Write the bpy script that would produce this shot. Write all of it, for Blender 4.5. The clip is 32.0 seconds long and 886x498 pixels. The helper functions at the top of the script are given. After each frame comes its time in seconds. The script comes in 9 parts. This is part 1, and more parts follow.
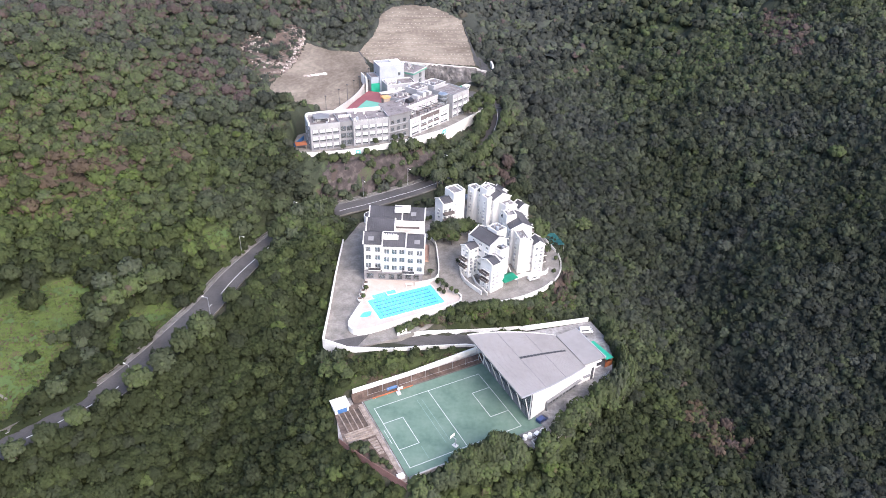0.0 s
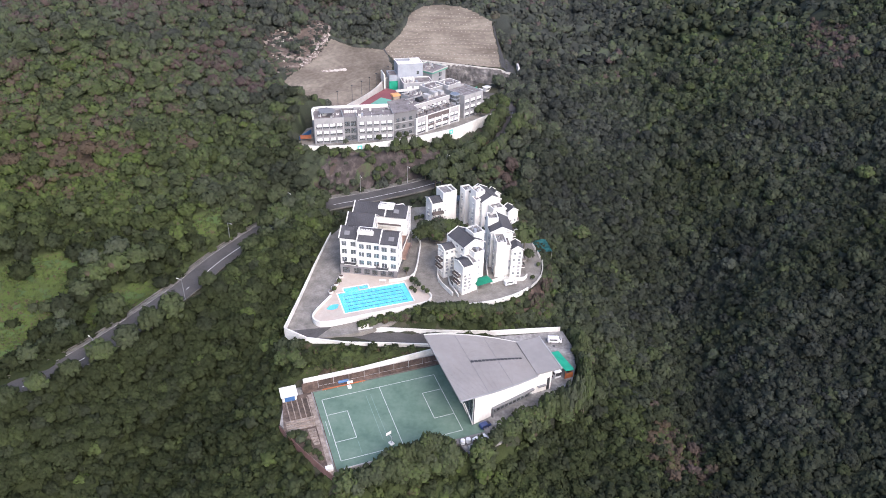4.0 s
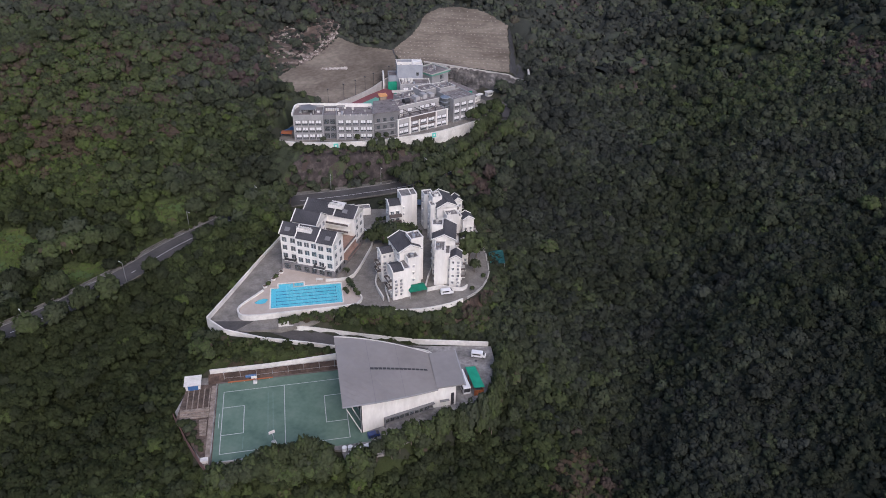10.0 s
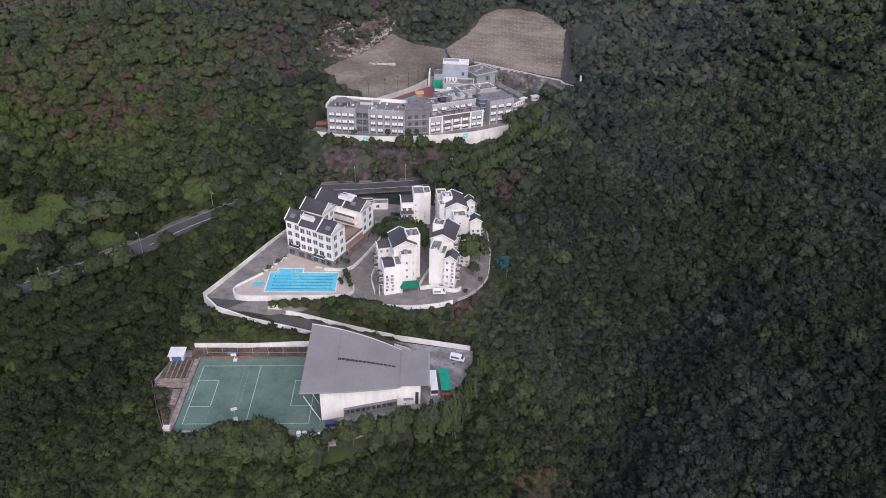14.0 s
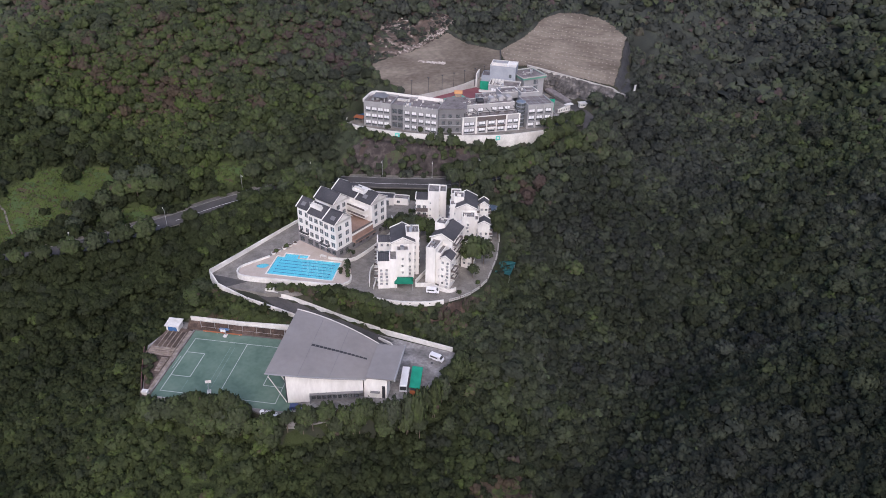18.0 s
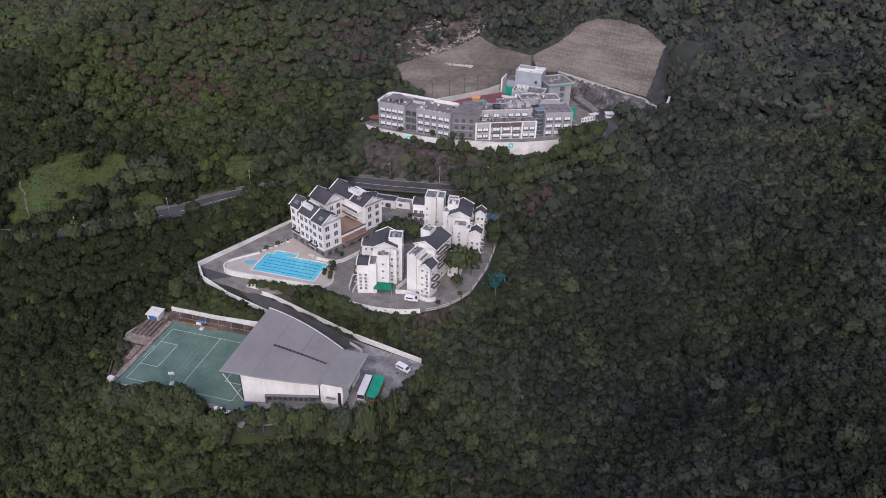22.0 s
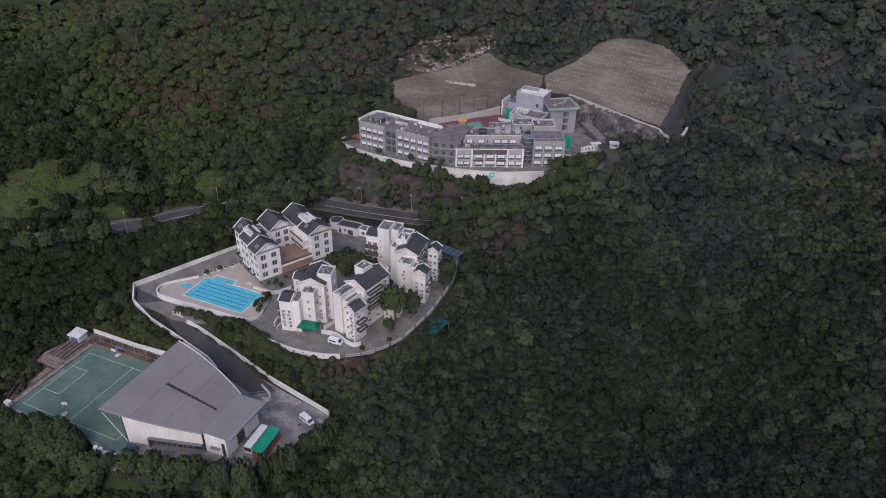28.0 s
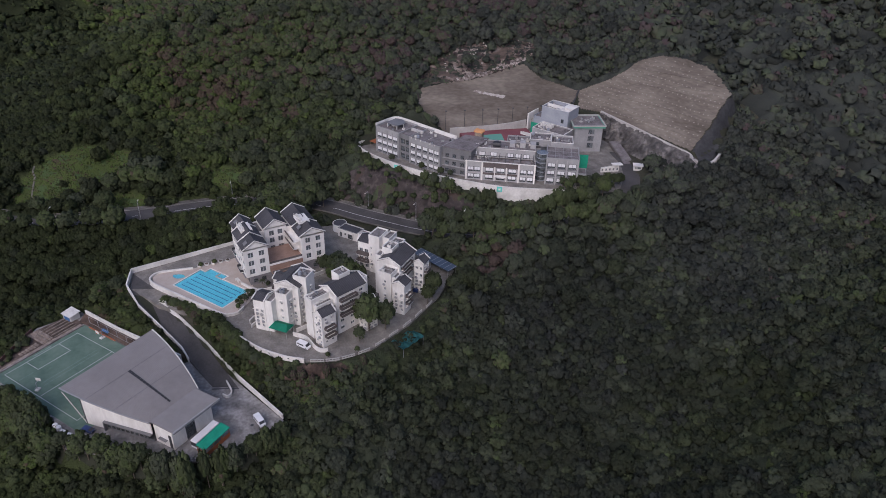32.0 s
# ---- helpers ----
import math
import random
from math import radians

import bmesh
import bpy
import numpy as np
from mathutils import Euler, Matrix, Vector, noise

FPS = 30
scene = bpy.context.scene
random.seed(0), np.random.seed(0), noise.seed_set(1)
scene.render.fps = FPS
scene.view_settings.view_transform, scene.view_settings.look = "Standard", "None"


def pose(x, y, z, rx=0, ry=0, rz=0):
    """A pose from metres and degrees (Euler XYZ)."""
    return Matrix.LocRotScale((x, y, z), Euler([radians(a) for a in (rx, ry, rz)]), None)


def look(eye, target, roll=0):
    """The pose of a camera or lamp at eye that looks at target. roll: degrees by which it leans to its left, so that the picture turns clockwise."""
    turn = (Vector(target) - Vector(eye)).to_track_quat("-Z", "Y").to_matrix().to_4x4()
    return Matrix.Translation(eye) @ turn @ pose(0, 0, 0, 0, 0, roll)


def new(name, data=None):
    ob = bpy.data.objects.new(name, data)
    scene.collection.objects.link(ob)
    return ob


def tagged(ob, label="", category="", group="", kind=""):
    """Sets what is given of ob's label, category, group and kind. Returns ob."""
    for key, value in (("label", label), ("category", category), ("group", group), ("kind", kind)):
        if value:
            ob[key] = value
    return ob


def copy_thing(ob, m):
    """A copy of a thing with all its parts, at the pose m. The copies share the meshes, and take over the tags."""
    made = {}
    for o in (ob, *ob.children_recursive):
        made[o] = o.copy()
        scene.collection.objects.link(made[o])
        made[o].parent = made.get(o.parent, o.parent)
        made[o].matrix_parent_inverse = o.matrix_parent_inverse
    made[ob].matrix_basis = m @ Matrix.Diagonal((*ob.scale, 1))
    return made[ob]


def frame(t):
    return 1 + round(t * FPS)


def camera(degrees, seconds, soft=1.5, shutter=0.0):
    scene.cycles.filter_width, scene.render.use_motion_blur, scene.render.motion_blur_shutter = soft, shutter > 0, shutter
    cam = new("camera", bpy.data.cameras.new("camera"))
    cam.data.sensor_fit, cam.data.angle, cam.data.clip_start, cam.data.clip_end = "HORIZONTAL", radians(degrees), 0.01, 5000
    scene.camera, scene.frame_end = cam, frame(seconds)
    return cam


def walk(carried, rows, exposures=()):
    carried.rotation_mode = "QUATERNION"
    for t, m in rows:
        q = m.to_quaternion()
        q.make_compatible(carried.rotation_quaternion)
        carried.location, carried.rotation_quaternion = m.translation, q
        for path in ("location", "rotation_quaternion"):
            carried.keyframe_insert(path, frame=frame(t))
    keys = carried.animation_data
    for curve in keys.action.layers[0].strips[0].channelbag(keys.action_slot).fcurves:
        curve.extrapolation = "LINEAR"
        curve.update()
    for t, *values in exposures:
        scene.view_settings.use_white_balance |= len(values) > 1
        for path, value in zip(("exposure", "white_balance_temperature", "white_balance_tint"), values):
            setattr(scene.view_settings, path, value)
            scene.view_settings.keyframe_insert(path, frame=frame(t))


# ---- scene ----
cam = camera(64.28, 32.0, 0.9)
ROWS = [
    (0, -0.06, 0.07, 155.81, 58.713, -1.708, 1.065),
    (0.5, 4.55, -0.05, 155.81, 58.699, -1.73, 2.54),
    (1, 9.2, 0.01, 155.85, 58.671, -1.745, 3.986),
    (1.5, 13.86, 0.22, 155.86, 58.67, -1.767, 5.285),
    (2, 18.52, 0.54, 155.88, 58.671, -1.769, 6.56),
    (2.5, 23.29, 1.02, 155.98, 58.642, -1.725, 7.103),
    (3, 27.82, 1.54, 155.91, 58.672, -1.693, 7.491),
    (3.5, 32.41, 2.29, 155.94, 58.654, -1.65, 7.859),
    (5.5, 50.11, 6.34, 155.95, 58.59, -1.574, 9.928),
    (6, 54.63, 7.61, 155.91, 58.561, -1.563, 10.804),
    (6.5, 59.09, 9.04, 155.91, 58.549, -1.553, 11.68),
    (7, 63.54, 10.59, 155.87, 58.544, -1.529, 12.581),
    (7.5, 68, 12.16, 155.76, 58.558, -1.513, 13.509),
    (8, 72.45, 13.78, 155.78, 58.587, -1.508, 14.42),
    (8.5, 76.94, 15.35, 155.77, 58.609, -1.509, 15.285),
    (9, 81.39, 16.89, 155.71, 58.641, -1.474, 15.839),
    (9.5, 85.85, 18.39, 155.71, 58.636, -1.435, 16.286),
    (10, 90.34, 19.93, 155.6, 58.649, -1.433, 16.709),
    (10.5, 94.71, 21.46, 155.57, 58.685, -1.433, 17.087),
    (11, 98.94, 22.99, 155.55, 58.694, -1.479, 17.721),
    (11.5, 103.37, 24.61, 155.49, 58.673, -1.51, 19.033),
    (12, 107.81, 26.23, 155.39, 58.67, -1.576, 20.567),
    (12.5, 112.21, 28.06, 155.45, 58.625, -1.622, 22.163),
    (13, 116.51, 30.02, 155.5, 58.606, -1.662, 23.6),
    (13.5, 120.85, 32.13, 155.45, 58.57, -1.667, 24.987),
    (14, 124.77, 34.18, 155.47, 58.53, -1.686, 26.275),
    (14.5, 128.92, 36.41, 155.44, 58.493, -1.73, 27.794),
    (16.5, 145.46, 45.95, 155.48, 58.414, -1.725, 32.993),
    (17, 149.48, 48.48, 155.55, 58.398, -1.692, 34.038),
    (17.5, 153.42, 51.02, 155.58, 58.387, -1.697, 35.044),
    (18, 157.24, 53.68, 155.56, 58.398, -1.697, 36.023),
    (18.5, 160.96, 56.36, 155.57, 58.379, -1.684, 36.925),
    (19, 164.68, 59.18, 155.6, 58.31, -1.703, 37.818),
    (19.5, 167.98, 62.28, 155.68, 58.271, -1.716, 38.684),
    (20, 170.88, 65.53, 155.76, 58.285, -1.726, 39.607),
    (20.5, 173.42, 69.03, 155.75, 58.301, -1.697, 40.528),
    (21, 175.57, 72.7, 155.79, 58.307, -1.669, 41.455),
    (21.5, 177.48, 76.53, 155.72, 58.272, -1.61, 42.403),
    (22, 179.15, 80.57, 155.61, 58.245, -1.551, 43.315),
    (22.5, 180.54, 84.76, 155.54, 58.244, -1.512, 44.078),
    (23, 181.73, 89.16, 155.51, 58.231, -1.469, 44.784),
    (23.5, 182.6, 93.61, 155.48, 58.238, -1.389, 45.338),
    (24, 183.57, 98.39, 155.42, 58.252, -1.297, 46.018),
    (24.5, 184.62, 103.29, 155.43, 58.262, -1.264, 46.672),
    (25, 185.85, 108.22, 155.4, 58.317, -1.235, 47.274),
    (25.5, 187.14, 113.16, 155.43, 58.328, -1.175, 47.729),
    (27.5, 193.89, 132.45, 155.63, 58.388, -0.993, 50.862),
    (28, 195.85, 137.16, 155.58, 58.401, -0.937, 51.569),
    (28.5, 197.86, 141.77, 155.53, 58.429, -0.895, 52.308),
    (29, 199.94, 146.35, 155.43, 58.458, -0.841, 53.031),
    (29.5, 201.99, 150.84, 155.41, 58.473, -0.816, 53.771),
    (30, 203.89, 155.06, 155.35, 58.517, -0.821, 54.53),
    (30.5, 205.67, 158.73, 155.34, 58.604, -0.973, 56.23),
    (31, 207.46, 162.59, 155.35, 58.655, -1.083, 57.697),
    (31.5, 209.15, 166.25, 155.38, 58.694, -1.198, 58.838),
    (32, 210.8, 169.81, 155.3, 58.757, -1.344, 59.981),
]
EXPOSURES = [(0.0, 1.71, 6290, 18), (1.0, 1.79, 6290, 18), (2.0, 1.87, 6290, 18), (3.0, 1.65, 6290, 18), (5.5, 0.87, 6240, 18), (9.0, 0.49, 6160, 19), (10.0, 0.3, 6160, 20), (11.0, 0.07, 6160, 20), (12.0, 0.05, 6160, 21), (13.0, 0.27, 6160, 21), (14.0, 0.52, 6160, 21), (17.0, 0.52, 6160, 21), (22.0, 0.33, 6110, 22), (24.0, 0.17, 6110, 22), (25.0, 0.05, 6100, 22), (28.0, -0.06, 6080, 22), (32.0, -0.06, 6080, 22)]
walk(cam, [(t, pose(x, y, z, rx, ry, rz)) for t, x, y, z, rx, ry, rz in ROWS], EXPOSURES)

# ---- world and light: a bright overcast sky ----
world = bpy.data.worlds.new("overcast_sky")
scene.world = world
world.use_nodes = True
wn, wl = world.node_tree.nodes, world.node_tree.links
sky = wn.new("ShaderNodeTexSky")
sky.sky_type, sky.sun_disc = "NISHITA", False
sky.sun_elevation, sky.sun_rotation = radians(42), radians(140)
sky.air_density, sky.dust_density, sky.ozone_density = 1.0, 2.5, 1.0
wl.new(sky.outputs[0], wn["Background"].inputs[0])
wn["Background"].inputs[1].default_value = 0.145
sun = new("sun", bpy.data.lights.new("sun", "SUN"))
sun.data.energy, sun.data.angle, sun.data.color = 1.2, radians(50), (1.0, 0.97, 0.93)
sun.matrix_world = look((110, -130, 155), (0, 0, 0))


# ---- materials ----
def material(name, colours, rough=0.8, grain=2.0, patch=0.08, bump=0.3, metal=0.0, island=0.0, per_object=0.0, stretch=(1, 1, 1)):
    """A surface with fine grain and broad stains between the colours given (two or three)."""
    m = bpy.data.materials.new(name)
    m.use_nodes = True
    n, l = m.node_tree.nodes, m.node_tree.links
    b = n["Principled BSDF"]
    b.inputs["Roughness"].default_value, b.inputs["Metallic"].default_value = rough, metal
    geo = n.new("ShaderNodeNewGeometry")
    tc = n.new("ShaderNodeMapping")
    tc.inputs["Scale"].default_value = stretch
    l.new(geo.outputs["Position"], tc.inputs[0])
    fine, broad = n.new("ShaderNodeTexNoise"), n.new("ShaderNodeTexNoise")
    fine.inputs["Scale"].default_value, broad.inputs["Scale"].default_value = grain, patch
    fine.inputs["Detail"].default_value, broad.inputs["Detail"].default_value = 4, 5
    l.new(tc.outputs[0], fine.inputs[0])
    l.new(tc.outputs[0], broad.inputs[0])
    add = n.new("ShaderNodeMath")
    add.operation = "MULTIPLY_ADD"
    add.inputs[1].default_value = 0.45
    l.new(fine.outputs[0], add.inputs[0])
    half = n.new("ShaderNodeMath")
    half.operation = "MULTIPLY_ADD"
    half.inputs[1].default_value, half.inputs[2].default_value = 0.9, -0.18
    l.new(broad.outputs[0], half.inputs[0])
    l.new(half.outputs[0], add.inputs[2])
    last = add
    if island or per_object:
        src = geo.outputs["Random Per Island"]
        if per_object:
            src = n.new("ShaderNodeObjectInfo").outputs["Random"]
        more = n.new("ShaderNodeMath")
        more.operation = "MULTIPLY_ADD"
        more.inputs[1].default_value = island or per_object
        l.new(src, more.inputs[0])
        l.new(add.outputs[0], more.inputs[2])
        off = n.new("ShaderNodeMath")
        off.operation = "SUBTRACT"
        off.inputs[1].default_value = 0.5 * (island or per_object)
        l.new(more.outputs[0], off.inputs[0])
        last = off
    ramp = n.new("ShaderNodeValToRGB")
    ramp.color_ramp.elements[0].position, ramp.color_ramp.elements[1].position = 0.28, 0.72
    ramp.color_ramp.elements[0].color = (*colours[0], 1)
    ramp.color_ramp.elements[1].color = (*colours[-1], 1)
    if len(colours) == 3:
        ramp.color_ramp.elements.new(0.5).color = (*colours[1], 1)
    l.new(last.outputs[0], ramp.inputs[0])
    l.new(ramp.outputs[0], b.inputs["Base Color"])
    if bump:
        bp = n.new("ShaderNodeBump")
        bp.inputs["Strength"].default_value, bp.inputs["Distance"].default_value = bump, 0.1
        l.new(fine.outputs[0], bp.inputs["Height"])
        l.new(bp.outputs[0], b.inputs["Normal"])
    return m


def foliage(name, ramp_colours, hazed_colours):
    """Leaves: each tree has its own tint, each spray its own shade of it."""
    m = bpy.data.materials.new(name)
    m.use_nodes = True
    n, l = m.node_tree.nodes, m.node_tree.links
    b = n["Principled BSDF"]
    b.inputs["Roughness"].default_value = 0.7
    b.inputs["Specular IOR Level"].default_value = 0.04
    tint = n.new("ShaderNodeAttribute")
    tint.attribute_name = "tint"
    geo = n.new("ShaderNodeNewGeometry")
    info = n.new("ShaderNodeObjectInfo")
    mix = n.new("ShaderNodeMath")
    mix.operation = "MULTIPLY_ADD"
    mix.inputs[1].default_value = 0.16
    l.new(geo.outputs["Random Per Island"], mix.inputs[0])
    l.new(tint.outputs["Fac"], mix.inputs[2])
    mix2 = n.new("ShaderNodeMath")
    mix2.operation = "MULTIPLY_ADD"
    mix2.inputs[1].default_value = 0.06
    l.new(info.outputs["Random"], mix2.inputs[0])
    l.new(mix.outputs[0], mix2.inputs[2])
    speck = n.new("ShaderNodeTexNoise")
    speck.inputs["Scale"].default_value, speck.inputs["Detail"].default_value = 2.3, 5
    l.new(geo.outputs["Position"], speck.inputs[0])
    mix3 = n.new("ShaderNodeMath")
    mix3.operation = "MULTIPLY_ADD"
    mix3.inputs[1].default_value = 0.5
    l.new(speck.outputs[0], mix3.inputs[0])
    l.new(mix2.outputs[0], mix3.inputs[2])
    mix2 = n.new("ShaderNodeMath")
    mix2.operation = "SUBTRACT"
    mix2.inputs[1].default_value = 0.24
    l.new(mix3.outputs[0], mix2.inputs[0])
    bp = n.new("ShaderNodeBump")
    bp.inputs["Strength"].default_value, bp.inputs["Distance"].default_value = 0.8, 0.4
    l.new(speck.outputs[0], bp.inputs["Height"])
    l.new(bp.outputs[0], b.inputs["Normal"])
    ramp = n.new("ShaderNodeValToRGB")
    e = ramp.color_ramp.elements
    for k, (pos, c) in enumerate(ramp_colours):
        el = e[k] if k < 2 else e.new(pos)
        el.position, el.color = pos, (*c, 1)
    l.new(mix2.outputs[0], ramp.inputs[0])
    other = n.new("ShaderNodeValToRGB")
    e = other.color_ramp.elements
    for k, (pos, c) in enumerate(hazed_colours):
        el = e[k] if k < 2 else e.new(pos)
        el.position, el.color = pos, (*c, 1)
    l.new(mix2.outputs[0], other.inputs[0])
    # dry: share of the blue-grey ramp, haze painted into the leaf colour
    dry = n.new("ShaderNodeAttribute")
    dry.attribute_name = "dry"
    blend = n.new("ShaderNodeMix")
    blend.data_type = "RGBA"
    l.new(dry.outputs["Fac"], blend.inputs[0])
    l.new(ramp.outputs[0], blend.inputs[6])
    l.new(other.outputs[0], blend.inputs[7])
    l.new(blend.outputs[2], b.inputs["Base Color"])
    return m


def plain_glass(name, colour):
    m = bpy.data.materials.new(name)
    m.use_nodes = True
    b = m.node_tree.nodes["Principled BSDF"]
    b.inputs["Base Color"].default_value = (*colour, 1)
    b.inputs["Roughness"].default_value = 0.06
    b.inputs["Transmission Weight"].default_value = 0.85
    return m


WHITE = material("white_render", [(0.62, 0.597, 0.555), (0.82, 0.8, 0.750)], 0.8, 1.5, 0.25, 0.15, stretch=(1, 1, 0.3))
WALL_PAINT = material("weathered_white_wall", [(0.5, 0.48, 0.442), (0.78, 0.76, 0.710)], 0.85, 1.2, 0.18, 0.2)
GREY_TILE = material("grey_wall_tile", [(0.13, 0.13, 0.135), (0.2, 0.2, 0.2)], 0.6, 2.5, 0.2, 0.1)
PALE_GREY = material("pale_grey_render", [(0.25, 0.25, 0.25), (0.36, 0.355, 0.35)], 0.7, 1.5, 0.2, 0.1)
BLUE_GREY = material("blue_grey_render", [(0.25, 0.27, 0.3), (0.34, 0.36, 0.39)], 0.7, 1.5, 0.2, 0.1)
STONE_BASE = material("grey_stone_cladding", [(0.14, 0.13, 0.13), (0.25, 0.24, 0.24)], 0.8, 3.0, 0.4, 0.4, stretch=(1, 1, 2.5))
SLATE = material("dark_roof_tile", [(0.034, 0.033, 0.036), (0.07, 0.068, 0.073)], 0.65, 2.2, 0.15, 0.6)
ROOF_DECK = material("flat_roof_tile", [(0.095, 0.086, 0.081), (0.17, 0.158, 0.15), (0.25, 0.235, 0.225)], 0.88, 1.6, 0.5, 0.2)
METAL_ROOF = material("grey_metal_roof", [(0.212, 0.197, 0.186), (0.265, 0.247, 0.234)], 0.6, 0.6, 0.08, 0.05)
ROOF_SEAM = material("roof_seam", [(0.15, 0.145, 0.145), (0.21, 0.2, 0.2)], 0.5)
DARK = material("dark_metal", [(0.02, 0.02, 0.022), (0.05, 0.05, 0.055)], 0.5)
STEEL = material("galvanised_steel", [(0.35, 0.35, 0.36), (0.5, 0.5, 0.5)], 0.45, 3, 0.5, 0.05, 0.6)
ASPHALT = material("worn_asphalt", [(0.042, 0.039, 0.037), (0.088, 0.082, 0.078)], 0.9, 1.5, 0.12, 0.3)
FOOTPATH = material("grimy_concrete", [(0.07, 0.064, 0.055), (0.12, 0.112, 0.099), (0.2, 0.188, 0.168)], 0.9, 0.9, 0.15, 0.3)
DRIVE = material("patched_drive", [(0.123, 0.112, 0.098), (0.181, 0.167, 0.146), (0.263, 0.243, 0.214)], 0.92, 1.6, 0.3, 0.3)
CONCRETE = material("stained_concrete", [(0.1, 0.094, 0.088), (0.2, 0.19, 0.18), (0.36, 0.345, 0.33)], 0.92, 1.0, 0.22, 0.25)
PALE_CONCRETE = material("pale_concrete", [(0.36, 0.34, 0.31), (0.5, 0.48, 0.45)], 0.9, 1.2, 0.2, 0.2)
LINE = material("road_paint", [(0.55, 0.54, 0.52), (0.75, 0.74, 0.72)], 0.7, 2.0, 0.5, 0.0)
COURT = material("green_court_paint", [(0.072, 0.125, 0.092), (0.105, 0.168, 0.125), (0.14, 0.2, 0.152)], 0.8, 0.7, 0.16, 0.05)
DECK = material("pool_deck_tile", [(0.40, 0.335, 0.28), (0.49, 0.42, 0.36)], 0.8, 3.0, 0.3, 0.1)
POOL_TILE = material("blue_pool_tile", [(0.11, 0.46, 0.55), (0.15, 0.53, 0.62)], 0.4, 2.0, 0.3, 0.0)
POOL_LINE = material("lane_marking", [(0.01, 0.06, 0.15), (0.015, 0.08, 0.2)], 0.5)
BROWN_FLOOR = material("brown_terrace_tile", [(0.24, 0.15, 0.11), (0.33, 0.22, 0.17)], 0.8, 3.0, 0.4, 0.1)
BRICK_RAIL = material("brown_railing", [(0.075, 0.062, 0.057), (0.14, 0.118, 0.11)], 0.7)
GREEN_SHEET = material("green_sheet_roof", [(0.0, 0.22, 0.13), (0.01, 0.32, 0.19)], 0.6, 1.0, 0.4, 0.1)
RED_RAIL = material("red_brown_fence", [(0.12, 0.06, 0.05), (0.2, 0.11, 0.095)], 0.8, 2.0, 0.4, 0.2)
RED_TURF = material("red_sports_floor", [(0.17, 0.05, 0.056), (0.25, 0.085, 0.09)], 0.8)
GREEN_TURF = material("green_sports_floor", [(0.1, 0.3, 0.22), (0.14, 0.36, 0.27)], 0.8)
RUST = material("rusty_orange_metal", [(0.25, 0.08, 0.03), (0.4, 0.13, 0.05)], 0.7)
SOIL = material("bare_soil", [(0.04, 0.03, 0.022), (0.085, 0.06, 0.045), (0.17, 0.125, 0.095)], 0.95, 1.2, 0.15, 0.6)
TIMBER = material("weathered_timber", [(0.2, 0.15, 0.11), (0.32, 0.26, 0.21)], 0.85, 4.0, 0.5, 0.3)
SLOPE_MAT = material("erosion_mat", [(0.072, 0.059, 0.045), (0.135, 0.113, 0.089), (0.215, 0.185, 0.15)], 0.95, 0.7, 0.07, 1.0, stretch=(0.5, 0.5, 2.5))
ROCK = material("cut_rock", [(0.03, 0.028, 0.026), (0.09, 0.083, 0.077), (0.24, 0.22, 0.2)], 0.9, 0.6, 0.25, 1.0, stretch=(1, 1, 0.4))
SCAR = material("exposed_rubble", [(0.045, 0.034, 0.028), (0.1, 0.073, 0.058), (0.33, 0.28, 0.24)], 0.95, 0.4, 0.13, 1.0)
EARTH_ROCK = material("earthy_rock", [(0.018, 0.0145, 0.0135), (0.044, 0.035, 0.032), (0.105, 0.085, 0.078)], 0.95, 0.7, 0.3, 1.0)
SCHOOL_DECK = material("brown_roof_tile", [(0.1, 0.086, 0.083), (0.17, 0.15, 0.145), (0.23, 0.21, 0.2)], 0.85, 1.4, 0.35, 0.2)
RUBBLE = material("pale_rubble", [(0.08, 0.062, 0.052), (0.22, 0.18, 0.155), (0.43, 0.39, 0.35)], 0.95, 1.1, 0.5, 1.0, island=0.5)
BROWN_PANEL = material("brown_wall_panel", [(0.085, 0.067, 0.062), (0.14, 0.115, 0.108)], 0.75, 2.0, 0.3, 0.1)
PANE_SKY = material("pane_sky_grey", [(0.2, 0.21, 0.205), (0.4, 0.41, 0.4)], 0.9, 3.0, 0.4, 0.0, per_object=0.8)
PLOT_EARTH = material("trodden_plot_earth", [(0.05, 0.034, 0.027), (0.095, 0.068, 0.054), (0.19, 0.145, 0.115)], 0.95, 1.6, 0.35, 0.6)
TAN_EARTH = material("pale_tan_earth", [(0.13, 0.1, 0.08), (0.24, 0.195, 0.16), (0.36, 0.3, 0.25)], 0.95, 2.2, 0.6, 0.5)
RUST_EARTH = material("rust_brown_earth", [(0.028, 0.019, 0.014), (0.06, 0.039, 0.029), (0.12, 0.082, 0.064)], 0.95, 1.2, 0.3, 0.6)
FROND = material("palm_frond", [(0.03, 0.045, 0.018), (0.06, 0.085, 0.03)], 0.6, 2.0, 0.4, 0.1)
GRASS = material("rough_grass", [(0.028, 0.052, 0.014), (0.052, 0.088, 0.021)], 0.9, 1.2, 0.1, 1.0)
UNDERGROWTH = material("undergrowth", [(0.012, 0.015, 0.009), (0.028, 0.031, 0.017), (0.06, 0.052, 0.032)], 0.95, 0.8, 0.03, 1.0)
BARK = material("bark", [(0.08, 0.065, 0.05), (0.16, 0.13, 0.1)], 0.95, 4, 0.5, 0.5)
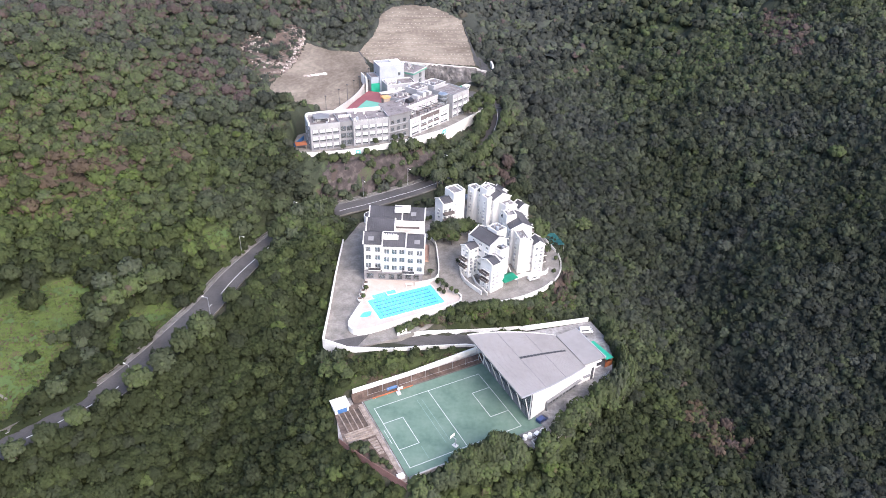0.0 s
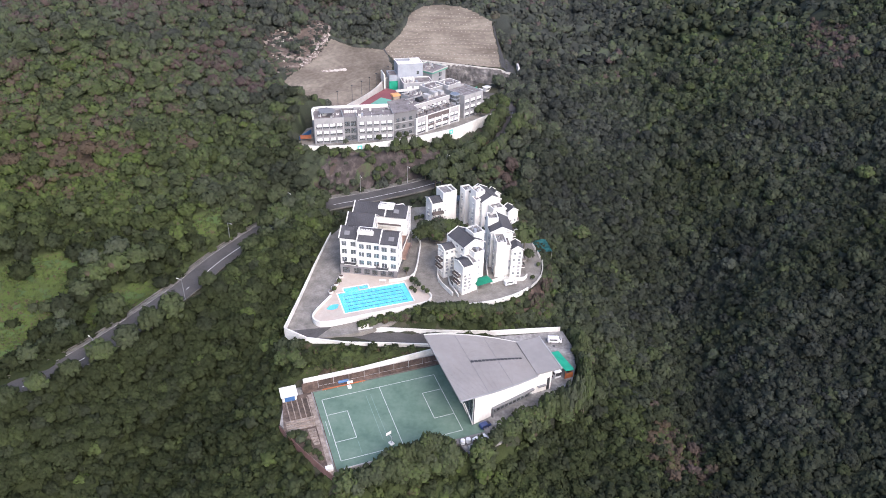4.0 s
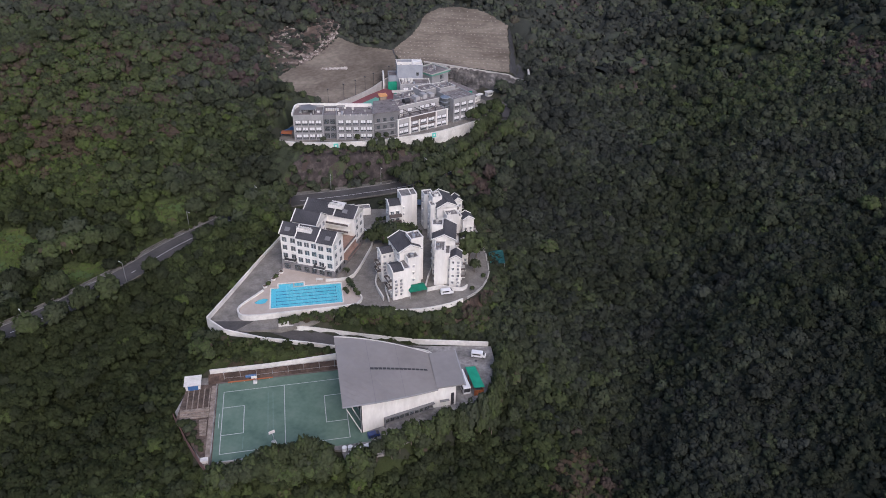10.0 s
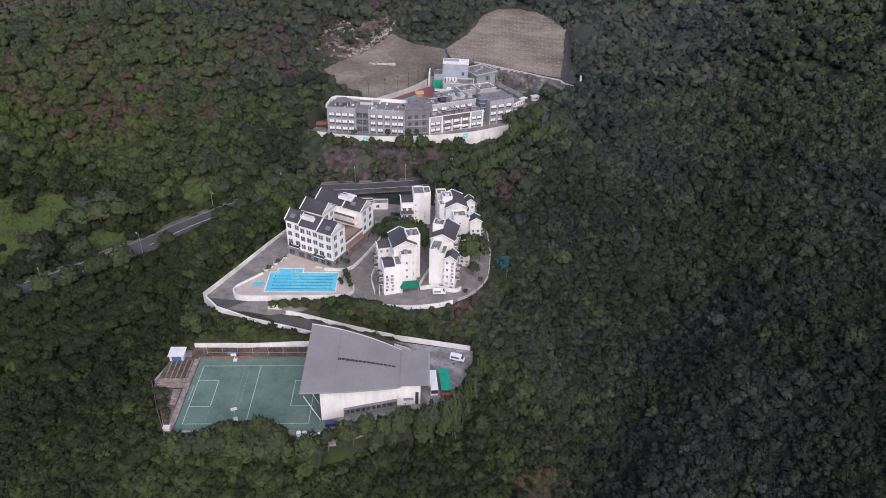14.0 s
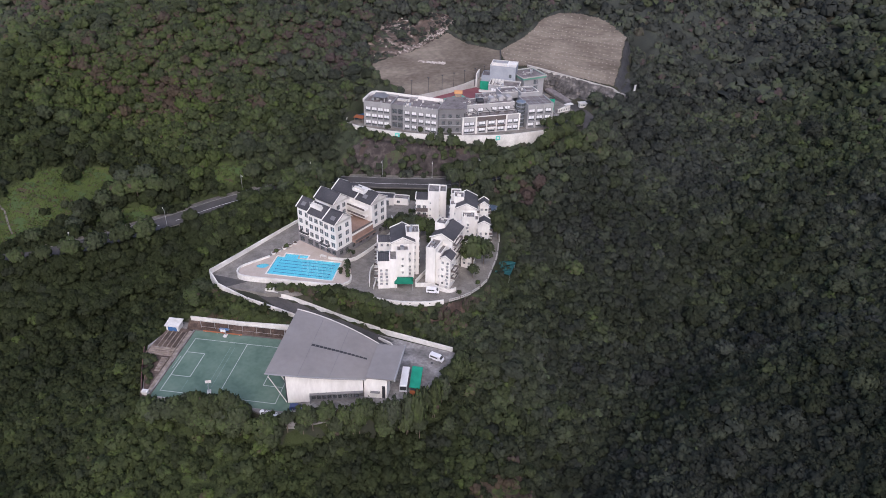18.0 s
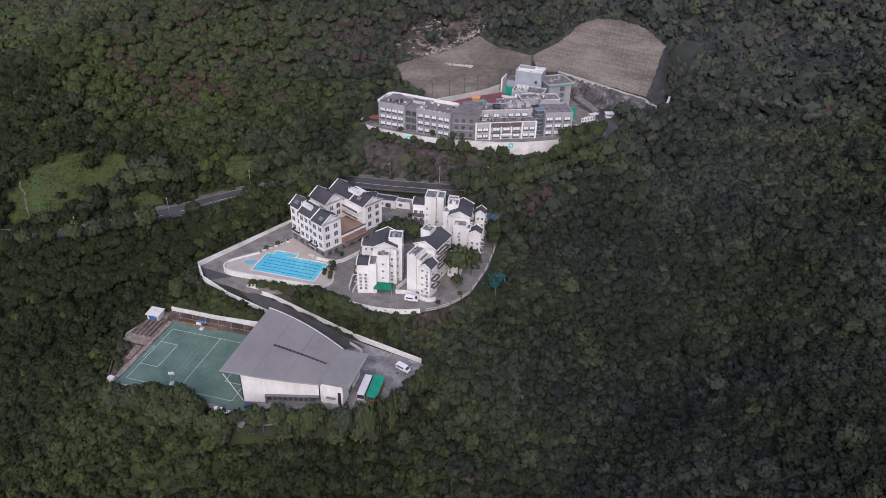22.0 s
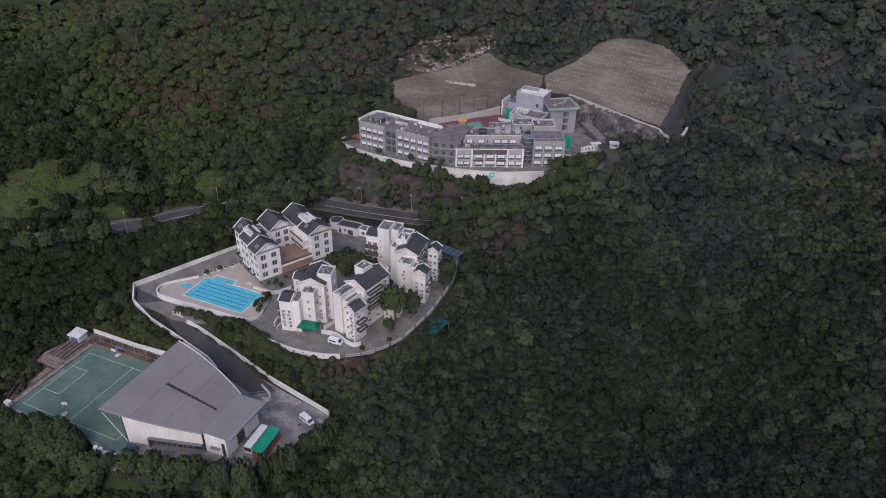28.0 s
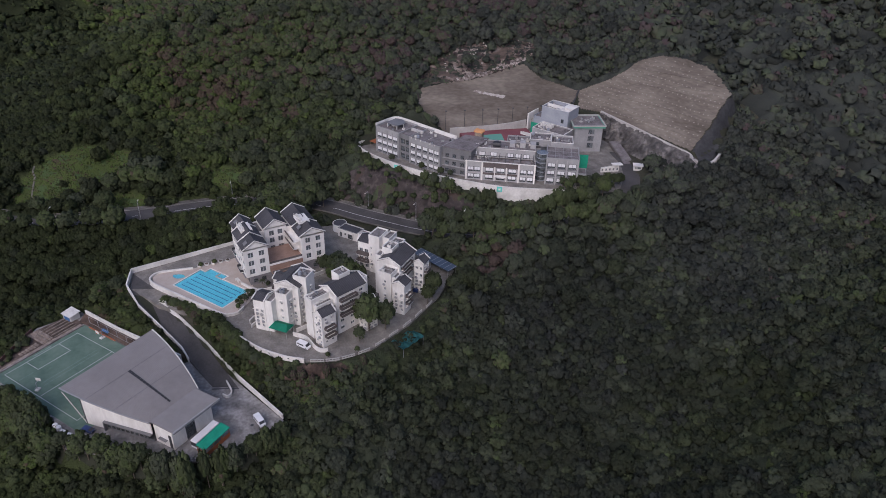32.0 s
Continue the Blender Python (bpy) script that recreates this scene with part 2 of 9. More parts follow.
# second ramp: the same leaves under blue-grey haze, painted into the base colour
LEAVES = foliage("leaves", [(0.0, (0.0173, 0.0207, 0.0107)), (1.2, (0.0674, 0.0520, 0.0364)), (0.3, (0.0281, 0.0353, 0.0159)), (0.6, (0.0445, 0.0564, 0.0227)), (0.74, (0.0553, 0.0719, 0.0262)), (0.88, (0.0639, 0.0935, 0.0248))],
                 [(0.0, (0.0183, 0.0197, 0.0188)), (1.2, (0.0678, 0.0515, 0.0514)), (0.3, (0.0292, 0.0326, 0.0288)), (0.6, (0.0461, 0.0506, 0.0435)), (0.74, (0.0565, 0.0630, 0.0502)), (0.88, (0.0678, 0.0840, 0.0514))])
GLASS = plain_glass("window_glass", (0.5, 0.55, 0.58))
MID_WALL = material("off_white_school_render", [(0.31, 0.305, 0.3), (0.43, 0.42, 0.41)], 0.75, 1.5, 0.2, 0.1)
WATER = bpy.data.materials.new("pool_water")
WATER.use_nodes = True
_b = WATER.node_tree.nodes["Principled BSDF"]
_b.inputs["Base Color"].default_value, _b.inputs["Roughness"].default_value = (0.75, 0.95, 1, 1), 0.05
_b.inputs["Transmission Weight"].default_value, _b.inputs["IOR"].default_value = 1.0, 1.33
BLIND = material("white_window_panel", [(0.66, 0.66, 0.66), (0.8, 0.8, 0.8)], 0.6)
NAIL = material("nail_head_plate", [(0.24, 0.21, 0.175), (0.31, 0.28, 0.235)], 0.9)
SHEET = material("dark_slope_cover", [(0.02, 0.02, 0.021), (0.05, 0.05, 0.05)], 0.8, 0.8, 0.2, 0.6)
CAR_WHITE = material("white_car_paint", [(0.7, 0.7, 0.7), (0.78, 0.78, 0.78)], 0.3, 2, 0.5, 0)
CAR_BLUE = material("dark_blue_paint", [(0.015, 0.03, 0.1), (0.025, 0.05, 0.16)], 0.35)
BLUE_ROOF = material("slate_blue_sheet", [(0.05, 0.075, 0.11), (0.085, 0.115, 0.16)], 0.6, 1.0, 0.3, 0.1)
BLUE_SHEET = material("blue_sheet", [(0.03, 0.1, 0.25), (0.06, 0.16, 0.33)], 0.7)
YELLOW = material("yellow_plastic", [(0.5, 0.32, 0.02), (0.6, 0.4, 0.04)], 0.6)
TYRE = material("tyre_rubber", [(0.015, 0.015, 0.015), (0.03, 0.03, 0.03)], 0.9)
TEAL = material("teal_sign", [(0.1, 0.5, 0.42), (0.14, 0.58, 0.5)], 0.6)
ORANGE = material("orange_canopy", [(0.6, 0.28, 0.1), (0.68, 0.35, 0.15)], 0.7)
TEAL_NET = material("teal_netting", [(0.02, 0.12, 0.12), (0.04, 0.18, 0.18)], 0.9)


# ---- builders ----
def part(name, bm, mat, parent=None, label="", at=None, smooth=False):
    """Links a bmesh (or a ready mesh) as one object."""
    if isinstance(bm, bpy.types.Mesh):
        me = bm
    else:
        me = bpy.data.meshes.new(name)
        bmesh.ops.recalc_face_normals(bm, faces=bm.faces)
        bm.to_mesh(me)
        bm.free()
        me.materials.append(mat)
        if smooth:
            for p in me.polygons:
                p.use_smooth = True
    ob = new(name, me)
    if parent is not None:
        ob.parent = parent
    if at is not None:
        ob.matrix_basis = at
    return tagged(ob, label)


def thing(name, at, label, category, group="", kind=""):
    ob = new(name)
    ob.empty_display_size = 0.5
    ob.matrix_basis = at
    return tagged(ob, label, category, group, kind)


def add_box(bm, x0, x1, y0, y1, z0, z1, bevel=0.0, m=None):
    vs = [bm.verts.new((x, y, z)) for z in (z0, z1) for x, y in ((x0, y0), (x1, y0), (x1, y1), (x0, y1))]
    if m is not None:
        for v in vs:
            v.co = m @ v.co
    fs = [bm.faces.new([vs[i] for i in q]) for q in ((3, 2, 1, 0), (4, 5, 6, 7), (0, 1, 5, 4), (1, 2, 6, 5), (2, 3, 7, 6), (3, 0, 4, 7))]
    if bevel:
        es = list({e for f in fs for e in f.edges})
        bmesh.ops.bevel(bm, geom=es, offset=bevel, segments=1, affect="EDGES")
    return vs


def box(x0, x1, y0, y1, z0, z1, bevel=0.0):
    bm = bmesh.new()
    add_box(bm, x0, x1, y0, y1, z0, z1, bevel)
    return bm


def prism(poly, z0, z1):
    """An upright slab over a plan; z1 may be a function of (x, y)."""
    bm = bmesh.new()
    top = z1 if callable(z1) else (lambda x, y: z1)
    low = z0 if callable(z0) else (lambda x, y: z0)
    a = [bm.verts.new((x, y, low(x, y))) for x, y in poly]
    b = [bm.verts.new((x, y, top(x, y))) for x, y in poly]
    bm.faces.new(a[::-1])
    bm.faces.new(b)
    for i in range(len(a)):
        j = (i + 1) % len(a)
        bm.faces.new((a[i], a[j], b[j], b[i]))
    return bm


def cylinder(r0, r1, h, n=10, z0=0.0, cx=0.0, cy=0.0):
    bm = bmesh.new()
    a = [bm.verts.new((cx + r0 * math.cos(2 * math.pi * i / n), cy + r0 * math.sin(2 * math.pi * i / n), z0)) for i in range(n)]
    b = [bm.verts.new((cx + r1 * math.cos(2 * math.pi * i / n), cy + r1 * math.sin(2 * math.pi * i / n), z0 + h)) for i in range(n)]
    bm.faces.new(a[::-1])
    bm.faces.new(b)
    for i in range(n):
        bm.faces.new((a[i], a[(i + 1) % n], b[(i + 1) % n], b[i]))
    return bm


def smooth_path(pts, step=2.0):
    """A Catmull-Rom line through the points (tuples of any length)."""
    p = [np.array(q, float) for q in pts]
    p = [2 * p[0] - p[1]] + p + [2 * p[-1] - p[-2]]
    out = []
    for i in range(1, len(p) - 2):
        n = max(2, int(np.linalg.norm(p[i + 1][:2] - p[i][:2]) / step))
        for k in range(n):
            t = k / n
            out.append(0.5 * (2 * p[i] + (p[i + 1] - p[i - 1]) * t + (2 * p[i - 1] - 5 * p[i] + 4 * p[i + 1] - p[i + 2]) * t * t + (3 * p[i] - p[i - 1] - 3 * p[i + 1] + p[i + 2]) * t ** 3))
    out.append(p[-2])
    return out


def strip(path, left, right, down=0.3, up=0.0):
    """A ribbon with thickness along a path of (x, y, z), between two offsets to its left."""
    bm = bmesh.new()
    rows = []
    for i, q in enumerate(path):
        d = path[min(i + 1, len(path) - 1)] - path[max(i - 1, 0)]
        n = np.array((-d[1], d[0])) / max(1e-6, math.hypot(d[0], d[1]))
        rows.append([bm.verts.new((q[0] + n[0] * o, q[1] + n[1] * o, q[2] + h)) for o, h in ((left, up - down), (left, up), (right, up), (right, up - down))])
    for r, s in zip(rows, rows[1:]):
        for k in range(4):
            bm.faces.new((r[k], r[(k + 1) % 4], s[(k + 1) % 4], s[k]))
    bm.faces.new(rows[0][::-1])
    bm.faces.new(rows[-1])
    return bm


def wall_line(name, pts, thick, mat, label, category="wall", step=3.0, curved=True, coping=True):
    """A free wall along (x, y, bottom, top), with a coping that stands proud."""
    path = smooth_path(pts, step) if curved else [np.array(q, float) for q in pts]
    w = thing(name, Matrix(), label, category, kind="structure")
    bm = bmesh.new()
    rows = []
    for i, q in enumerate(path):
        d = path[min(i + 1, len(path) - 1)] - path[max(i - 1, 0)]
        n = np.array((-d[1], d[0])) / max(1e-6, math.hypot(d[0], d[1])) * thick / 2
        rows.append([bm.verts.new((q[0] + s * n[0], q[1] + s * n[1], z)) for s, z in ((1, q[2]), (1, q[3]), (-1, q[3]), (-1, q[2]))])
    for r, s in zip(rows, rows[1:]):
        for k in range(4):
            bm.faces.new((r[k], r[(k + 1) % 4], s[(k + 1) % 4], s[k]))
    bm.faces.new(rows[0][::-1])
    bm.faces.new(rows[-1])
    part("wall_body", bm, mat, w)
    if coping:
        part("coping", strip([np.array((q[0], q[1], q[3])) for q in path], thick / 2 + 0.06, -thick / 2 - 0.06, 0.14, 0.1), mat, w)
    return w


def inside(poly, x, y):
    hit = np.zeros(np.shape(x), bool)
    for (x0, y0), (x1, y1) in zip(poly, poly[1:] + poly[:1]):
        c = ((y0 > y) != (y1 > y)) & (x < (x1 - x0) * (y - y0) / (y1 - y0 + 1e-12) + x0)
        hit ^= c
    return hit


def edge_distance(poly, x, y, closed=True):
    best = np.full(np.shape(x), 1e9)
    for (x0, y0), (x1, y1) in zip(poly, poly[1:] + (poly[:1] if closed else [])):
        dx, dy = x1 - x0, y1 - y0
        t = np.clip(((x - x0) * dx + (y - y0) * dy) / (dx * dx + dy * dy + 1e-9), 0, 1)
        best = np.minimum(best, np.hypot(x - x0 - t * dx, y - y0 - t * dy))
    return best


# ---- the lie of the land ----
# natural heights every 80 m, from x = -480 and y = 80
HEIGHTS = np.array([
    [12, -20, -28, -14, -15, -26, -18, -17, -13, 12, 36, 58],
    [7, -13, -2, 11, 17, -11, 3, -16, -15, 24, 51, 72],
    [11, 3, 20, 43, 34, 14, 12, -13, 4, 32, 61, 86],
    [20, 24, 50, 59, 57, 35, 22, 3, 12, 43, 72, 99],
    [43, 51, 68, 68, 64, 51, 32, 15, 37, 63, 91, 117],
    [81, 88, 91, 83, 75, 66, 51, 26, 48, 84, 111, 135],
    [117, 115, 111, 104, 95, 83, 63, 40, 59, 96, 123, 150]], float)
COURTYARD = [(-32, 163), (-29, 148), (-7, 130.5), (-5.5, 134.6), (2.9, 139.4), (20.5, 148.9), (25, 149.6), (28, 146), (37, 152), (44, 161.5), (52.5, 171.5), (58, 182), (60.5, 196), (55, 209), (36, 203), (13.5, 196), (14, 189), (-22.5, 167)]
PLATEAU = [(-41, 244), (-40.3, 225), (-28.8, 225), (-28.8, 203), (-30.4, 196), (-31.2, 191.3), (-29.8, 188.5), (-25.6, 188), (-12, 195.2), (4.3, 204.6), (18, 206), (32.6, 212.6), (40.5, 219.6), (45.5, 230), (46, 242), (40, 259), (30, 277), (18, 290), (8, 287), (-5, 279), (-20, 273), (-36, 262)]
WEST_DRIVE = [(-40.3, 226), (-38.6, 183), (-28, 180.5), (-13, 187), (5, 201), (4.6, 204), (-12, 194.9), (-25.6, 187.7), (-30, 188.2), (-31.5, 191.3), (-30.7, 196), (-29.1, 203), (-29.1, 226)]
CUT_ZONE = [(-26, 396), (-32.5, 401.6), (-17, 405.2), (-2, 408.8), (14, 412), (25, 412), (21, 404), (10, 394), (-8, 394)]
RAMP = [(-38, 183), (-28, 180), (-16, 181.4), (-3, 186), (14, 190.5), (30, 194), (34, 201), (11, 197), (-3, 192.7), (-14, 189), (-24, 188)]
BANK = [(-33, 168), (-30, 178), (-16, 180.8), (-3, 185.4), (13, 190), (13.8, 189), (-22.5, 167.3)]
SCHOOL = [(-70, 291), (-64, 289.3), (-55, 290.6), (-40.4, 296), (-25, 304.8), (-12, 315), (-2.5, 324), (4.5, 333.5), (10.5, 343.5), (15, 350.5), (18, 357), (22, 372), (9, 389), (-12, 397), (-30, 398), (-44, 385), (-46, 355), (-58, 333), (-72, 312)]
LOBE_LEFT = [(-67, 329), (-77, 325), (-88, 333), (-86, 345), (-82, 358), (-80.5, 367), (-80, 388), (-67.7, 391), (-60, 397), (-52.6, 403.6), (-45.9, 394), (-43.6, 386), (-45, 372), (-47.6, 358), (-51.5, 345), (-57, 331)]
LOBE_RIGHT = [(-52.6, 403.6), (-45, 418), (-42.5, 433), (-36, 441), (-25, 446), (-13, 448.5), (-4, 447.5), (6, 444), (11.8, 426), (15, 414), (-2, 410), (-17, 406.4), (-33, 403), (-45.6, 396.5)]
SCAR_AREA = [(-99, 339), (-108, 352), (-112, 372), (-104, 392), (-88, 402), (-78, 400), (-79.6, 388), (-80.4, 366), (-85, 350), (-89, 335)]
MEADOW = [(-145, 180), (-139, 191), (-131.5, 200), (-124, 204.5), (-121, 198), (-118.5, 189), (-117.5, 178), (-119.5, 169), (-121, 159), (-123, 147.5), (-131, 145), (-141, 152), (-145, 166)]
VERGE = [(-113, 182), (-107.5, 193), (-99, 199.5), (-93.5, 205), (-90.5, 197), (-95, 187), (-100, 179.5), (-106, 174)]
GLADE = [(-95, 226), (-91, 236), (-86, 243), (-81.5, 242), (-83.5, 233), (-87, 224)]
ROCK_SLOPE = [(-56, 271), (-44, 277), (-28, 285.6), (-14, 295), (-4, 303), (-4, 318), (-11, 311.6), (-25, 301.8), (-40, 293), (-52, 288)]
ROAD = smooth_path([(-149, 103, 0), (-135, 121, 1.5), (-119, 137.5, 3), (-102.5, 153, 4.8), (-92.6, 169.5, 6.2), (-86, 186, 7.2), (-81.4, 199, 7.7), (-77, 216.8, 8.5), (-72.4, 230, 8.9), (-67, 242.5, 9.5), (-58, 255.5, 10.3), (-47, 265.6, 11), (-33, 274, 11.5), (-22, 281.4, 11.8), (-10.2, 289.9, 12.1), (2, 300.5, 13), (13, 314, 15.5), (21, 331, 19.5), (25.5, 348, 23), (26, 362, 25)])
RAMP_WALL = [(-14.6, 187.9), (-3.2, 192.9), (11.5, 197.6), (30, 202), (54, 208.9)]
RAMP_BANK = [(-15, 188), (-3, 192.8), (11.5, 197.5), (30, 201.9), (55, 209), (54, 219), (46, 228), (40, 219), (32, 212.2), (18, 205.6), (4.3, 204.2), (-12, 194.9)]
ROAD_XY = [(q[0], q[1]) for q in ROAD]


def in_clearing(x, y):
    return inside(MEADOW, x, y) | inside(VERGE, x, y) | inside(GLADE, x, y)


def plane_left(x, y):
    return 40.2 - 0.437 * (x + 72.8) + 0.208 * (y - 358.4)


def plane_right(x, y):
    return 31.7 - 0.214 * (x - 14.6) + 0.565 * (y - 413.3)


def ramp_height(x, y):
    return np.clip(6.9 - (np.asarray(x, float) + 20) * 0.17, 0.02, 6.98)


def west_height(x, y):
    return 7.0 + 1.15 * np.clip((np.asarray(y, float) - 188) / 36, 0, 1)


def bank_height(x, y):
    """The bank rises from the top of the court's wall to the foot of the ramp's parapet."""
    a = edge_distance([(-26.8, 164.3), (-10, 173.3), (14, 188.2)], x, y, False)
    b = edge_distance([(-30, 179.4), (-17, 181.0), (-3.3, 185.6), (9, 189.6), (14.2, 190.4)], x, y, False)
    return 2.8 + (np.minimum(ramp_height(x, y), 6.4) - 0.7 - 2.8) * a / (a + b + 0.1)


def natural(x, y):
    u, v = np.clip((x + 480) / 80, 0, 10.999), np.clip((y - 80) / 80, 0, 5.999)
    i, j = u.astype(int), v.astype(int)

    def weights(t):
        return ((-t + 2 * t * t - t ** 3) / 2, (2 - 5 * t * t + 3 * t ** 3) / 2, (t + 4 * t * t - 3 * t ** 3) / 2, (-t * t + t ** 3) / 2)
    wx, wy, z = weights(u - i), weights(v - j), 0
    for b in range(4):
        for c in range(4):
            z = z + wy[b] * wx[c] * HEIGHTS[np.clip(j + b - 1, 0, 6), np.clip(i + c - 1, 0, 11)]
    z = z - 15 * np.exp(-((x - 110) / 30) ** 2 - ((y - 288) / 60) ** 2)
    # gullies and spurs, and higher country beyond
    z = z - 12 * np.exp(-((x - 103) / 16) ** 2 - ((y - 205) / 32) ** 2) + 7 * np.exp(-((x - 132) / 16) ** 2 - ((y - 243) / 25) ** 2)
    z = z + 8 * np.exp(-((x - 61) / 13) ** 2 - ((y - 231) / 22) ** 2) + 7 * np.exp(-((x - 39) / 12) ** 2 - ((y - 316) / 14) ** 2) + 8 * np.exp(-((x + 88) / 14) ** 2 - ((y - 145) / 14) ** 2) + 11 * np.exp(-((x + 106) / 15) ** 2 - ((y - 127) / 14) ** 2)
    z = z + 3.0 * np.sin(x / 23 + 1.2 * np.sin(y / 41)) * np.sin(y / 31 + 0.7) + 1.2 * np.sin(x / 9.7 + y / 13.1) * np.sin(y / 8.3 - x / 17)
    far = np.clip(np.maximum(np.maximum(-480 - x, x - 400), np.maximum(y - 560, 80 - y)), 0, None)
    return z + np.where(y < 80, -0.1, 0.3) * np.minimum(far, 500) + 12 * np.sin(x / 130) * np.sin(y / 110) * np.clip(far / 200, 0, 1)


def site_list():
    flat = lambda h: (lambda x, y: h + 0 * x)
    return [(LOBE_RIGHT, plane_right, 6), (LOBE_LEFT, plane_left, 6), (SCHOOL, flat(25.4), 1.2), (CUT_ZONE, flat(25.0), 0.6), (BANK, bank_height, 3), (PLATEAU, flat(7.6), 9), (WEST_DRIVE, lambda x, y: west_height(x, y) - 0.5, 2), (RAMP, lambda x, y: ramp_height(x, y) - 0.5, 1.0), (COURTYARD, flat(-0.6), 1.5)]


def land(x, y):
    x, y = np.asarray(x, float), np.asarray(y, float)
    z = natural(x, y)
    near = np.full(x.shape, 1e9)
    zr = np.zeros(x.shape)
    for q in ROAD:
        d = np.hypot(x - q[0], y - q[1])
        zr = np.where(d < near, q[2] - 0.5, zr)
        near = np.minimum(near, d)
    w = np.clip((16 - near) / 8, 0, 1)
    z = z + (zr - z) * w * w * (3 - 2 * w)
    for poly, height, width in site_list():
        d = np.where(inside(poly, x, y), 0, edge_distance(poly, x, y))
        w = np.clip(1 - d / width, 0, 1)
        z = z + (height(x, y) - z) * w * w * (3 - 2 * w)
    # the bank above the ramp stays below the top of its wall
    rise = np.interp(x, [-14.6, -3.2, 11.5, 30, 54], [7.2, 4.9, 2.4, 1.3, 1.0]) + 1.1 * edge_distance(RAMP_WALL, x, y, False)
    return np.where(inside(RAMP_BANK, x, y), np.minimum(z, rise), z)


def grid_mesh(name, xs, ys, heights, keep=None):
    nx, ny = len(xs), len(ys)
    X, Y = np.meshgrid(xs, ys)
    co = np.stack([X, Y, heights], -1).reshape(-1, 3)
    idx = np.arange(nx * ny).reshape(ny, nx)
    q = np.stack([idx[:-1, :-1], idx[:-1, 1:], idx[1:, 1:], idx[1:, :-1]], -1).reshape(-1, 4)
    if keep is not None:
        q = q[keep]
        used, inv = np.unique(q, return_inverse=True)
        co, q = co[used], inv.reshape(-1, 4)
    return raw_mesh(name, co, q)


def raw_mesh(name, co, faces):
    """A mesh from arrays of corners and of equal-sided faces."""
    me = bpy.data.meshes.new(name)
    n, k = faces.shape
    me.vertices.add(len(co))
    me.vertices.foreach_set("co", np.ascontiguousarray(co, np.float32).ravel())
    me.loops.add(n * k)
    me.loops.foreach_set("vertex_index", np.ascontiguousarray(faces, np.int32).ravel())
    me.polygons.add(n)
    me.polygons.foreach_set("loop_start", np.arange(0, n * k, k, dtype=np.int32))
    me.polygons.foreach_set("loop_total", np.full(n, k, np.int32))
    me.update(calc_edges=True)
    return me


def spread(lo, a, b, hi, step):
    inner = np.arange(a, b + step / 2, step)
    grow = np.cumsum(np.geomspace(step * 1.3, 150, 34))
    return np.concatenate([(a - grow)[::-1][(a - grow)[::-1] > lo], inner, (b + grow)[(b + grow) < hi]])


xs, ys = spread(-2500, -230, 225, 2500, 2.4), spread(-1500, 104, 460, 2500, 2.4)
GX, GY = np.meshgrid(xs, ys)
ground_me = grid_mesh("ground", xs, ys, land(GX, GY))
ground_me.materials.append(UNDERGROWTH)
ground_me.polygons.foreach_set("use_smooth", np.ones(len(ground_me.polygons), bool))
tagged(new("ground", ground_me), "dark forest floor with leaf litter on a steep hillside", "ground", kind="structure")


def patch(name, poly, mat, label, lift, step=2.0, rough=0.0, category="ground", fn=None):
    """A cover that follows the land inside a plan outline."""
    px, py = [q[0] for q in poly], [q[1] for q in poly]
    gx, gy = np.arange(min(px) - 2, max(px) + 2, step), np.arange(min(py) - 2, max(py) + 2, step)
    X, Y = np.meshgrid(gx, gy)
    Z = (fn or land)(X, Y) + lift
    if rough:
        Z = Z + rough * (np.sin(X * 1.3 + 2 * np.sin(Y * 0.7)) * np.sin(Y * 1.1 + X * 0.4) + 0.6 * np.sin(X * 2.9 - Y * 2.3))
    cx, cy = (X[:-1, :-1] + step / 2).ravel(), (Y[:-1, :-1] + step / 2).ravel()
    wob = 0.8 * np.sin(cx * 0.9) + 0.8 * np.sin(cy * 1.1)
    keep = inside(poly, cx + wob * 0.22, cy + wob * 0.22)
    me = grid_mesh(name, gx, gy, Z, keep)
    me.materials.append(mat)
    for p in me.polygons:
        p.use_smooth = True
    return tagged(new(name, me), label, category, kind="structure")


patch("meadow", MEADOW, GRASS, "bright green rough grass clearing beside the road", 0.4, 2.0, 0.25)
patch("grass_verge", VERGE, GRASS, "grassy strip between the trees and the footpath", 0.4, 2.0, 0.25)
patch("grass_glade", GLADE, GRASS, "small grassy glade on the slope above the road", 0.4, 2.0, 0.25)
patch("slope_left", LOBE_LEFT, SLOPE_MAT, "brown erosion matting on a regraded cut slope", 0.25, 0.6, 0.06, "slope", plane_left)
patch("slope_right", LOBE_RIGHT, SLOPE_MAT, "brown matting on a steep slope with soil nail heads", 0.25, 0.6, 0.04, "slope", plane_right)
patch("slope_sheet", [(15.2, 414.6), (24.6, 414.4), (22.5, 422), (15.5, 431), (13, 440), (10.5, 446), (6.2, 445), (12, 427)], SHEET, "dark sheeting laid over the slope beside the drain", 0.3, 0.6, 0.15, "slope")
patch("bare_streak", [(-75.5, 356.3), (-74, 356), (-64.6, 367), (-65.8, 368.4)], RUBBLE, "pale bare streak across the matted slope", 0.36, 0.5, 0.05, "slope", plane_left)
patch("earth_bank", [(39, 211), (45, 215), (50, 226), (51, 238), (47.5, 243), (46.6, 230), (41.4, 219)], RUST_EARTH, "bare rust-brown earth bank below the drive", 0.25, 0.8, 0.2, "slope")
patch("rock_slope", ROCK_SLOPE, EARTH_ROCK, "dark rocky cut slope between the road and the wall", 0.35, 0.7, 0.45, "slope")
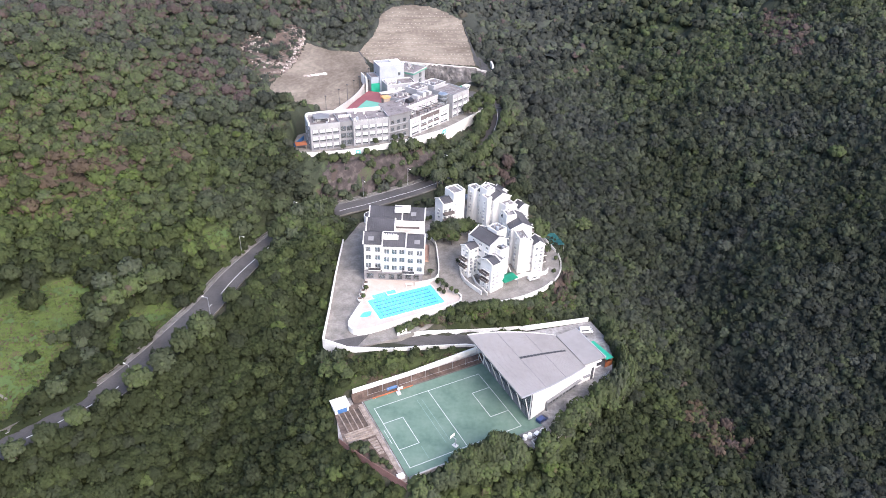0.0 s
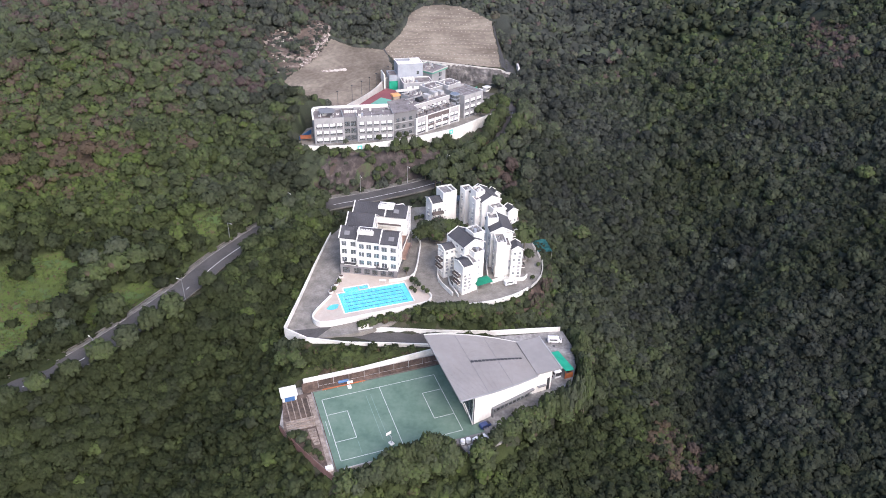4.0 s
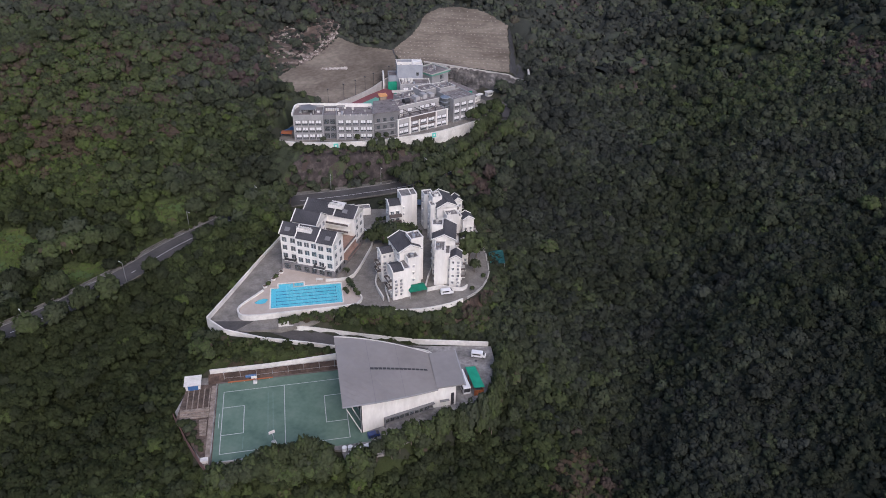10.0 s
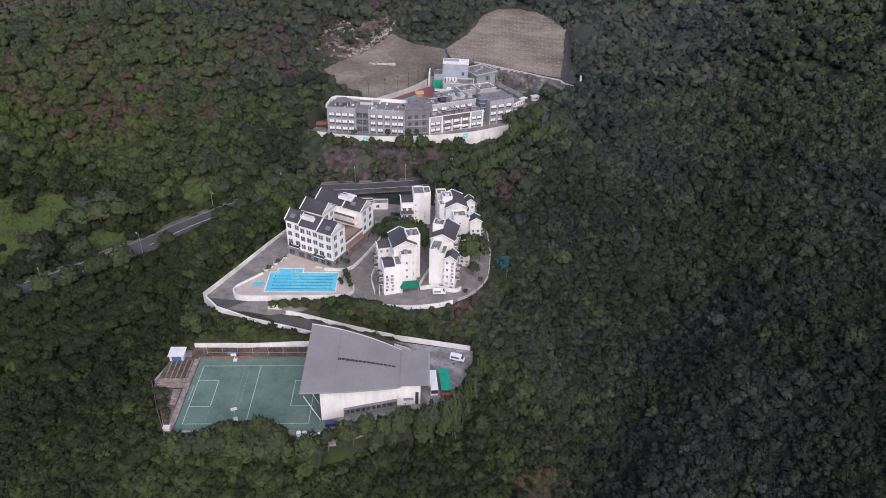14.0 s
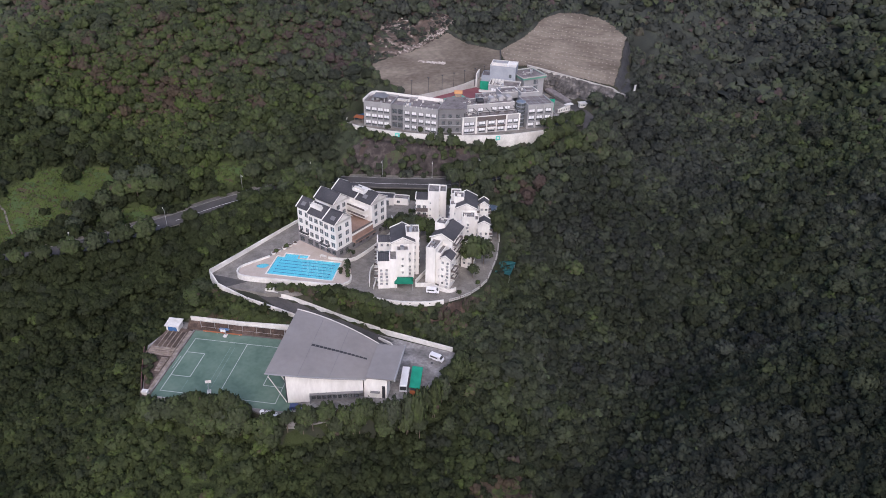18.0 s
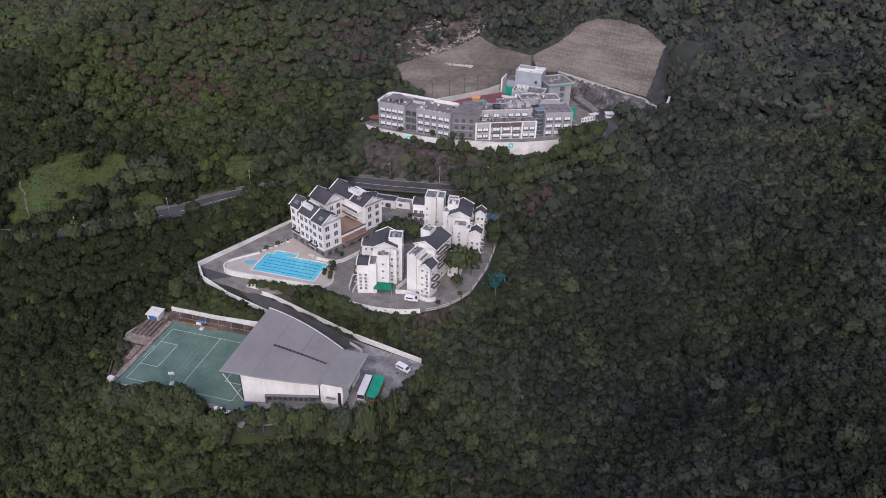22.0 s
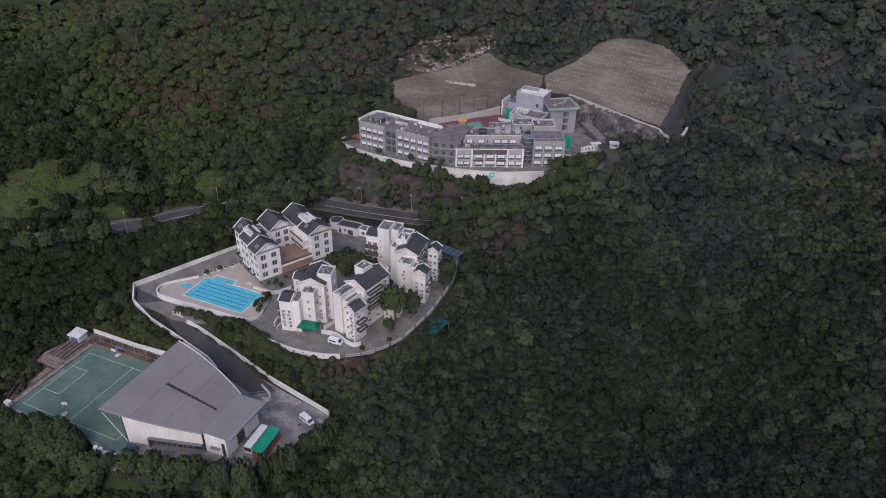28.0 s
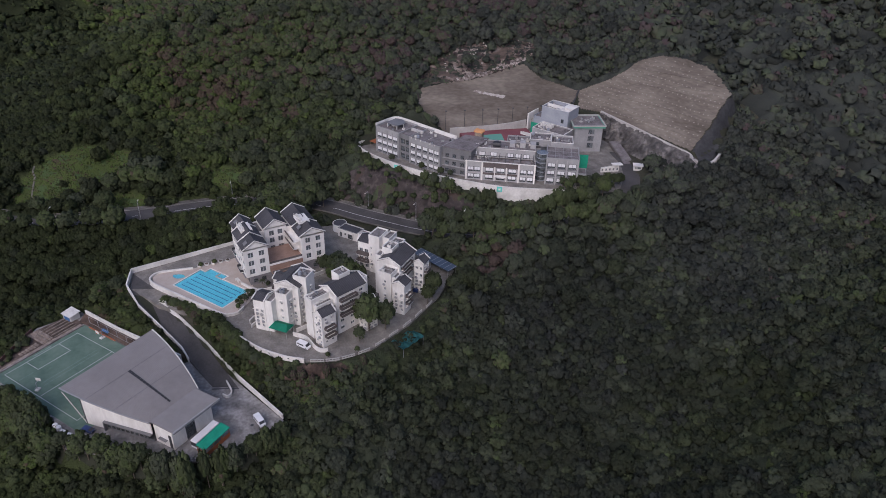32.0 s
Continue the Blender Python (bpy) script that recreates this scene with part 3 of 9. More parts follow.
patch("slope_foot", [(-60, 331), (-56, 330), (-49.5, 345), (-46, 358), (-43.6, 372), (-40, 384), (-43, 387), (-46, 373), (-49, 359), (-53, 346)], EARTH_ROCK, "dark rubble and weeds along the foot of the matted slope", 0.9, 0.7, 0.5, "slope")
patch("rubble_streak", [(-84, 349), (-86, 352), (-84, 364), (-83.4, 386), (-80.5, 396), (-77.6, 397), (-80.2, 388), (-80.6, 366), (-82.2, 354)], RUBBLE, "pale boulders and rubble along the edge of the matted slope", 0.75, 0.7, 0.35, "slope")
patch("landslip", SCAR_AREA, SCAR, "bare landslip scar of pale rubble and rust-brown soil", 0.45, 0.8, 0.3, "slope")


# ---- paving, roads, walls ----
def slab(name, poly, z0, z1, mat, label, category="pavement"):
    return tagged(part(name, prism(poly, z0, z1), mat), label, category, kind="structure")


slab("courtyard_paving", COURTYARD, -0.8, 0.0, CONCRETE, "stained grey concrete yard round the sports hall")
slab("plateau_paving", PLATEAU, 7.0, 8.2, DRIVE, "worn grey asphalt drive around the white houses", "road")
part("ramp", prism(RAMP, lambda x, y: float(ramp_height(x, y)) - 1.0, lambda x, y: float(ramp_height(x, y)) + 0.03), ASPHALT)
tagged(bpy.data.objects["ramp"], "dark asphalt ramp between low white walls", "road", kind="structure")
slab("west_drive", WEST_DRIVE, 5.5, lambda x, y: float(west_height(x, y)), DRIVE, "patched grey asphalt drive beside the pool deck", "road")
slab("school_platform", SCHOOL, 24.0, 26.0, DRIVE, "dark grey concrete platform under the school blocks")
road = thing("road", Matrix(), "two-lane asphalt hill road curving round the spur", "road", kind="structure")
part("carriageway", strip(ROAD, 5.6, -3.8, 0.8, 0.0), ASPHALT, road)
part("footpath", strip(ROAD, 7.1, 5.6, 0.8, 0.16), FOOTPATH, road, "grimy concrete footpath with a raised kerb")
part("kerb", strip(ROAD, 5.72, 5.56, 0.3, 0.18), CONCRETE, road)
part("kerb", strip(ROAD, -3.8, -4.05, 0.5, 0.15), FOOTPATH, road)
for i in range(4, len(ROAD) - 4, 4):
    solid = 205 < ROAD[i][1] < 244 or ROAD[i][1] > 262
    part("lane_line", strip(ROAD[i:i + (5 if solid else 2)], 0.12, -0.1, 0.01, 0.012), LINE, road)
barrier = wall_line("road_barrier", [(q[0], q[1], q[2] - 1.0, q[2] + 0.5) for q in [ROAD[i] + np.array((-(ROAD[min(i + 1, len(ROAD) - 1)] - ROAD[i - 1])[1], (ROAD[min(i + 1, len(ROAD) - 1)] - ROAD[i - 1])[0], 0)) / max(0.1, np.linalg.norm((ROAD[min(i + 1, len(ROAD) - 1)] - ROAD[i - 1])[:2])) * 7.4 for i in range(3, len(ROAD) - 20, 6)]], 0.3, FOOTPATH, "low stained concrete retaining wall beside the hill road")

wall_line("perimeter_wall_west", [(-40.8, 246, 5, 9.3), (-40.2, 222, 5, 9.3), (-39.2, 200, 5, 9.1), (-38.7, 182.6, 4, 8.9)], 0.35, WALL_PAINT, "white rendered boundary wall along the estate drive", curved=False)
wall_line("perimeter_wall_south", [(-38.7, 182.6, 4, 8.7), (-30, 179.4, 4, 8.2), (-17, 181.0, 3, 6.9), (-3.3, 185.6, 2, 4.9), (9, 189.6, 0, 2.9), (14.2, 190.4, 0, 1.6)], 0.35, WALL_PAINT, "white wall along the lower side of the ramp", curved=False)
wall_line("ramp_wall", [(-11.5, 189.6, 5, 8.6), (-14.6, 187.9, 5, 7.9), (-3.2, 192.9, 2, 5.6), (11.5, 197.6, 0, 3.1), (30, 202.0, 0, 2.0), (54, 208.9, 0, 1.7)], 0.35, WALL_PAINT, "stained white retaining wall above the ramp and yard", curved=False)
wall_line("planter_wall", [(30, 198.5, 0, 1.0), (35.5, 198.6, 0, 1.0), (37.2, 197.0, 0, 1.0), (35.6, 195.8, 0, 1.0)], 0.3, WALL_PAINT, "curved low white planter wall", step=0.6)
wall_line("ring_wall", [(14, 205, 5, 9.1), (18.4, 206, 5, 9.2), (27, 209.3, 5, 9.2), (32.6, 212.6, 5, 9.2), (38, 217, 5, 9.2), (41.3, 221, 5, 9.2)], 0.35, WALL_PAINT, "curved white parapet wall around the drive")
ring = bpy.data.objects["ring_wall"]
RING = smooth_path([(14, 205, 8.55), (18.4, 206, 8.6), (27, 209.3, 8.6), (32.6, 212.6, 8.6), (38, 217, 8.6), (41.3, 221, 8.6)], 3.0)
for q, r in zip(RING, RING[1:]):
    part("drain_hole", box(-0.24, 0.24, -0.19, 0.19, -0.18, 0.18), DARK, ring, at=Matrix.Translation(q) @ Matrix.Rotation(math.atan2(r[1] - q[1], r[0] - q[0]), 4, "Z"))
wall_line("pool_deck_wall", [(-28.5, 203, 5.5, 9.15), (-30.4, 196, 5.5, 9.15), (-31.3, 191.3, 5.5, 9.15), (-29.9, 188.3, 5.5, 9.15), (-25.5, 187.8, 5.5, 9.15), (-12, 195.0, 5.5, 9.15), (4.4, 204.4, 5.5, 9.15), (6.7, 207, 5.5, 9.15), (6.9, 210, 5.5, 9.15), (4.5, 212.6, 5.5, 9.15)], 0.45, WALL_PAINT, "rounded white parapet around the pool deck", step=1.2)
wall_line("court_wall", [(-26.8, 164.3, -0.5, 3.7), (-10, 173.3, -0.5, 3.7), (14, 188.2, -0.5, 3.7)], 0.4, WALL_PAINT, "tall white retaining wall behind the sports court", curved=False)
wall_line("yard_edge_wall", [(-5.6, 134.7, -2, 0.3), (2.9, 139.3, -2, 0.3), (20.5, 148.8, -2, 0.35)], 0.3, PALE_CONCRETE, "low concrete kerb wall at the yard's edge", curved=False)
wall_line("garden_fence_wall", [(-28.6, 146.6, -2, 0.9), (-18.6, 138.7, -2, 0.9), (-7.4, 130.9, -2, 0.9)], 0.18, RED_RAIL, "rusty red fence along the garden's edge", "fence", curved=False, coping=False)
wall_line("school_wall", [(-71, 294, 18, 27.9), (-69.4, 290.2, 18, 28.0), (-64, 288.8, 18, 28.0), (-55, 290.1, 18, 27.9), (-40.4, 295.5, 18, 27.9), (-25, 304.2, 18, 27.7), (-12, 314.5, 18, 27.6), (-2, 323.4, 18, 27.6), (5, 333, 19, 27.5), (11, 343, 20, 27.3), (15.5, 350, 22, 27.1), (18.6, 357, 23, 27)], 0.6, WALL_PAINT, "tall stained white retaining wall under the school", step=2.0)
wall_line("slope_kerb", [(-33, 402.6, 34, 36.9), (-17, 406, 32, 35.2), (-2, 409.4, 31, 33.4), (10, 412, 30, 32.0), (15, 413.4, 29, 31.4), (19, 412.4, 28, 30.2), (25.2, 413, 27, 29.4)], 0.9, PALE_CONCRETE, "pale concrete drainage channel along the slope's foot", "drain", coping=False)
wall_line("slope_hook", [(25.2, 413, 27, 30.0), (26, 417, 28, 31.5), (24.6, 421.5, 29, 33.2)], 1.0, PALE_CONCRETE, "stepped pale concrete drain bending up the slope", "drain", coping=False)
wall_line("slope_drain", [(-52.6, 404.4, 38, 41.4), (-49, 399, 36, 38.4), (-45.6, 394, 33, 35.9)], 0.9, DARK, "dark stepped drain channel between two cut slopes", "drain", coping=False)

channel = smooth_path([(-154.2, 162.6), (-146.4, 160.2), (-141, 157.2), (-138, 157.4), (-133, 155.4), (-128.6, 154.1)], 1.5)
channel = [np.array((q[0], q[1], float(land(np.array([q[0]]), np.array([q[1]]))[0]) + 0.9)) for q in channel]
tagged(part("stepped_channel", strip(channel, 0.35, -0.35, 0.6, 0.0), FOOTPATH), "narrow stepped concrete channel down the grassy slope", "drain", kind="structure")

# the shotcrete and rock cut below the right-hand slope
cut = bmesh.new()
low_line = [(-26, 398.5), (-14, 399.5), (-4, 399.5), (5, 400), (13, 402), (20, 406), (25, 411)]
top_line = [(-33, 403, 36.6), (-17, 406.4, 34.9), (-8, 408.3, 34), (0, 410, 33), (7, 411.6, 32.2), (14, 413.4, 31.4), (25, 413.5, 29.4)]
rows = []
rnd = random.Random(4)
fine_low, fine_top = smooth_path(low_line, 1.2), smooth_path(top_line, 1.2)
n, m_ = 100, 16
for r in range(m_ + 1):
    t = r / m_
    row = []
    for k in range(n):
        a, b = fine_low[int(k * (len(fine_low) - 1) / (n - 1))], fine_top[int(k * (len(fine_top) - 1) / (n - 1))]
        x, y, z = a[0] + (b[0] - a[0]) * t, a[1] + (b[1] - a[1]) * t, 24.5 + (b[2] - 24.5) * t
        j = (noise.noise(Vector((x * 0.5, z * 0.35, 3))) * 1.6 + noise.noise(Vector((x * 1.5, z * 0.9, 8))) * 0.9 + rnd.uniform(-0.25, 0.25)) * (0 < r < m_)
        row.append(cut.verts.new((x + j * 0.4, y - 0.4 - j, z)))
    rows.append(row)
for r, s in zip(rows, rows[1:]):
    for k in range(n - 1):
        cut.faces.new((r[k], r[k + 1], s[k + 1], s[k]))
tagged(part("rock_cut", cut, ROCK), "jagged grey rock face cut below the matted slope", "rock face", kind="structure")

# soil nail heads in rows on the right-hand slope, fewer on the left
nails = bmesh.new()
rnd = random.Random(7)
for row in range(16):
    for k in range(30):
        t = row / 10
        x, y = -50 + k * 2.2 + (row % 2) * 1.1 + rnd.uniform(-0.2, 0.2), 398 + k * 0.62 + row * 2.7
        if (row > 12 and k % 2) or (row in (3, 7, 11) and k % 3):
            continue
        if inside(LOBE_RIGHT, np.array(x), np.array(y)) and edge_distance(LOBE_RIGHT, np.array(x), np.array(y)) > 1.5:
            add_box(nails, -0.24, 0.24, -0.24, 0.24, -0.05, 0.12, m=Matrix.Translation((x, y, float(plane_right(x, y)) + 0.25)) @ Matrix.Rotation(0.54, 4, "X"))
tagged(part("soil_nail_heads", nails, NAIL), "rows of pale square soil nail heads on the matted slope", "nail heads", kind="stuff")

for k, (y0, u0, u1) in enumerate(((409.5, -36, 9), (419, -40, 9), (429, -39, 8), (438, -34, 4))):
    line = smooth_path([(u, y0 + 0.36 * (u + 15) + 1.5 * math.cos((u + 15) / 16), float(plane_right(u, y0 + 0.36 * (u + 15) + 1.5 * math.cos((u + 15) / 16)))) for u in np.linspace(u0, u1, 7)], 2.0)
    line = [q for q in line if inside(LOBE_RIGHT, np.array(q[0]), np.array(q[1]))]
    tagged(part("berm_channel", strip(line, 0.28, -0.28, 0.3, 0.3), SLOPE_MAT), "narrow earth berm line along the matted slope", "drain", kind="structure")

# ---- sports court ----
CX, CY_ = Vector((-19.6, 160.2)), 0
CU, CV = Vector((0.879, 0.477)), Vector((0.477, -0.879))
court_m = Matrix(((CU.x, -CV.x, 0, -19.6), (CU.y, -CV.y, 0, 160.2), (0, 0, 1, 0), (0, 0, 0, 1)))
court = thing("sports_court", court_m, "green painted hard court with white lines beside the hall", "sports court", kind="structure")
part("court_surface", box(-2.2, 43, -28.6, 4.2, -0.1, 0.05), COURT, court)


def court_line(x0, y0, x1, y1, w=0.22, faint=False):
    d = Vector((x1 - x0, y1 - y0))
    n = Vector((-d.y, d.x)).normalized() * w / 2
    e = d.normalized() * w / 2
    a, b = Vector((x0, y0)) - e, Vector((x1, y1)) + e
    part("court_line", prism([(a.x - n.x, a.y - n.y), (b.x - n.x, b.y - n.y), (b.x + n.x, b.y + n.y), (a.x + n.x, a.y + n.y)], 0.03, 0.058), COURT_FAINT if faint else COURT_PAINT, court)


COURT_PAINT = material("worn_white_court_paint", [(0.33, 0.36, 0.335), (0.52, 0.54, 0.51)], 0.8, 2.0, 0.5, 0.0)
COURT_FAINT = material("faded_paint", [(0.12, 0.2, 0.16), (0.2, 0.28, 0.24)], 0.8)
for a in ((0, 0, 37.1, 0), (0, -25.9, 37.1, -25.9), (0, 0, 0, -25.9), (37.1, 0, 37.1, -25.9), (18.5, 0, 18.5, -25.9), (0, -7.1, 6.4, -7.1), (6.4, -7.1, 6.4, -18.6), (0, -18.6, 6.4, -18.6), (37.1, -7.1, 30.7, -7.1), (30.7, -7.1, 30.7, -18.6), (37.1, -18.6, 30.7, -18.6)):
    court_line(*a)
court_line(-0.9, -9.5, -0.9, -15.5, 0.16)
for a in ((13.5, -2.5, 13.5, -22), (15.0, -2.5, 15.0, -22), (6.4, -20, 6.4, -25)):
    court_line(*a, 0.14, True)


def hoop(m):
    h = thing("basketball_stand", m, "white mobile basketball stand with a padded base", "basketball stand", "stands beside the court")
    part("base", box(-0.6, 0.6, -1.1, 0.5, 0, 0.45, 0.05), WALL_PAINT, h, "white weighted base")
    part("post", box(-0.1, 0.1, -0.5, -0.3, 0.45, 2.9), STEEL, h)
    part("arm", box(-0.07, 0.07, -0.4, 0.9, 2.8, 2.95), STEEL, h)
    part("backboard", box(-0.9, 0.9, 0.9, 0.96, 2.7, 3.8), WALL_PAINT, h)
    rim = cylinder(0.23, 0.23, 0.03, 10, 2.95)
    bmesh.ops.translate(rim, verts=rim.verts, vec=(0, 1.2, 0))
    part("rim", rim, RUST, h)
    part("brace", box(-0.5, -0.4, -0.9, 0.2, 0.9, 1.0), STEEL, h)
    return h


h1 = hoop(court_m @ pose(9.5, 2.6, 0.05, 0, 0, 180))
copy_thing(h1, court_m @ pose(15.2, -24.0, 0.05, 0, 0, 20))

# fence posts and pipes along the court's wall
fence = thing("court_fence", court_m, "tall galvanised posts with two rails behind the court", "fence")
for k in range(9):
    part("post", box(-0.06 + k * 5, 0.06 + k * 5, 5.1, 5.22, 0, 3.9), STEEL, fence)
for z in (1.3, 3.8):
    part("rail", box(0, 40, 5.13, 5.19, z, z + 0.07), STEEL, fence)
bed = thing("planting_strip", court_m, "narrow bed of dry brown soil along the court", "planting bed", kind="structure")
part("soil", prism([(-5, 4.35), (42, 4.35), (42, 6.82), (-5, 6.82)], -0.05, lambda x, y: 0.3 + 0.78 * (y - 4.35)), RUST_EARTH, bed)
part("kerb", box(-2, 42, 4.2, 4.35, 0.0, 0.45), BRICK_RAIL, bed)
pipe = thing("red_bench", court_m @ pose(8, 4.0, 0), "long low red barrier lying beside the court", "barrier")
part("seat", box(-7, 7, -0.2, 0.25, 0.35, 0.5), RUST, pipe)
for k in (-6, -2, 2, 6):
    part("leg", box(k - 0.1, k + 0.1, -0.15, 0.2, 0, 0.35), STEEL, pipe)
tarp = thing("blue_tarpaulin", court_m @ pose(8.2, 5.6, 0.3), "blue tarpaulin over stacked gear by the wall", "tarpaulin")
part("cover", box(-1.8, 1.8, -0.7, 0.7, 0, 1.0, 0.2), BLUE_SHEET, tarp)
for k in (-4.6, -3.6):
    b = thing("yellow_bin", court_m @ pose(k + 0.6, 6.4, 0.2), "yellow plastic bin beside the garden", "bin", "yellow bins")
    part("body", box(-0.35, 0.35, -0.35, 0.35, 0, 0.9, 0.06), YELLOW, b)
    part("lid", box(-0.38, 0.38, -0.38, 0.38, 0.9, 1.0), YELLOW, b)

# garden beds west of the court
garden = thing("vegetable_garden", court_m, "terraced vegetable plot with pale edged beds and low greens", "garden", kind="structure")
part("plot", prism([(-13.4, -9.6), (-3.2, -30.4), (-1.9, -30.4), (-1.9, 4.5), (-11.6, 4.5)], -0.1, 0.06), PLOT_EARTH, garden)
grow = random.Random(21)
for k in range(5):
    part("bed_edge", box(-10.9 + k * 1.62, -10.6 + k * 1.62, -6.0, 2.4, 0.05, 0.42), TAN_EARTH, garden)
    if k < 4:
        part("raised_bed", box(-10.6 + k * 1.62, -9.28 + k * 1.62, -5.8, 2.2, 0.05, 0.28), SOIL, garden)
for k in range(5):
    part("plank", box(-12.4, -4.0, -7.0 - k * 0.8, -6.4 - k * 0.8, 0.05, 0.55 - 0.06 * k), TIMBER if k % 2 else TAN_EARTH, garden)
for k in range(6):
    part("step", box(-6.6 + 0.12 * k, -4.3, -12.0 - k * 1.15, -11.2 - k * 1.15, 0.05, 0.34), TAN_EARTH, garden)
part("path", box(-3.9, -2.5, -30.0, 3.6, 0.0, 0.1), TAN_EARTH, garden)
part("kerb", box(-2.5, -2.2, -29.4, 4.2, 0.0, 0.3), CONCRETE, garden)
shed = thing("garden_shed", court_m @ pose(-9.5, 4.4, -0.2), "small white shed with a sheet roof and blue door", "shed")
part("walls", box(-2.2, 2.2, -1.8, 1.8, 0, 2.5), WALL_PAINT, shed)
part("roof", prism([(-2.6, -2.2), (2.6, -2.2), (2.6, 2.2), (-2.6, 2.2)], lambda x, y: 2.5 + 0.1 * y, lambda x, y: 2.68 + 0.1 * y), WALL_PAINT, shed)
part("door", box(-1.5, 1.6, -1.9, -1.8, 0.1, 2.0), BLUE_SHEET, shed)
crate = thing("white_crate", court_m @ pose(-3.8, -28.0, 0.05), "white storage crate at the garden's corner", "crate")
part("body", box(-1.0, 1.0, -0.7, 0.7, 0, 1.0, 0.05), WALL_PAINT, crate)
part("lid", box(-1.05, 1.05, -0.75, 0.75, 1.0, 1.12), WALL_PAINT, crate)


# ---- walls with openings, windows, roofs ----
WINDOW_MESHES = {}
detail = random.Random(5)


def mesh_of(name, bm, mat):
    me = bpy.data.meshes.new(name)
    bm.to_mesh(me)
    bm.free()
    me.materials.append(mat)
    return me


def window(parent, at, w, h, style="plain"):
    """A framed, recessed window: the frame is a part, its pane below it."""
    key = (round(w, 2), round(h, 2), style)
    if key not in WINDOW_MESHES:
        f = bmesh.new()
        t = 0.07
        for a in ((-w / 2, -w / 2 + t, 0, h), (w / 2 - t, w / 2, 0, h), (-w / 2, w / 2, 0, t), (-w / 2, w / 2, h - t, h), (-t / 2, t / 2, 0, h)):
            add_box(f, a[0], a[1], 0.1, 0.17, a[2], a[3])
        fm = bpy.data.meshes.new("window_frame")
        f.to_mesh(fm)
        f.free()
        fm.materials.append(BLIND if style not in ("dark", "school") else DARK)
        g = bmesh.new()
        add_box(g, -w / 2, w / 2, 0.14, 0.16, 0, h)
        gm = bpy.data.meshes.new("pane")
        g.to_mesh(gm)
        g.free()
        gm.materials.append(GLASS)
        bmx = bmesh.new()
        if style == "school":
            for s in (-1, 1):
                add_box(bmx, min(s * 0.05, s * (w / 2 - 0.2)), max(s * 0.05, s * (w / 2 - 0.2)), 0.0, 0.05, h * 0.34, h - 0.16)
        else:
            add_box(bmx, -w / 2 + 0.06, w / 2 - 0.06, 0.03, 0.08, h * 0.36, h - 0.04)
        sm = bpy.data.meshes.new("blind")
        bmx.to_mesh(sm)
        bmx.free()
        sm.materials.append(BLIND)
        WINDOW_MESHES[key] = (fm, gm, sm)
    fm, gm, sm = WINDOW_MESHES[key]
    o = part("window", fm, None, parent, at=at)
    part("pane", gm, None, o)
    if style in ("blind", "school"):
        part("blind", sm, None, o, "white blind")
    if style in ("plain", "villa"):
        if "hood" not in WINDOW_MESHES:
            WINDOW_MESHES["hood"] = mesh_of("hood", box(-0.5, 0.5, -0.42, 0.02, 0.06, 0.16), WHITE)
            WINDOW_MESHES["unit"] = mesh_of("condenser", box(-0.45, 0.45, -0.55, -0.04, -0.9, -0.25), STEEL)
            WINDOW_MESHES["curtain"] = mesh_of("curtain", box(0.0, 1.0, 0.19, 0.22, 0.0, 1.0), PANE_SKY)
        # grey sheets behind the glass stand in for the sky mirrored in it
        c = detail.random()
        if c < 0.75:
            x0, x1 = ((-w / 2, w / 2) if c < 0.25 else (-w / 2, -0.05) if c < 0.5 else (0.05, w / 2))
            part("curtain", WINDOW_MESHES["curtain"], None, o, "grey sheet standing in for sky mirrored in the pane", at=Matrix.Translation((x0, 0, h * 0.08)) @ Matrix.Diagonal((x1 - x0, 1, h * 0.9, 1)))
        if style == "villa":
            part("hood", WINDOW_MESHES["hood"], None, o, at=Matrix.Translation((0, 0, h)) @ Matrix.Diagonal((w + 0.3, 1, 1, 1)))
            if detail.random() < 0.45:
                part("condenser", WINDOW_MESHES["unit"], None, o, "grey air-conditioning condenser", at=Matrix.Translation((detail.uniform(-0.3, 0.3), 0, 0)))
    return o


def roof_clutter(parent, x0, x1, y0, y1, z, count):
    """Condensers, vents, pipes and tanks standing about on a flat roof."""
    for k in range(count):
        x, y = detail.uniform(x0, x1), detail.uniform(y0, y1)
        c = detail.random()
        if c < 0.5:
            w, d, h = detail.uniform(0.6, 1.3), detail.uniform(0.5, 0.9), detail.uniform(0.6, 1.2)
            o = part("roof_unit", box(x, x + w, y, y + d, z - 0.04, z + h), detail.choice((WALL_PAINT, STEEL, PALE_CONCRETE)), parent)
            part("fan", cylinder(0.25, 0.25, 0.04, 10, z + h, x + w / 2, y + d / 2), DARK, o)
        elif c < 0.75:
            l = detail.uniform(1.5, 4.5)
            part("pipe", box(x, min(x + l, x1 + 0.6), y, y + 0.12, z + 0.1, z + 0.22) if detail.random() < 0.5 else box(x, x + 0.12, y, min(y + l, y1 + 0.6), z + 0.1, z + 0.22), detail.choice((STEEL, DARK, WALL_PAINT)), parent)
        elif c < 0.9:
            part("hatch", box(x, x + 1.2, y, y + 1.2, z - 0.04, z + 0.5), detail.choice((GREY_TILE, DARK, PALE_CONCRETE)), parent)
        else:
            part("water_tank", cylinder(0.6, 0.6, 1.3, 14, z - 0.04, x, y), detail.choice((STEEL, BLUE_GREY)), parent)


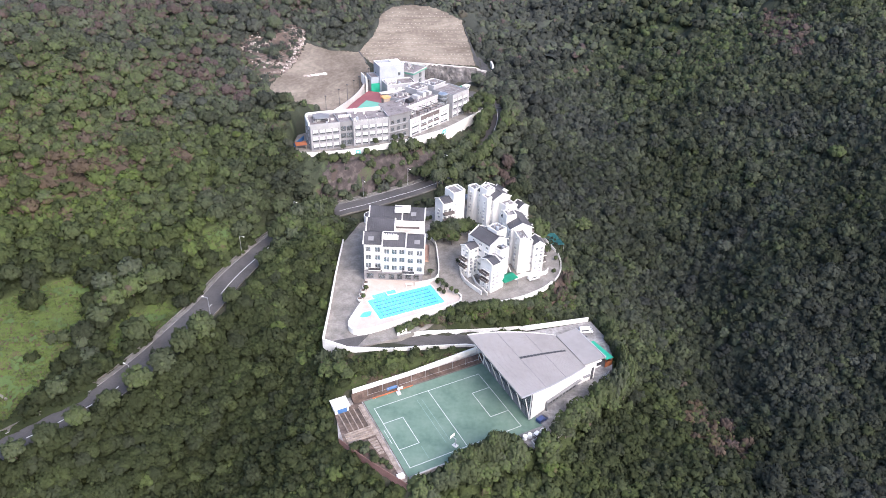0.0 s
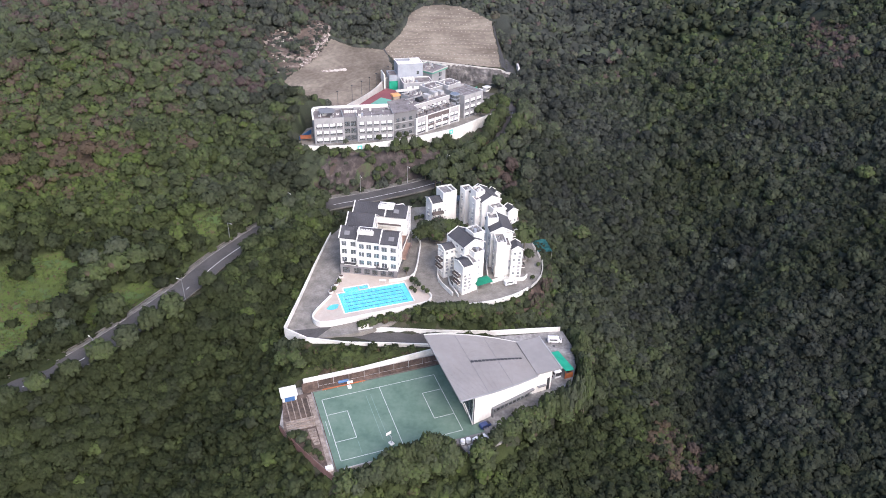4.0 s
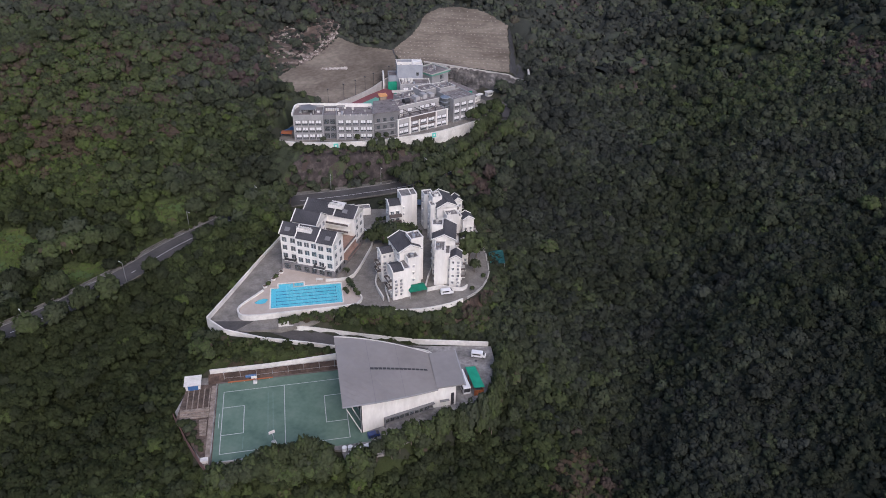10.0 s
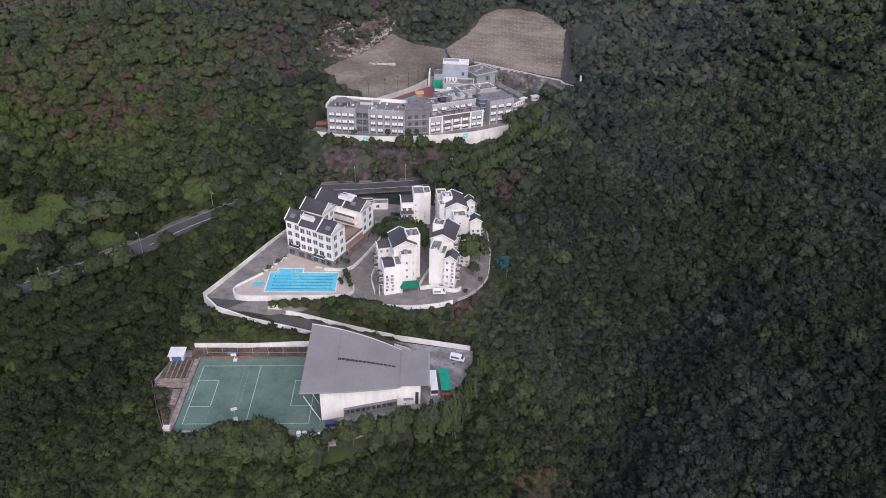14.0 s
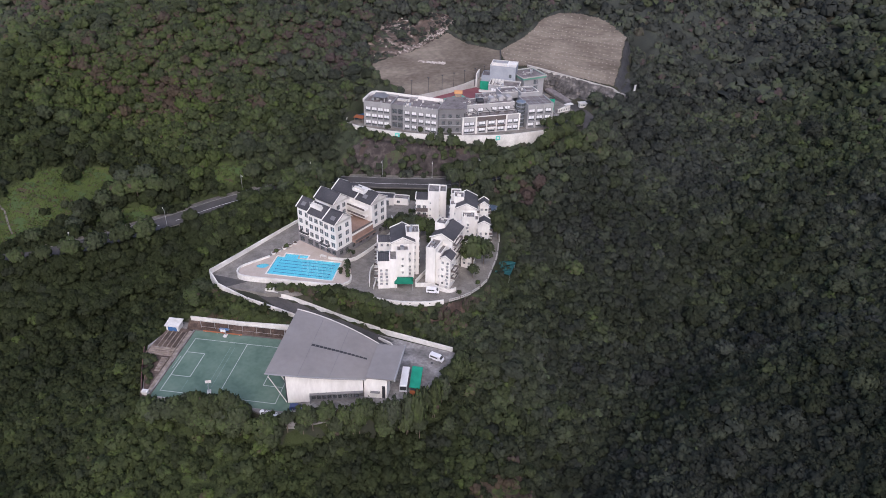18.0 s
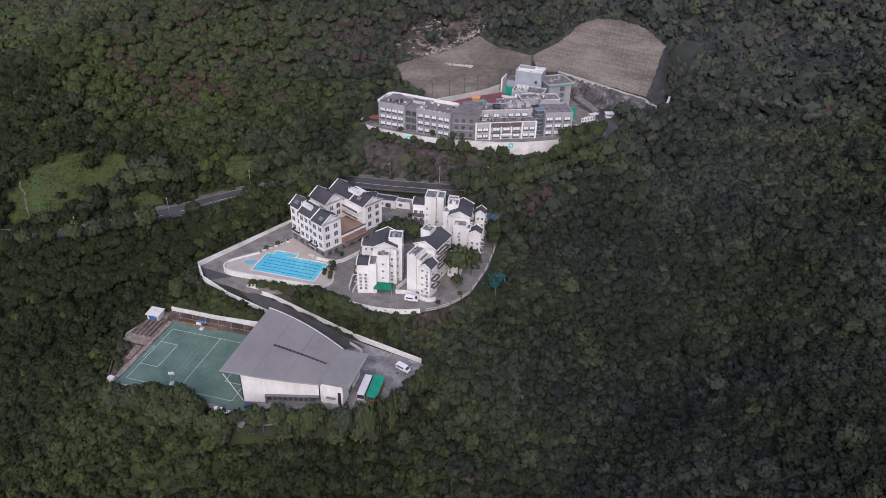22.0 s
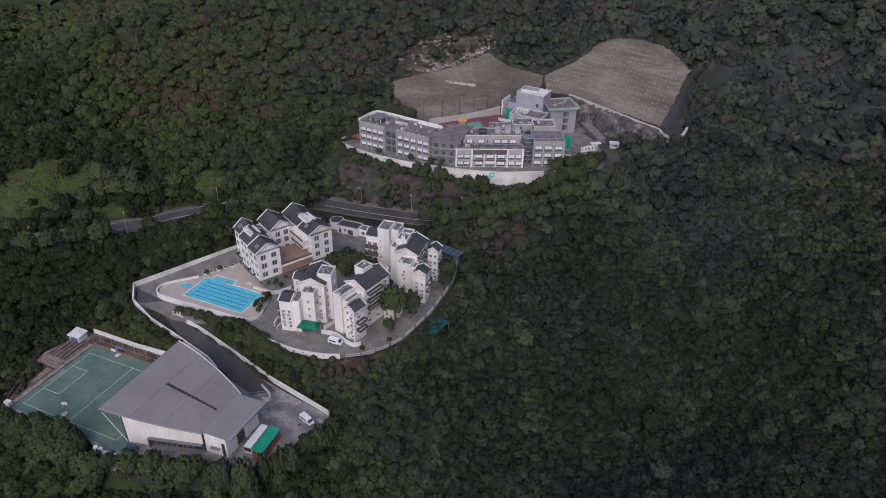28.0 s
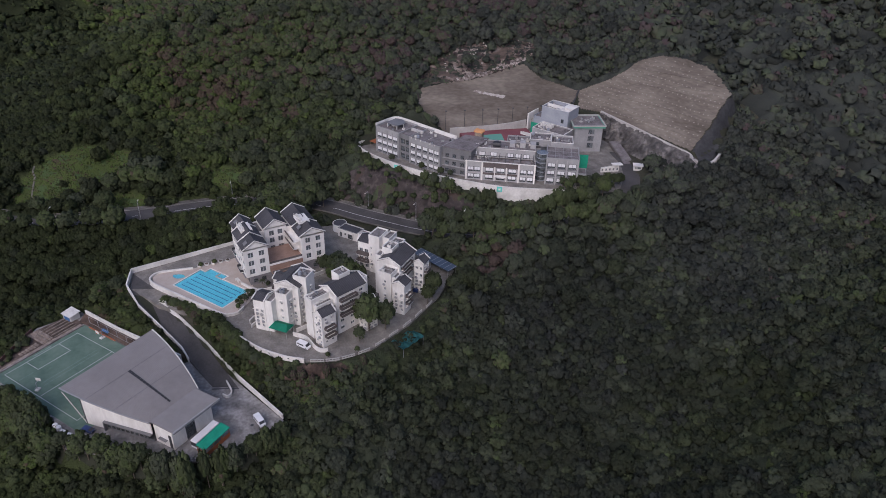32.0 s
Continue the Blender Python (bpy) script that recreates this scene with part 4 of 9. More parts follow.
def facade(bm, origin, along, width, z0, z1, openings, depth=0.3):
    """One wall face, outward to the right of its run, with openings cut through: (centre, sill, w, h)."""
    a, o = Vector(along).normalized(), Vector(origin)
    inward = Vector((-a.y, a.x, 0))
    xs_ = sorted({0.0, width, *[c + s * w / 2 for c, z, w, h in openings for s in (-1, 1)]})
    zs_ = sorted({z0, z1, *[z for c, z, w, h in openings], *[z + h for c, z, w, h in openings]})
    P = lambda x, z, d=0.0: bm.verts.new(o + a * x + inward * d + Vector((0, 0, z)))
    for x0, x1 in zip(xs_, xs_[1:]):
        for q0, q1 in zip(zs_, zs_[1:]):
            mx, mz = (x0 + x1) / 2, (q0 + q1) / 2
            if any(abs(mx - c) < w / 2 and z < mz < z + h for c, z, w, h in openings):
                continue
            bm.faces.new((P(x0, q0), P(x1, q0), P(x1, q1), P(x0, q1)))
    for c, z, w, h in openings:
        x0, x1, q0, q1 = c - w / 2, c + w / 2, z, z + h
        for (ax, az), (bx, bz) in (((x0, q0), (x0, q1)), ((x0, q1), (x1, q1)), ((x1, q1), (x1, q0)), ((x1, q0), (x0, q0))):
            bm.faces.new((P(ax, az), P(bx, bz), P(bx, bz, depth), P(ax, az, depth)))


def block(parent, x0, x1, y0, y1, z0, z1, mat, wins=None, style="plain", roof=ROOF_DECK, parapet=0.5, name="outer_wall", cap=None):
    """A storeyed block. wins: per side (s, e, n, w) a list of (along, sill, width, height)."""
    wins = wins or {}
    bm = bmesh.new()
    sides = {"s": ((x0, y0, 0), (1, 0, 0), x1 - x0, 0), "e": ((x1, y0, 0), (0, 1, 0), y1 - y0, 90), "n": ((x1, y1, 0), (-1, 0, 0), x1 - x0, 180), "w": ((x0, y1, 0), (0, -1, 0), y1 - y0, 270)}
    for k, (o, a, w, turn) in sides.items():
        ops = wins.get(k, [])
        facade(bm, o, a, w, z0, z1, ops)
    t = [bm.verts.new(q) for q in ((x0, y0, z0), (x1, y0, z0), (x1, y1, z0), (x0, y1, z0))]
    bm.faces.new(t[::-1])
    if roof is not None and parapet:
        # the parapet's inner faces and its top
        ring = [(x0, y0), (x1, y0), (x1, y1), (x0, y1)]
        i_ = 0.22
        inn = [(x0 + i_, y0 + i_), (x1 - i_, y0 + i_), (x1 - i_, y1 - i_), (x0 + i_, y1 - i_)]
        for k in range(4):
            j = (k + 1) % 4
            p = [(*ring[k], z1), (*ring[j], z1), (*inn[j], z1), (*inn[k], z1)]
            bm.faces.new([bm.verts.new(q) for q in p])
            p = [(*inn[k], z1), (*inn[j], z1), (*inn[j], z1 - parapet - 0.1), (*inn[k], z1 - parapet - 0.1)]
            bm.faces.new([bm.verts.new(q) for q in p])
    me = bpy.data.meshes.new(name)
    bm.to_mesh(me)
    bm.free()
    me.materials.append(mat)
    wall = part(name, me, None, parent)
    if roof is not None:
        part("roof_deck", box(x0 + 0.2, x1 - 0.2, y0 + 0.2, y1 - 0.2, z1 - parapet - 0.25, z1 - parapet), roof, parent)
    if cap is not None and parapet:
        b = bmesh.new()
        for q in ((x0 - 0.06, x1 + 0.06, y0 - 0.06, y0 + 0.28), (x0 - 0.06, x1 + 0.06, y1 - 0.28, y1 + 0.06), (x0 - 0.06, x0 + 0.28, y0 + 0.28, y1 - 0.28), (x1 - 0.28, x1 + 0.06, y0 + 0.28, y1 - 0.28)):
            add_box(b, *q, z1 + 0.002, z1 + 0.1)
        part("parapet_cap", b, cap, parent)
    for k, (o, a, w, turn) in sides.items():
        for c, z, ww, hh in wins.get(k, []):
            window(parent, Matrix.Translation((o[0] + a[0] * c, o[1] + a[1] * c, z)) @ Matrix.Rotation(radians(turn), 4, "Z"), ww, hh, style)
    return wall


def gable(parent, x0, x1, y0, y1, ze, zr, axis="y", over=0.35, verge=True, mat=None, wall=WHITE, caps=(True, True)):
    """A pitched roof of two slabs with ridge and verge trims, and its gable walls."""
    if axis == "x":
        turn = Matrix.Translation((0, 0, 0)) @ Matrix(((0, 1, 0, 0), (1, 0, 0, 0), (0, 0, 1, 0), (0, 0, 0, 1)))
        x0, x1, y0, y1 = y0, y1, x0, x1
    else:
        turn = Matrix()
    mid, hw = (x0 + x1) / 2, (x1 - x0) / 2
    slope = (zr - ze) / hw
    for s in (-1, 1):
        bm = bmesh.new()
        e = mid + s * (hw + over)
        prof = [(mid, zr), (e, ze - slope * over), (e, ze - slope * over + 0.22), (mid, zr + 0.22)]
        a = [bm.verts.new(turn @ Vector((x, y0 - over, z))) for x, z in prof]
        b = [bm.verts.new(turn @ Vector((x, y1 + over, z))) for x, z in prof]
        bm.faces.new(a)
        bm.faces.new(b[::-1])
        for k in range(4):
            bm.faces.new((a[k], b[k], b[(k + 1) % 4], a[(k + 1) % 4]))
        part("roof_slope", bm, mat or SLATE, parent)
        ribs = bmesh.new()
        for k in range(int((y1 - y0) / 0.7)):
            y = y0 + 0.35 + k * 0.7
            q = [bm_.verts.new(turn @ Vector(c)) for bm_ in (ribs,) for c in ((mid, y - 0.07, zr + 0.22), (e, y - 0.07, ze - slope * over + 0.22), (e, y + 0.07, ze - slope * over + 0.22), (mid, y + 0.07, zr + 0.22), (mid, y, zr + 0.31), (e, y, ze - slope * over + 0.31))]
            ribs.faces.new((q[0], q[1], q[5], q[4]))
            ribs.faces.new((q[3], q[4], q[5], q[2]))
        part("tile_ribs", ribs, mat or SLATE, parent)
        if verge:
            for ya in [y for y, c in zip((y0 - over, y1 + over - 0.3), caps) if c]:
                bm = bmesh.new()
                prof2 = [(mid, zr + 0.1), (e + s * 0.1, ze - slope * over + 0.08), (e + s * 0.1, ze - slope * over + 0.42), (mid, zr + 0.45)]
                a = [bm.verts.new(turn @ Vector((x, ya - 0.05, z))) for x, z in prof2]
                b = [bm.verts.new(turn @ Vector((x, ya + 0.3, z))) for x, z in prof2]
                bm.faces.new(a)
                bm.faces.new(b[::-1])
                for k in range(4):
                    bm.faces.new((a[k], b[k], b[(k + 1) % 4], a[(k + 1) % 4]))
                part("verge", bm, wall, parent)
    bm = bmesh.new()
    vs = [turn @ Vector(q) for q in ((mid - 0.14, y0 - over, zr + 0.16), (mid + 0.14, y0 - over, zr + 0.16), (mid + 0.14, y1 + over, zr + 0.16), (mid - 0.14, y1 + over, zr + 0.16))]
    lo = [bm.verts.new(v) for v in vs]
    hi = [bm.verts.new(v + Vector((0, 0, 0.2))) for v in vs]
    bm.faces.new(hi)
    for k in range(4):
        bm.faces.new((lo[k], lo[(k + 1) % 4], hi[(k + 1) % 4], hi[k]))
    part("ridge_cap", bm, mat or SLATE, parent)
    for y, d in ((y0, 1), (y1, -1)):
        bm = bmesh.new()
        a = [bm.verts.new(turn @ Vector(q)) for q in ((x0, y, ze - 0.4), (x1, y, ze - 0.4), (x1, y, ze), (mid, y, zr), (x0, y, ze))]
        b = [bm.verts.new(turn @ Vector(q)) for q in ((x0, y + d * 0.25, ze - 0.4), (x1, y + d * 0.25, ze - 0.4), (x1, y + d * 0.25, ze), (mid, y + d * 0.25, zr), (x0, y + d * 0.25, ze))]
        bm.faces.new(a)
        bm.faces.new(b[::-1])
        for k in range(5):
            bm.faces.new((a[k], a[(k + 1) % 5], b[(k + 1) % 5], b[k]))
        part("gable_wall", bm, wall, parent)


def balcony(parent, x0, x1, y0, y1, z, rail=BRICK_RAIL, slab_mat=WHITE, open_side=None, high=1.0):
    part("balcony_slab", box(x0, x1, y0, y1, z - 0.25, z), slab_mat, parent)
    b = bmesh.new()
    t = 0.08
    for k, q in {"s": (x0, x1, y0, y0 + t), "n": (x0, x1, y1 - t, y1), "w": (x0, x0 + t, y0 + t, y1 - t), "e": (x1 - t, x1, y0 + t, y1 - t)}.items():
        if k != open_side:
            add_box(b, *q, z, z + high)
    part("balcony_rail", b, rail, parent)


def rows_of(cols, sills, w, h):
    return [(c, z, w, h) for z in sills for c in cols]


# ---- sports hall ----
hall = thing("sports_hall", Matrix(), "white sports hall with a sweeping grey metal roof", "building")
HA, HB, HC, HD = Vector((8.9, 181.8)), Vector((24.3, 153.5)), Vector((46.6, 173.4)), Vector((38.9, 188.6))


def hall_point(u, v, lift=0.0):
    """u from the court side to the far end, v from the north edge to the south edge; both edges bow outwards."""
    a, b = HA.lerp(HD, u), HB.lerp(HC, u)
    bow = 4 * u * (1 - u)
    p = a.lerp(b, v) + (b - a).normalized() * bow * (1.3 * v - 0.9 * (1 - v)) * 1.0
    z = 12.9 - 4.1 * u ** 1.15 + 0.5 * bow
    return Vector((p.x, p.y, z + lift))


bm = bmesh.new()
NU, NV = 24, 8
top = [[bm.verts.new(hall_point(i / NU, j / NV)) for j in range(NV + 1)] for i in range(NU + 1)]
low = [[bm.verts.new(hall_point(i / NU, j / NV, -0.45)) for j in range(NV + 1)] for i in range(NU + 1)]
for g, flip in ((top, 0), (low, 1)):
    for i in range(NU):
        for j in range(NV):
            bm.faces.new((g[i][j], g[i + 1][j], g[i + 1][j + 1], g[i][j + 1]))
for i in range(NU):
    bm.faces.new((top[i][0], top[i + 1][0], low[i + 1][0], low[i][0]))
    bm.faces.new((top[i][NV], top[i + 1][NV], low[i + 1][NV], low[i][NV]))
for j in range(NV):
    bm.faces.new((top[0][j], top[0][j + 1], low[0][j + 1], low[0][j]))
    bm.faces.new((top[NU][j], top[NU][j + 1], low[NU][j + 1], low[NU][j]))
part("roof", bm, METAL_ROOF, hall, "broad grey metal roof sheet")


def roof_band(name, u0, u1, v0, v1, mat, lift=0.08, steps=16, label=""):
    b = bmesh.new()
    rows_ = []
    for i in range(steps + 1):
        u, t = u0 + (u1 - u0) * i / steps, i / steps
        rows_.append([b.verts.new(hall_point(u, v, l)) for v, l in ((v0, -0.05), (v0, lift), (v1, lift), (v1, -0.05))])
    for r, s in zip(rows_, rows_[1:]):
        for k in range(4):
            b.faces.new((r[k], r[(k + 1) % 4], s[(k + 1) % 4], s[k]))
    b.faces.new(rows_[0])
    b.faces.new(rows_[-1][::-1])
    return part(name, b, mat, hall, label)


for k in range(14):
    u = 0.33 + 0.61 * k / 14
    roof_band("skylight", u, u + 0.61 / 14 * 0.86, 0.475, 0.505, DARK, 0.12, 2, "dark skylight panel" if k == 0 else "")
for u in (0.33, 0.64):
    b = bmesh.new()
    vs = [[b.verts.new(hall_point(u + du, v / 12, l)) for du, l in ((-0.002, 0.0), (-0.002, 0.09), (0.002, 0.09), (0.002, 0.0))] for v in range(13)]
    for r, s in zip(vs, vs[1:]):
        for k in range(4):
            b.faces.new((r[k], r[(k + 1) % 4], s[(k + 1) % 4], s[k]))
    part("roof_joint", b, ROOF_SEAM, hall)
seams = bmesh.new()
for k in range(1, 60):
    v = k / 60
    pts_ = [hall_point(i / 12, v) for i in range(13)]
    d = (hall_point(0.5, min(1, v + 0.01)) - hall_point(0.5, v)).normalized() * 0.025
    for p, q in zip(pts_, pts_[1:]):
        a = [seams.verts.new(r) for r in (p - d, q - d, q - d + Vector((0, 0, 0.05)), p - d + Vector((0, 0, 0.05)))]
        c = [seams.verts.new(r) for r in (p + d, q + d, q + d + Vector((0, 0, 0.05)), p + d + Vector((0, 0, 0.05)))]
        seams.faces.new((a[3], a[2], c[2], c[3]))
        seams.faces.new((a[0], a[1], a[2], a[3]))
        seams.faces.new((c[0], c[3], c[2], c[1]))
part("roof_ribbing", seams, METAL_ROOF, hall)
roof_band("gutter", 0.0, 1.0, -0.012, 0.0, WALL_PAINT, 0.16)
roof_band("gutter", 0.0, 1.0, 1.0, 1.012, PALE_GREY, 0.16)

# walls under the curved roof: south wall white, with a recessed window band; west wall glazed
HS0, HS1, HN0, HN1 = Vector((28.0, 157.6)), Vector((45.3, 173.4)), Vector((14.6, 183.2)), Vector((38.2, 187.4))


def roof_over(p):
    d = HD - HA
    return 12.7 - 4.1 * max(0.0, min(1.0, (p - HA.lerp(HB, 0.5)).dot((HD.lerp(HC, 0.5) - HA.lerp(HB, 0.5)).normalized()) / (HD.lerp(HC, 0.5) - HA.lerp(HB, 0.5)).length)) ** 1.15


def tall_wall(name, a, b, thick, z0, mat, top=None, n_=14, label=""):
    bm_ = bmesh.new()
    nrm = Vector((-(b - a).y, (b - a).x)).normalized() * thick
    rws = []
    for i in range(n_ + 1):
        p = a.lerp(b, i / n_)
        zt = roof_over(p) - 0.1 if top is None else top
        rws.append([bm_.verts.new((q.x, q.y, z)) for q, z in ((p, z0), (p, zt), (p + nrm, zt), (p + nrm, z0))])
    for r, s in zip(rws, rws[1:]):
        for k in range(4):
            bm_.faces.new((r[k], r[(k + 1) % 4], s[(k + 1) % 4], s[k]))
    bm_.faces.new(rws[0])
    bm_.faces.new(rws[-1][::-1])
    return part(name, bm_, mat, hall, label)


S_SPLIT = HS0.lerp(HS1, 0.3)
tall_wall("south_wall", HS0, S_SPLIT, 0.4, 0, WHITE)
tall_wall("south_wall", S_SPLIT, HS1, 0.4, 3.4, WHITE)
south = HS1 - HS0
sdir = south.normalized()
sn = Vector((sdir.y, -sdir.x))
part("window_hood", prism([tuple(S_SPLIT + sn * 0.9), tuple(HS1 + sn * 0.9), tuple(HS1), tuple(S_SPLIT)], 3.2, 3.5), GREY_TILE, hall)
part("window_hood", prism([tuple(S_SPLIT + sn * 0.9), tuple(S_SPLIT + sdir * 0.35 + sn * 0.9), tuple(S_SPLIT + sdir * 0.35), tuple(S_SPLIT)], 0.0, 3.2), GREY_TILE, hall)
tall_wall("plinth", S_SPLIT - sn * 0.1, HS1 - sn * 0.1, 0.3, 0, GREY_TILE, 0.9, 2)
L_ = (HS1 - S_SPLIT).length
wm = Matrix(((sdir.x, -sn.x, 0, S_SPLIT.x), (sdir.y, -sn.y, 0, S_SPLIT.y), (0, 0, 1, 0), (0, 0, 0, 1)))
for k in range(9):
    window(hall, wm @ Matrix.Translation((1.4 + k * (L_ - 2) / 9, 0.0, 0.9)), 1.55, 2.2, "dark")
    part("mullion", box(-0.18, 0.18, 0.02, 0.4, 0.9, 3.3), GREY_TILE, hall, at=wm @ Matrix.Translation((0.35 + k * (L_ - 2) / 9, 0, 0)))
tall_wall("north_wall", HN1, HN0, 0.4, 0, WHITE)
# glazed court side
wd = (HS0 - HN0).normalized()
wn_ = Vector((wd.y, -wd.x))
wlen = (HS0 - HN0).length
gm_ = Matrix(((wd.x, -wn_.x, 0, HN0.x), (wd.y, -wn_.y, 0, HN0.y), (0, 0, 1, 0), (0, 0, 0, 1)))
for k in range(12):
    part("glass_panel", box(k * wlen / 12 + 0.08, (k + 1) * wlen / 12 - 0.08, 0.1, 0.14, 3.2, 11.6), GLASS, hall, at=gm_)
    part("glazing_post", box(k * wlen / 12 - 0.08, k * wlen / 12 + 0.08, 0, 0.3, 0, 11.7), DARK, hall, at=gm_)
part("glazing_post", box(wlen - 0.08, wlen + 0.08, 0, 0.3, 0, 11.7), DARK, hall, at=gm_)
for z in (3.0, 6.0, 9.0):
    part("transom", box(0, wlen, 0.02, 0.2, z, z + 0.15), DARK, hall, at=gm_)
part("court_wall_base", box(0, wlen, 0.05, 0.35, 0, 3.0), GREY_TILE, hall, at=gm_)
for k in range(7):
    p0 = HN0.lerp(HS0, k / 6)
    p1 = HA.lerp(HB, k / 6) + (HD - HA).normalized() * 1.2
    d = Vector((p1.x - p0.x, p1.y - p0.y, 11.7))
    st = cylinder(0.14, 0.14, d.length, 8)
    part("roof_strut", st, WALL_PAINT, hall, "white raking strut" if k == 0 else "", at=Matrix.Translation((p0.x, p0.y, 0.4)) @ d.to_track_quat("Z", "Y").to_matrix().to_4x4())
part("floor_slab", prism([tuple(HS0), tuple(HS1), tuple(HN1), tuple(HN0)], -0.1, 0.12), CONCRETE, hall)
# annex
AN = [(38.9, 187.9), (46.2, 192.7), (53.6, 178.3), (46.2, 173.6)]
part("annex_roof", prism(AN[::-1], lambda x, y: 8.75 - 0.045 * (x - 45), lambda x, y: 9.1 - 0.045 * (x - 45)), METAL_ROOF, hall, "lower grey metal roof of the annex")
part("annex_eave", prism([(45.9, 193.0), (46.25, 193.2), (54.0, 178.3), (53.6, 178.1)], 8.3, 9.0), PALE_GREY, hall)
AW = [Vector((44.9, 174.2)), Vector((51.0, 178.0)), Vector((44.3, 190.6)), Vector((38.6, 186.6))]
for k, (a, b) in enumerate(zip(AW, AW[1:] + AW[:1])):
    if k == 1:
        ln = (b - a).length
        tall_wall("annex_wall", a, a.lerp(b, 0.32), 0.35, 0, WHITE, 8.7, 1)
        tall_wall("annex_wall", a.lerp(b, 0.56), b, 0.35, 0, WHITE, 8.7, 1)
        tall_wall("annex_wall", a.lerp(b, 0.32), a.lerp(b, 0.56), 0.35, 7.6, WHITE, 8.7, 1)
        ad = (b - a).normalized()
        am = Matrix(((ad.x, -ad.y, 0, a.lerp(b, 0.44).x), (ad.y, ad.x, 0, a.lerp(b, 0.44).y), (0, 0, 1, 0), (0, 0, 0, 1)))
        for r in range(4):
            window(hall, am @ Matrix.Translation((0, 0, 0.2 + 1.85 * r)), ln * 0.24, 1.8, "dark")
    else:
        tall_wall("annex_wall", a, b, 0.35, 0, WHITE, 8.7, 1)
am = Matrix(((0.848, 0.53, 0, 44.9), (0.53, -0.848, 0, 174.2), (0, 0, 1, 0), (0, 0, 0, 1)))
part("canopy", box(2.0, 5.0, 0.05, 0.9, 2.6, 2.8), GREY_TILE, hall, at=am)
part("door", box(5.6, 6.6, 0.02, 0.1, 0.1, 5.0), DARK, hall, "tall dark glazed doorway", at=am)


# ---- pool ----
PU = Vector((22.1, 11.6, 0)).normalized()
pool_m = Matrix(((PU.x, -PU.y, 0, -20.9), (PU.y, PU.x, 0, 194.4), (0, 0, 1, 8.2), (0, 0, 0, 1)))
deck_poly = [(-28.6, 216.8), (-28.8, 203), (-30.5, 196), (-31.1, 191.3), (-29.7, 188.6), (-25.6, 188.1), (-12, 195.3), (4.3, 204.8), (6.4, 207.2), (6.5, 210), (2, 215.5), (-3, 219.5), (-7, 219.4), (-29, 219.2)]
inv = pool_m.inverted()
L, W = 25.0, 12.3
basin = [(0, 0), (L, 0), (L, W), (11.6, W), (11.6, W + 2.6), (2.6, W + 2.6), (2.6, W), (0, W)]
kid = [(-3.4 + 2.1 * math.cos(a * math.pi / 8), 4.6 + 1.4 * math.sin(a * math.pi / 8)) for a in range(16)]
kid = [(x - 0.2 + (0.9 if y > 4.9 else 0), y + (0.5 if y > 4.9 else 0)) for x, y in kid]


def ring_slab(outer, holes, z0, z1):
    """A slab with holes cut right through, from a filled outline."""
    b = bmesh.new()
    loops = []
    edges = []
    for poly in [outer] + holes:
        vs = [b.verts.new((x, y, z1)) for x, y in poly]
        loops.append(vs)
        edges += [b.edges.new((vs[i], vs[(i + 1) % len(vs)])) for i in range(len(vs))]
    bmesh.ops.triangle_fill(b, edges=edges, use_beauty=True)
    for vs in loops:
        lo = [b.verts.new((v.co.x, v.co.y, z0)) for v in vs]
        for i in range(len(vs)):
            j = (i + 1) % len(vs)
            b.faces.new((vs[i], vs[j], lo[j], lo[i]))
    return b


local_deck = [tuple((inv @ Vector((x, y, 8.2)))[:2]) for x, y in deck_poly]
pool = thing("swimming_pool", pool_m, "bright blue lane pool set in a pale tiled deck", "swimming pool", kind="structure")
part("deck", ring_slab(local_deck, [basin, kid], -0.15, 0.35), DECK, pool, "sandy pink tiled deck")
part("basin_floor", prism(basin, -0.1, 0.04), POOL_TILE, pool)
part("paddling_floor", prism(kid, -0.1, 0.04), POOL_TILE, pool)
for o in (part("water", prism(basin, 0.07, 0.2), WATER, pool), part("paddling_water", prism(kid, 0.07, 0.22), WATER, pool)):
    o.visible_shadow = False
for k in range(5):
    y = 2.05 + k * 2.05
    part("lane_line", box(2.0, 23.0, y - 0.15, y + 0.15, 0.03, 0.047), POOL_LINE, pool, "dark lane marking" if k == 0 else "")
    for x in (2.0, 23.0):
        part("lane_end", box(x - 0.11, x + 0.11, y - 0.5, y + 0.5, 0.03, 0.048), POOL_LINE, pool)
part("divider", box(7.9, 8.25, W - 0.1, W + 2.6, -0.2, 0.4), DECK, pool)
part("divider", box(8.25, 11.6, W - 0.05, W + 0.25, -0.2, 0.4), DECK, pool)
cop = bmesh.new()
for i in range(8):
    a, b2 = Vector(basin[i]), Vector(basin[(i + 1) % 8])
    d = (b2 - a).normalized()
    nn = Vector((d.y, -d.x))
    q = [a - d * 0.25, b2 + d * 0.25, b2 + d * 0.25 + nn * 0.45, a - d * 0.25 + nn * 0.45]
    vs = [cop.verts.new((p.x, p.y, z)) for z in (0.352, 0.40) for p in q]
    for f in ((4, 5, 6, 7), (0, 1, 5, 4), (1, 2, 6, 5), (2, 3, 7, 6), (3, 0, 4, 7)):
        cop.faces.new([vs[k] for k in f])
part("pool_coping", cop, WALL_PAINT, pool, "white coping stones")
for k in range(5):
    s = thing("planter", Matrix.Translation((-28.2 - 0.25 * k, 216.0 - 2.6 * k, 8.2)), "rounded white planter with dry soil along the deck", "planter", "planters along the deck")
    part("tub", cylinder(0.75, 0.9, 1.0, 14), WALL_PAINT, s)
    part("soil", cylinder(0.75, 0.75, 0.05, 14, 0.97), SOIL, s)
